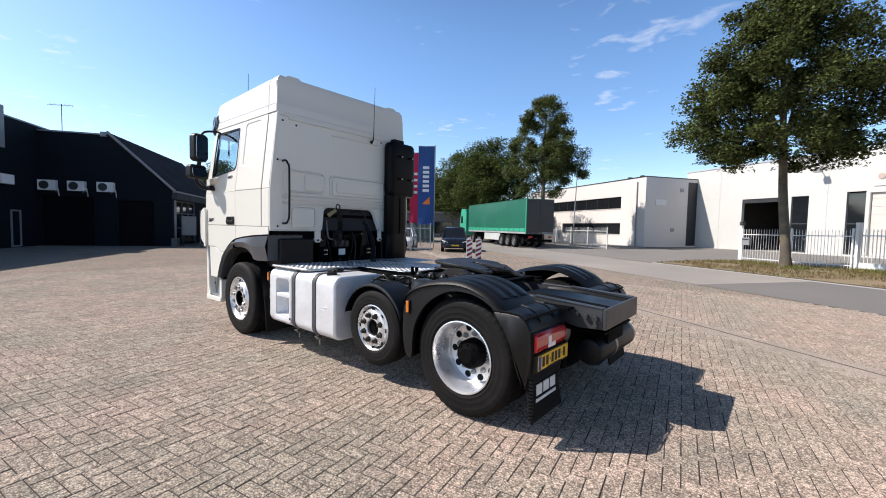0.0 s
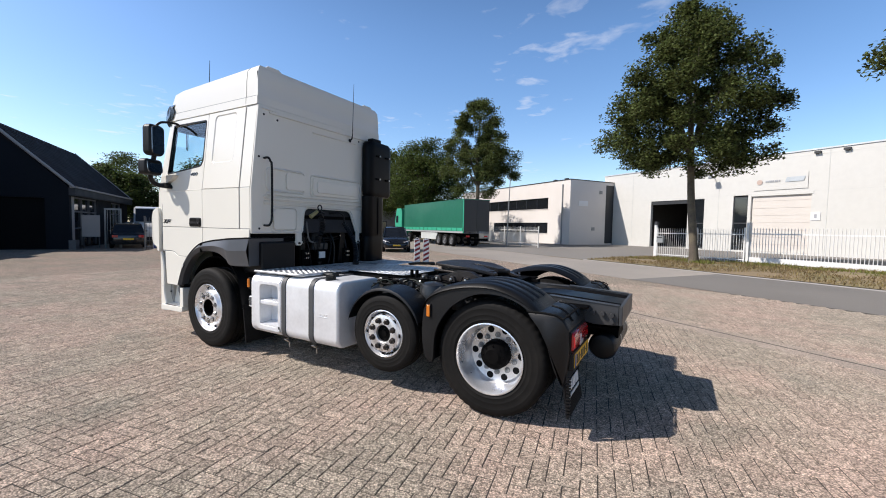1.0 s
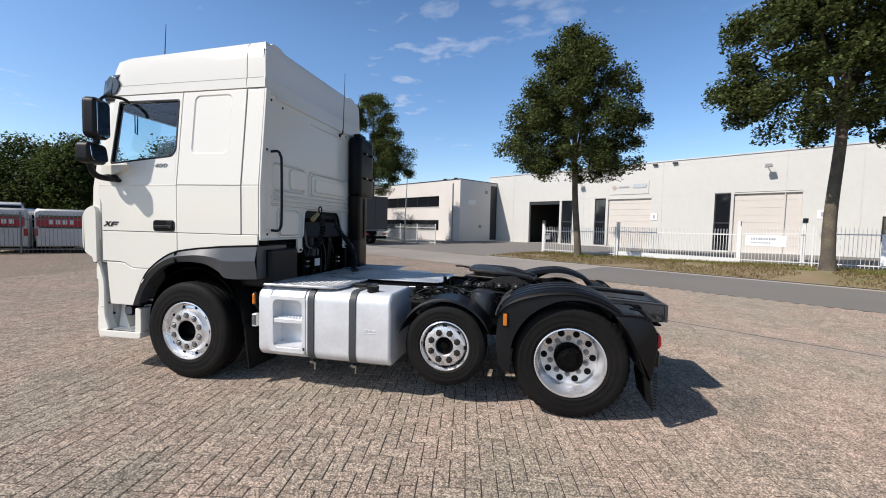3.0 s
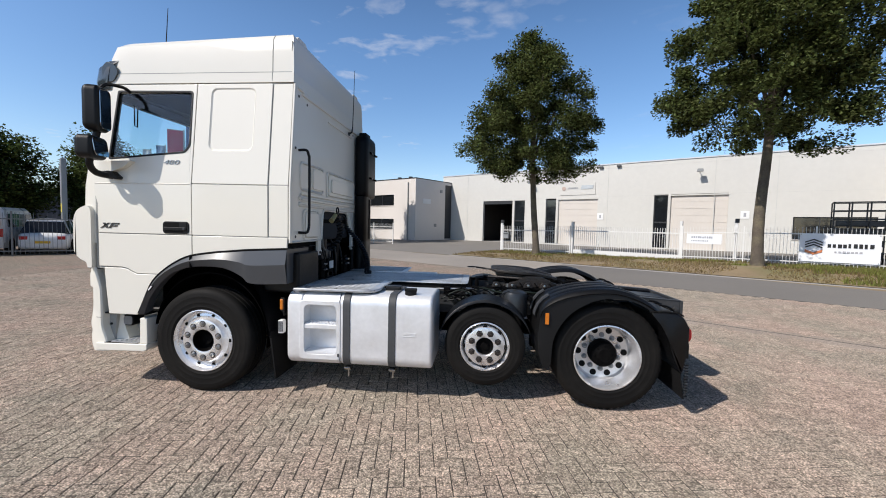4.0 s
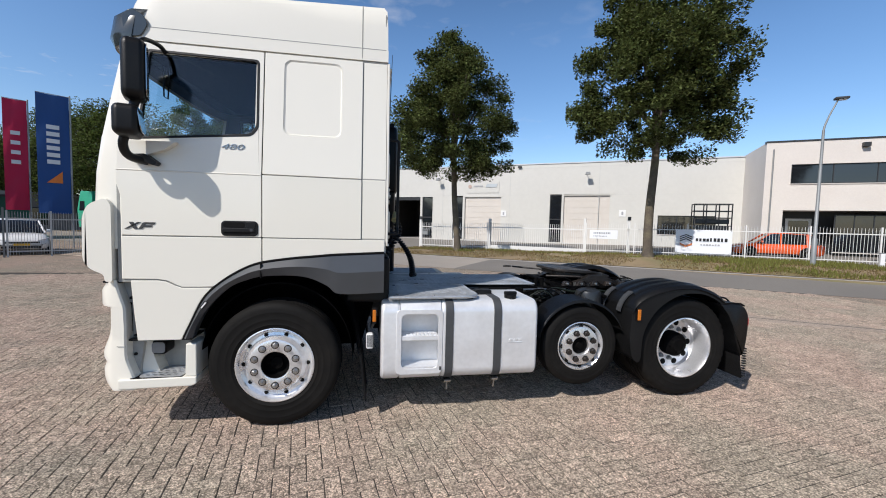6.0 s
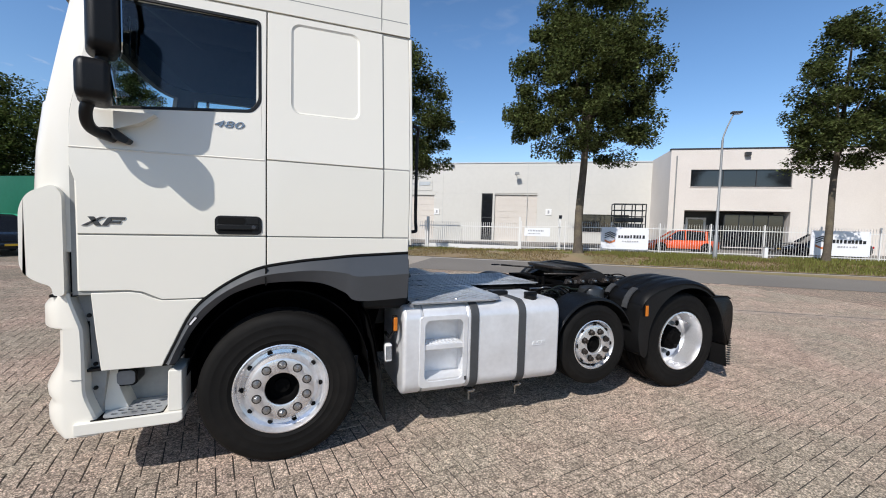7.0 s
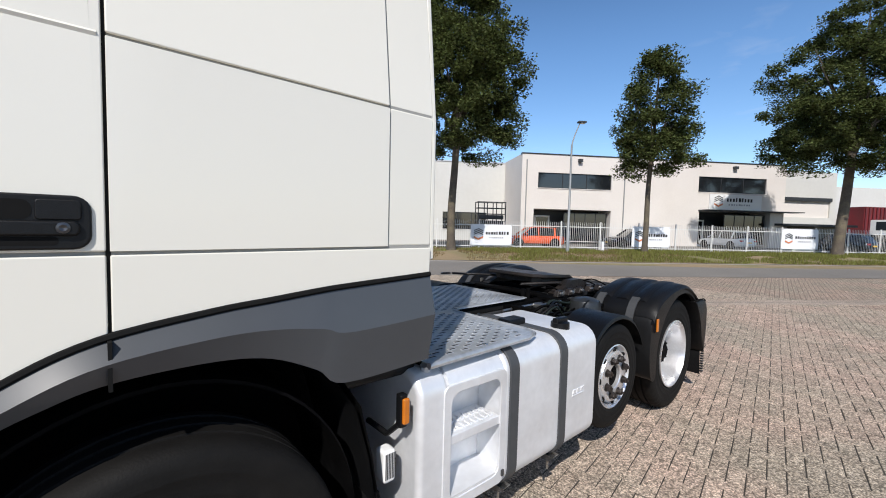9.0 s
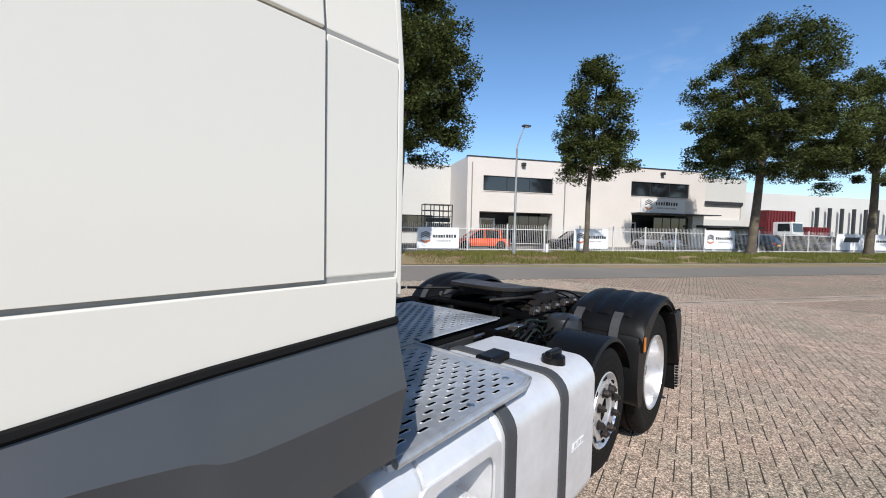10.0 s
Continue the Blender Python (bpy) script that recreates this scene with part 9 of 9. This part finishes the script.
flag(pose(-25.4, 24.2, 0, 0, 0, 30), mat("pale_blue_flag_cloth", (0.2, 0.3, 0.45), 0.7), 0.6, 3.0, 4.3, "limp pale blue flag on a tall pole", False)
car(pose(-15.4, 18.1, 0, 0, 0, -50), mat("anthracite_paint", (0.010, 0.012, 0.016), 0.25, coat=0.5), "dark grey car waiting at the yard entrance", H=1.6)
car(pose(-29.3, 8.2, 0, 0, 0, 158), MATS["black_car_paint"], "black hatchback parked beside the workshop", H=1.55)
# white paint toned down, with the trees' shade taken into its colour
WV = mat("van_white", (0.6, 0.6, 0.59), 0.3, coat=0.4)
van(pose(-25.76, 10.75, 0, 0, 0, 129), WV, "white rental van with a red band behind the grey fence", H=2.1, mark=RED_PAINT)
van(pose(-24.13, 12.1, 0, 0, 0, 129), WV, "white rental van with a red band behind the grey fence", H=2.1, mark=RED_PAINT)
van(pose(-34.0, 11.6, 0, 0, 0, -25), WV, "white van parked beyond the black hatchback", H=2.75)
van(pose(-30.2, 12.2, 0, 0, 0, -30), WV, "white van parked behind the sign panel", H=2.5)
car(pose(-22.4, 13.3, 0, 0, 0, 129), MATS["white_car_paint"], "white hatchback parked behind the grey fence", H=1.6)
car(pose(-22.9, 18.6, 0, 0, 0, 129), MATS["black_car_paint"], "black car in the second row", H=1.6)
car(pose(-20.72, 14.7, 0, 0, 0, 129), MATS["white_car_paint"], "white car parked behind the grey fence", H=1.6)
car(pose(-18.7, 16.4, 0, 0, 0, -51), MATS["white_car_paint"], "white hatchback in the second row")
PY = thing("sign_pylon", pose(-25.4, 16.5, 0, 0, 0, -35), "slim white sign pylon with a yellow foot mark", "pylon")
part("mast", box(-0.25, 0.25, -0.12, 0.12, 0, 5.1), LAMP_GREY, PY, bevel=0.02)
part("mark", box(-0.18, 0.18, -0.128, -0.121, 2.0, 2.5), mat("pylon_yellow", (0.7, 0.6, 0.1), 0.5), PY)
plain_bars(PY, -0.18, 0.18, 2.9, 4.7, -0.128, MATS["faded_grey"], 2, seed=41)
LB = thing("low_depot", pose(-43, 38, 0, 0, 0, 40), "long low grey depot beyond the parked cars", "building")
part("wall", box(-22, 24, 0, 12, 0, 3.6), mat("grey_cladding", (0.16, 0.165, 0.175), 0.6), LB)
part("roof_edge", box(-22.2, 24.2, -0.2, 12.2, 3.6, 3.9), LAMP_GREY, LB)
for i in range(8):
    w = part("window", box(-20 + i * 5.2, -17 + i * 5.2, -0.06, -0.01, 0.6, 2.4), DARK_FRAME, LB)
    part("pane", box(-19.9 + i * 5.2, -17.1 + i * 5.2, -0.075, -0.061, 0.7, 2.3), DARK_GLASS, w)
GS = thing("green_shed", pose(-30.2, 30.6, 0, 0, 0, 40), "small dark green shed", "shed")
part("wall", box(-1.4, 1.4, -1.2, 1.2, 0, 2.9), mat("shed_green", (0.015, 0.1, 0.06), 0.6), GS)
part("roof", box(-1.5, 1.5, -1.3, 1.3, 2.9, 3.05), DARK_FRAME, GS)

# ---- block paving, laid as herringbone near the walk ----
P_LEN, P_ROT = 0.105, radians(9.5)
PAVE_M = Matrix.Rotation(P_ROT, 4, "Z")


def paver_rows():
    """Places of the blocks: cell, and whether the block lies along u or v."""
    out = []
    inv = PAVE_M.inverted()
    for i in range(-150, 100):
        for j in range(-105, 100):
            c = (i - j) % 4
            if c == 0:
                u, v, along = (i + 1) * P_LEN, (j + 0.5) * P_LEN, True
            elif c == 3:
                u, v, along = (i + 0.5) * P_LEN, (j + 1) * P_LEN, False
            else:
                continue
            p = PAVE_M @ Vector((u, v, 0))
            d = p.x * 0.5548 + p.y * 0.8320
            if not (-14.5 < p.x < 9.0 and -8.8 < p.y < 9.0) or d > PAVE_D - 0.1 or 3.86 < d < 4.28:
                continue
            out.append((u, v, along, p))
    return out


def block_verts(hu, hv, dz, tilt_u, tilt_v):
    rows = []
    for inset, z in ((0.0, -0.025), (0.0, -0.003), (0.0022, 0.0)):
        for a, b in ((-1, -1), (1, -1), (1, 1), (-1, 1)):
            x, y = a * (hu - inset), b * (hv - inset)
            rows.append((x, y, z + dz + (x * tilt_u + y * tilt_v if z > -0.02 else 0)))
    return rows


BLOCK_F = [(0, 1, 5, 4), (1, 2, 6, 5), (2, 3, 7, 6), (3, 0, 4, 7), (4, 5, 9, 8), (5, 6, 10, 9), (6, 7, 11, 10), (7, 4, 8, 11), (8, 9, 10, 11)]


def lay_pavers():
    rnd = random.Random(77)
    verts, faces, singles = [], [], []
    ju = 0.0036
    for u, v, along, p in paver_rows():
        hu, hv = (P_LEN - ju, P_LEN / 2 - ju) if along else (P_LEN / 2 - ju, P_LEN - ju)
        if -3.0 < p.x < 0.45 and -3.35 < p.y < -1.6 and len(singles) < 300:
            singles.append((u, v, along))
            continue
        k = len(verts)
        ou, ov = rnd.uniform(-0.0012, 0.0012), rnd.uniform(-0.0012, 0.0012)
        for x, y, z in block_verts(hu, hv, rnd.uniform(-0.002, 0.001), rnd.uniform(-0.012, 0.012), rnd.uniform(-0.012, 0.012)):
            q = PAVE_M @ Vector((u + ou + x, v + ov + y, z))
            verts.append(tuple(q))
        faces += [tuple(i + k for i in f) for f in BLOCK_F]
    bed = sheet_bed()
    me = bpy.data.meshes.new("paver_field")
    me.from_pydata(verts, [], faces)
    me.materials.append(PAVER)
    ob = new("paver_field", me)
    ob.parent = bed
    tagged(ob, kind="stuff")
    shared = {}
    for along in (True, False):
        hu, hv = (P_LEN - ju, P_LEN / 2 - ju) if along else (P_LEN / 2 - ju, P_LEN - ju)
        me = bpy.data.meshes.new("paver")
        me.from_pydata(block_verts(hu, hv, 0, 0, 0), [], BLOCK_F)
        me.materials.append(PAVER_ONE)
        shared[along] = me
    for u, v, along in singles:
        o = new("paver", shared[along])
        o.parent = bed
        o.matrix_basis = PAVE_M @ pose(u, v, rnd.uniform(-0.002, 0.001), rnd.uniform(-0.6, 0.6), rnd.uniform(-0.6, 0.6), 0)


def sheet_bed():
    bm = bmesh.new()
    c = []
    for x, y in ((-14.4, -8.7), (8.9, -8.7), (8.9, 4.76), (2.55, 8.95), (-14.4, 8.95)):
        c.append(bm.verts.new((x, y, -0.0048)))
    bm.faces.new(c)
    ob = part("pavement", bm, GROUT)
    return tagged(ob, "weathered pinkish-grey concrete blocks laid in herringbone", "pavement", kind="structure")


lay_pavers()
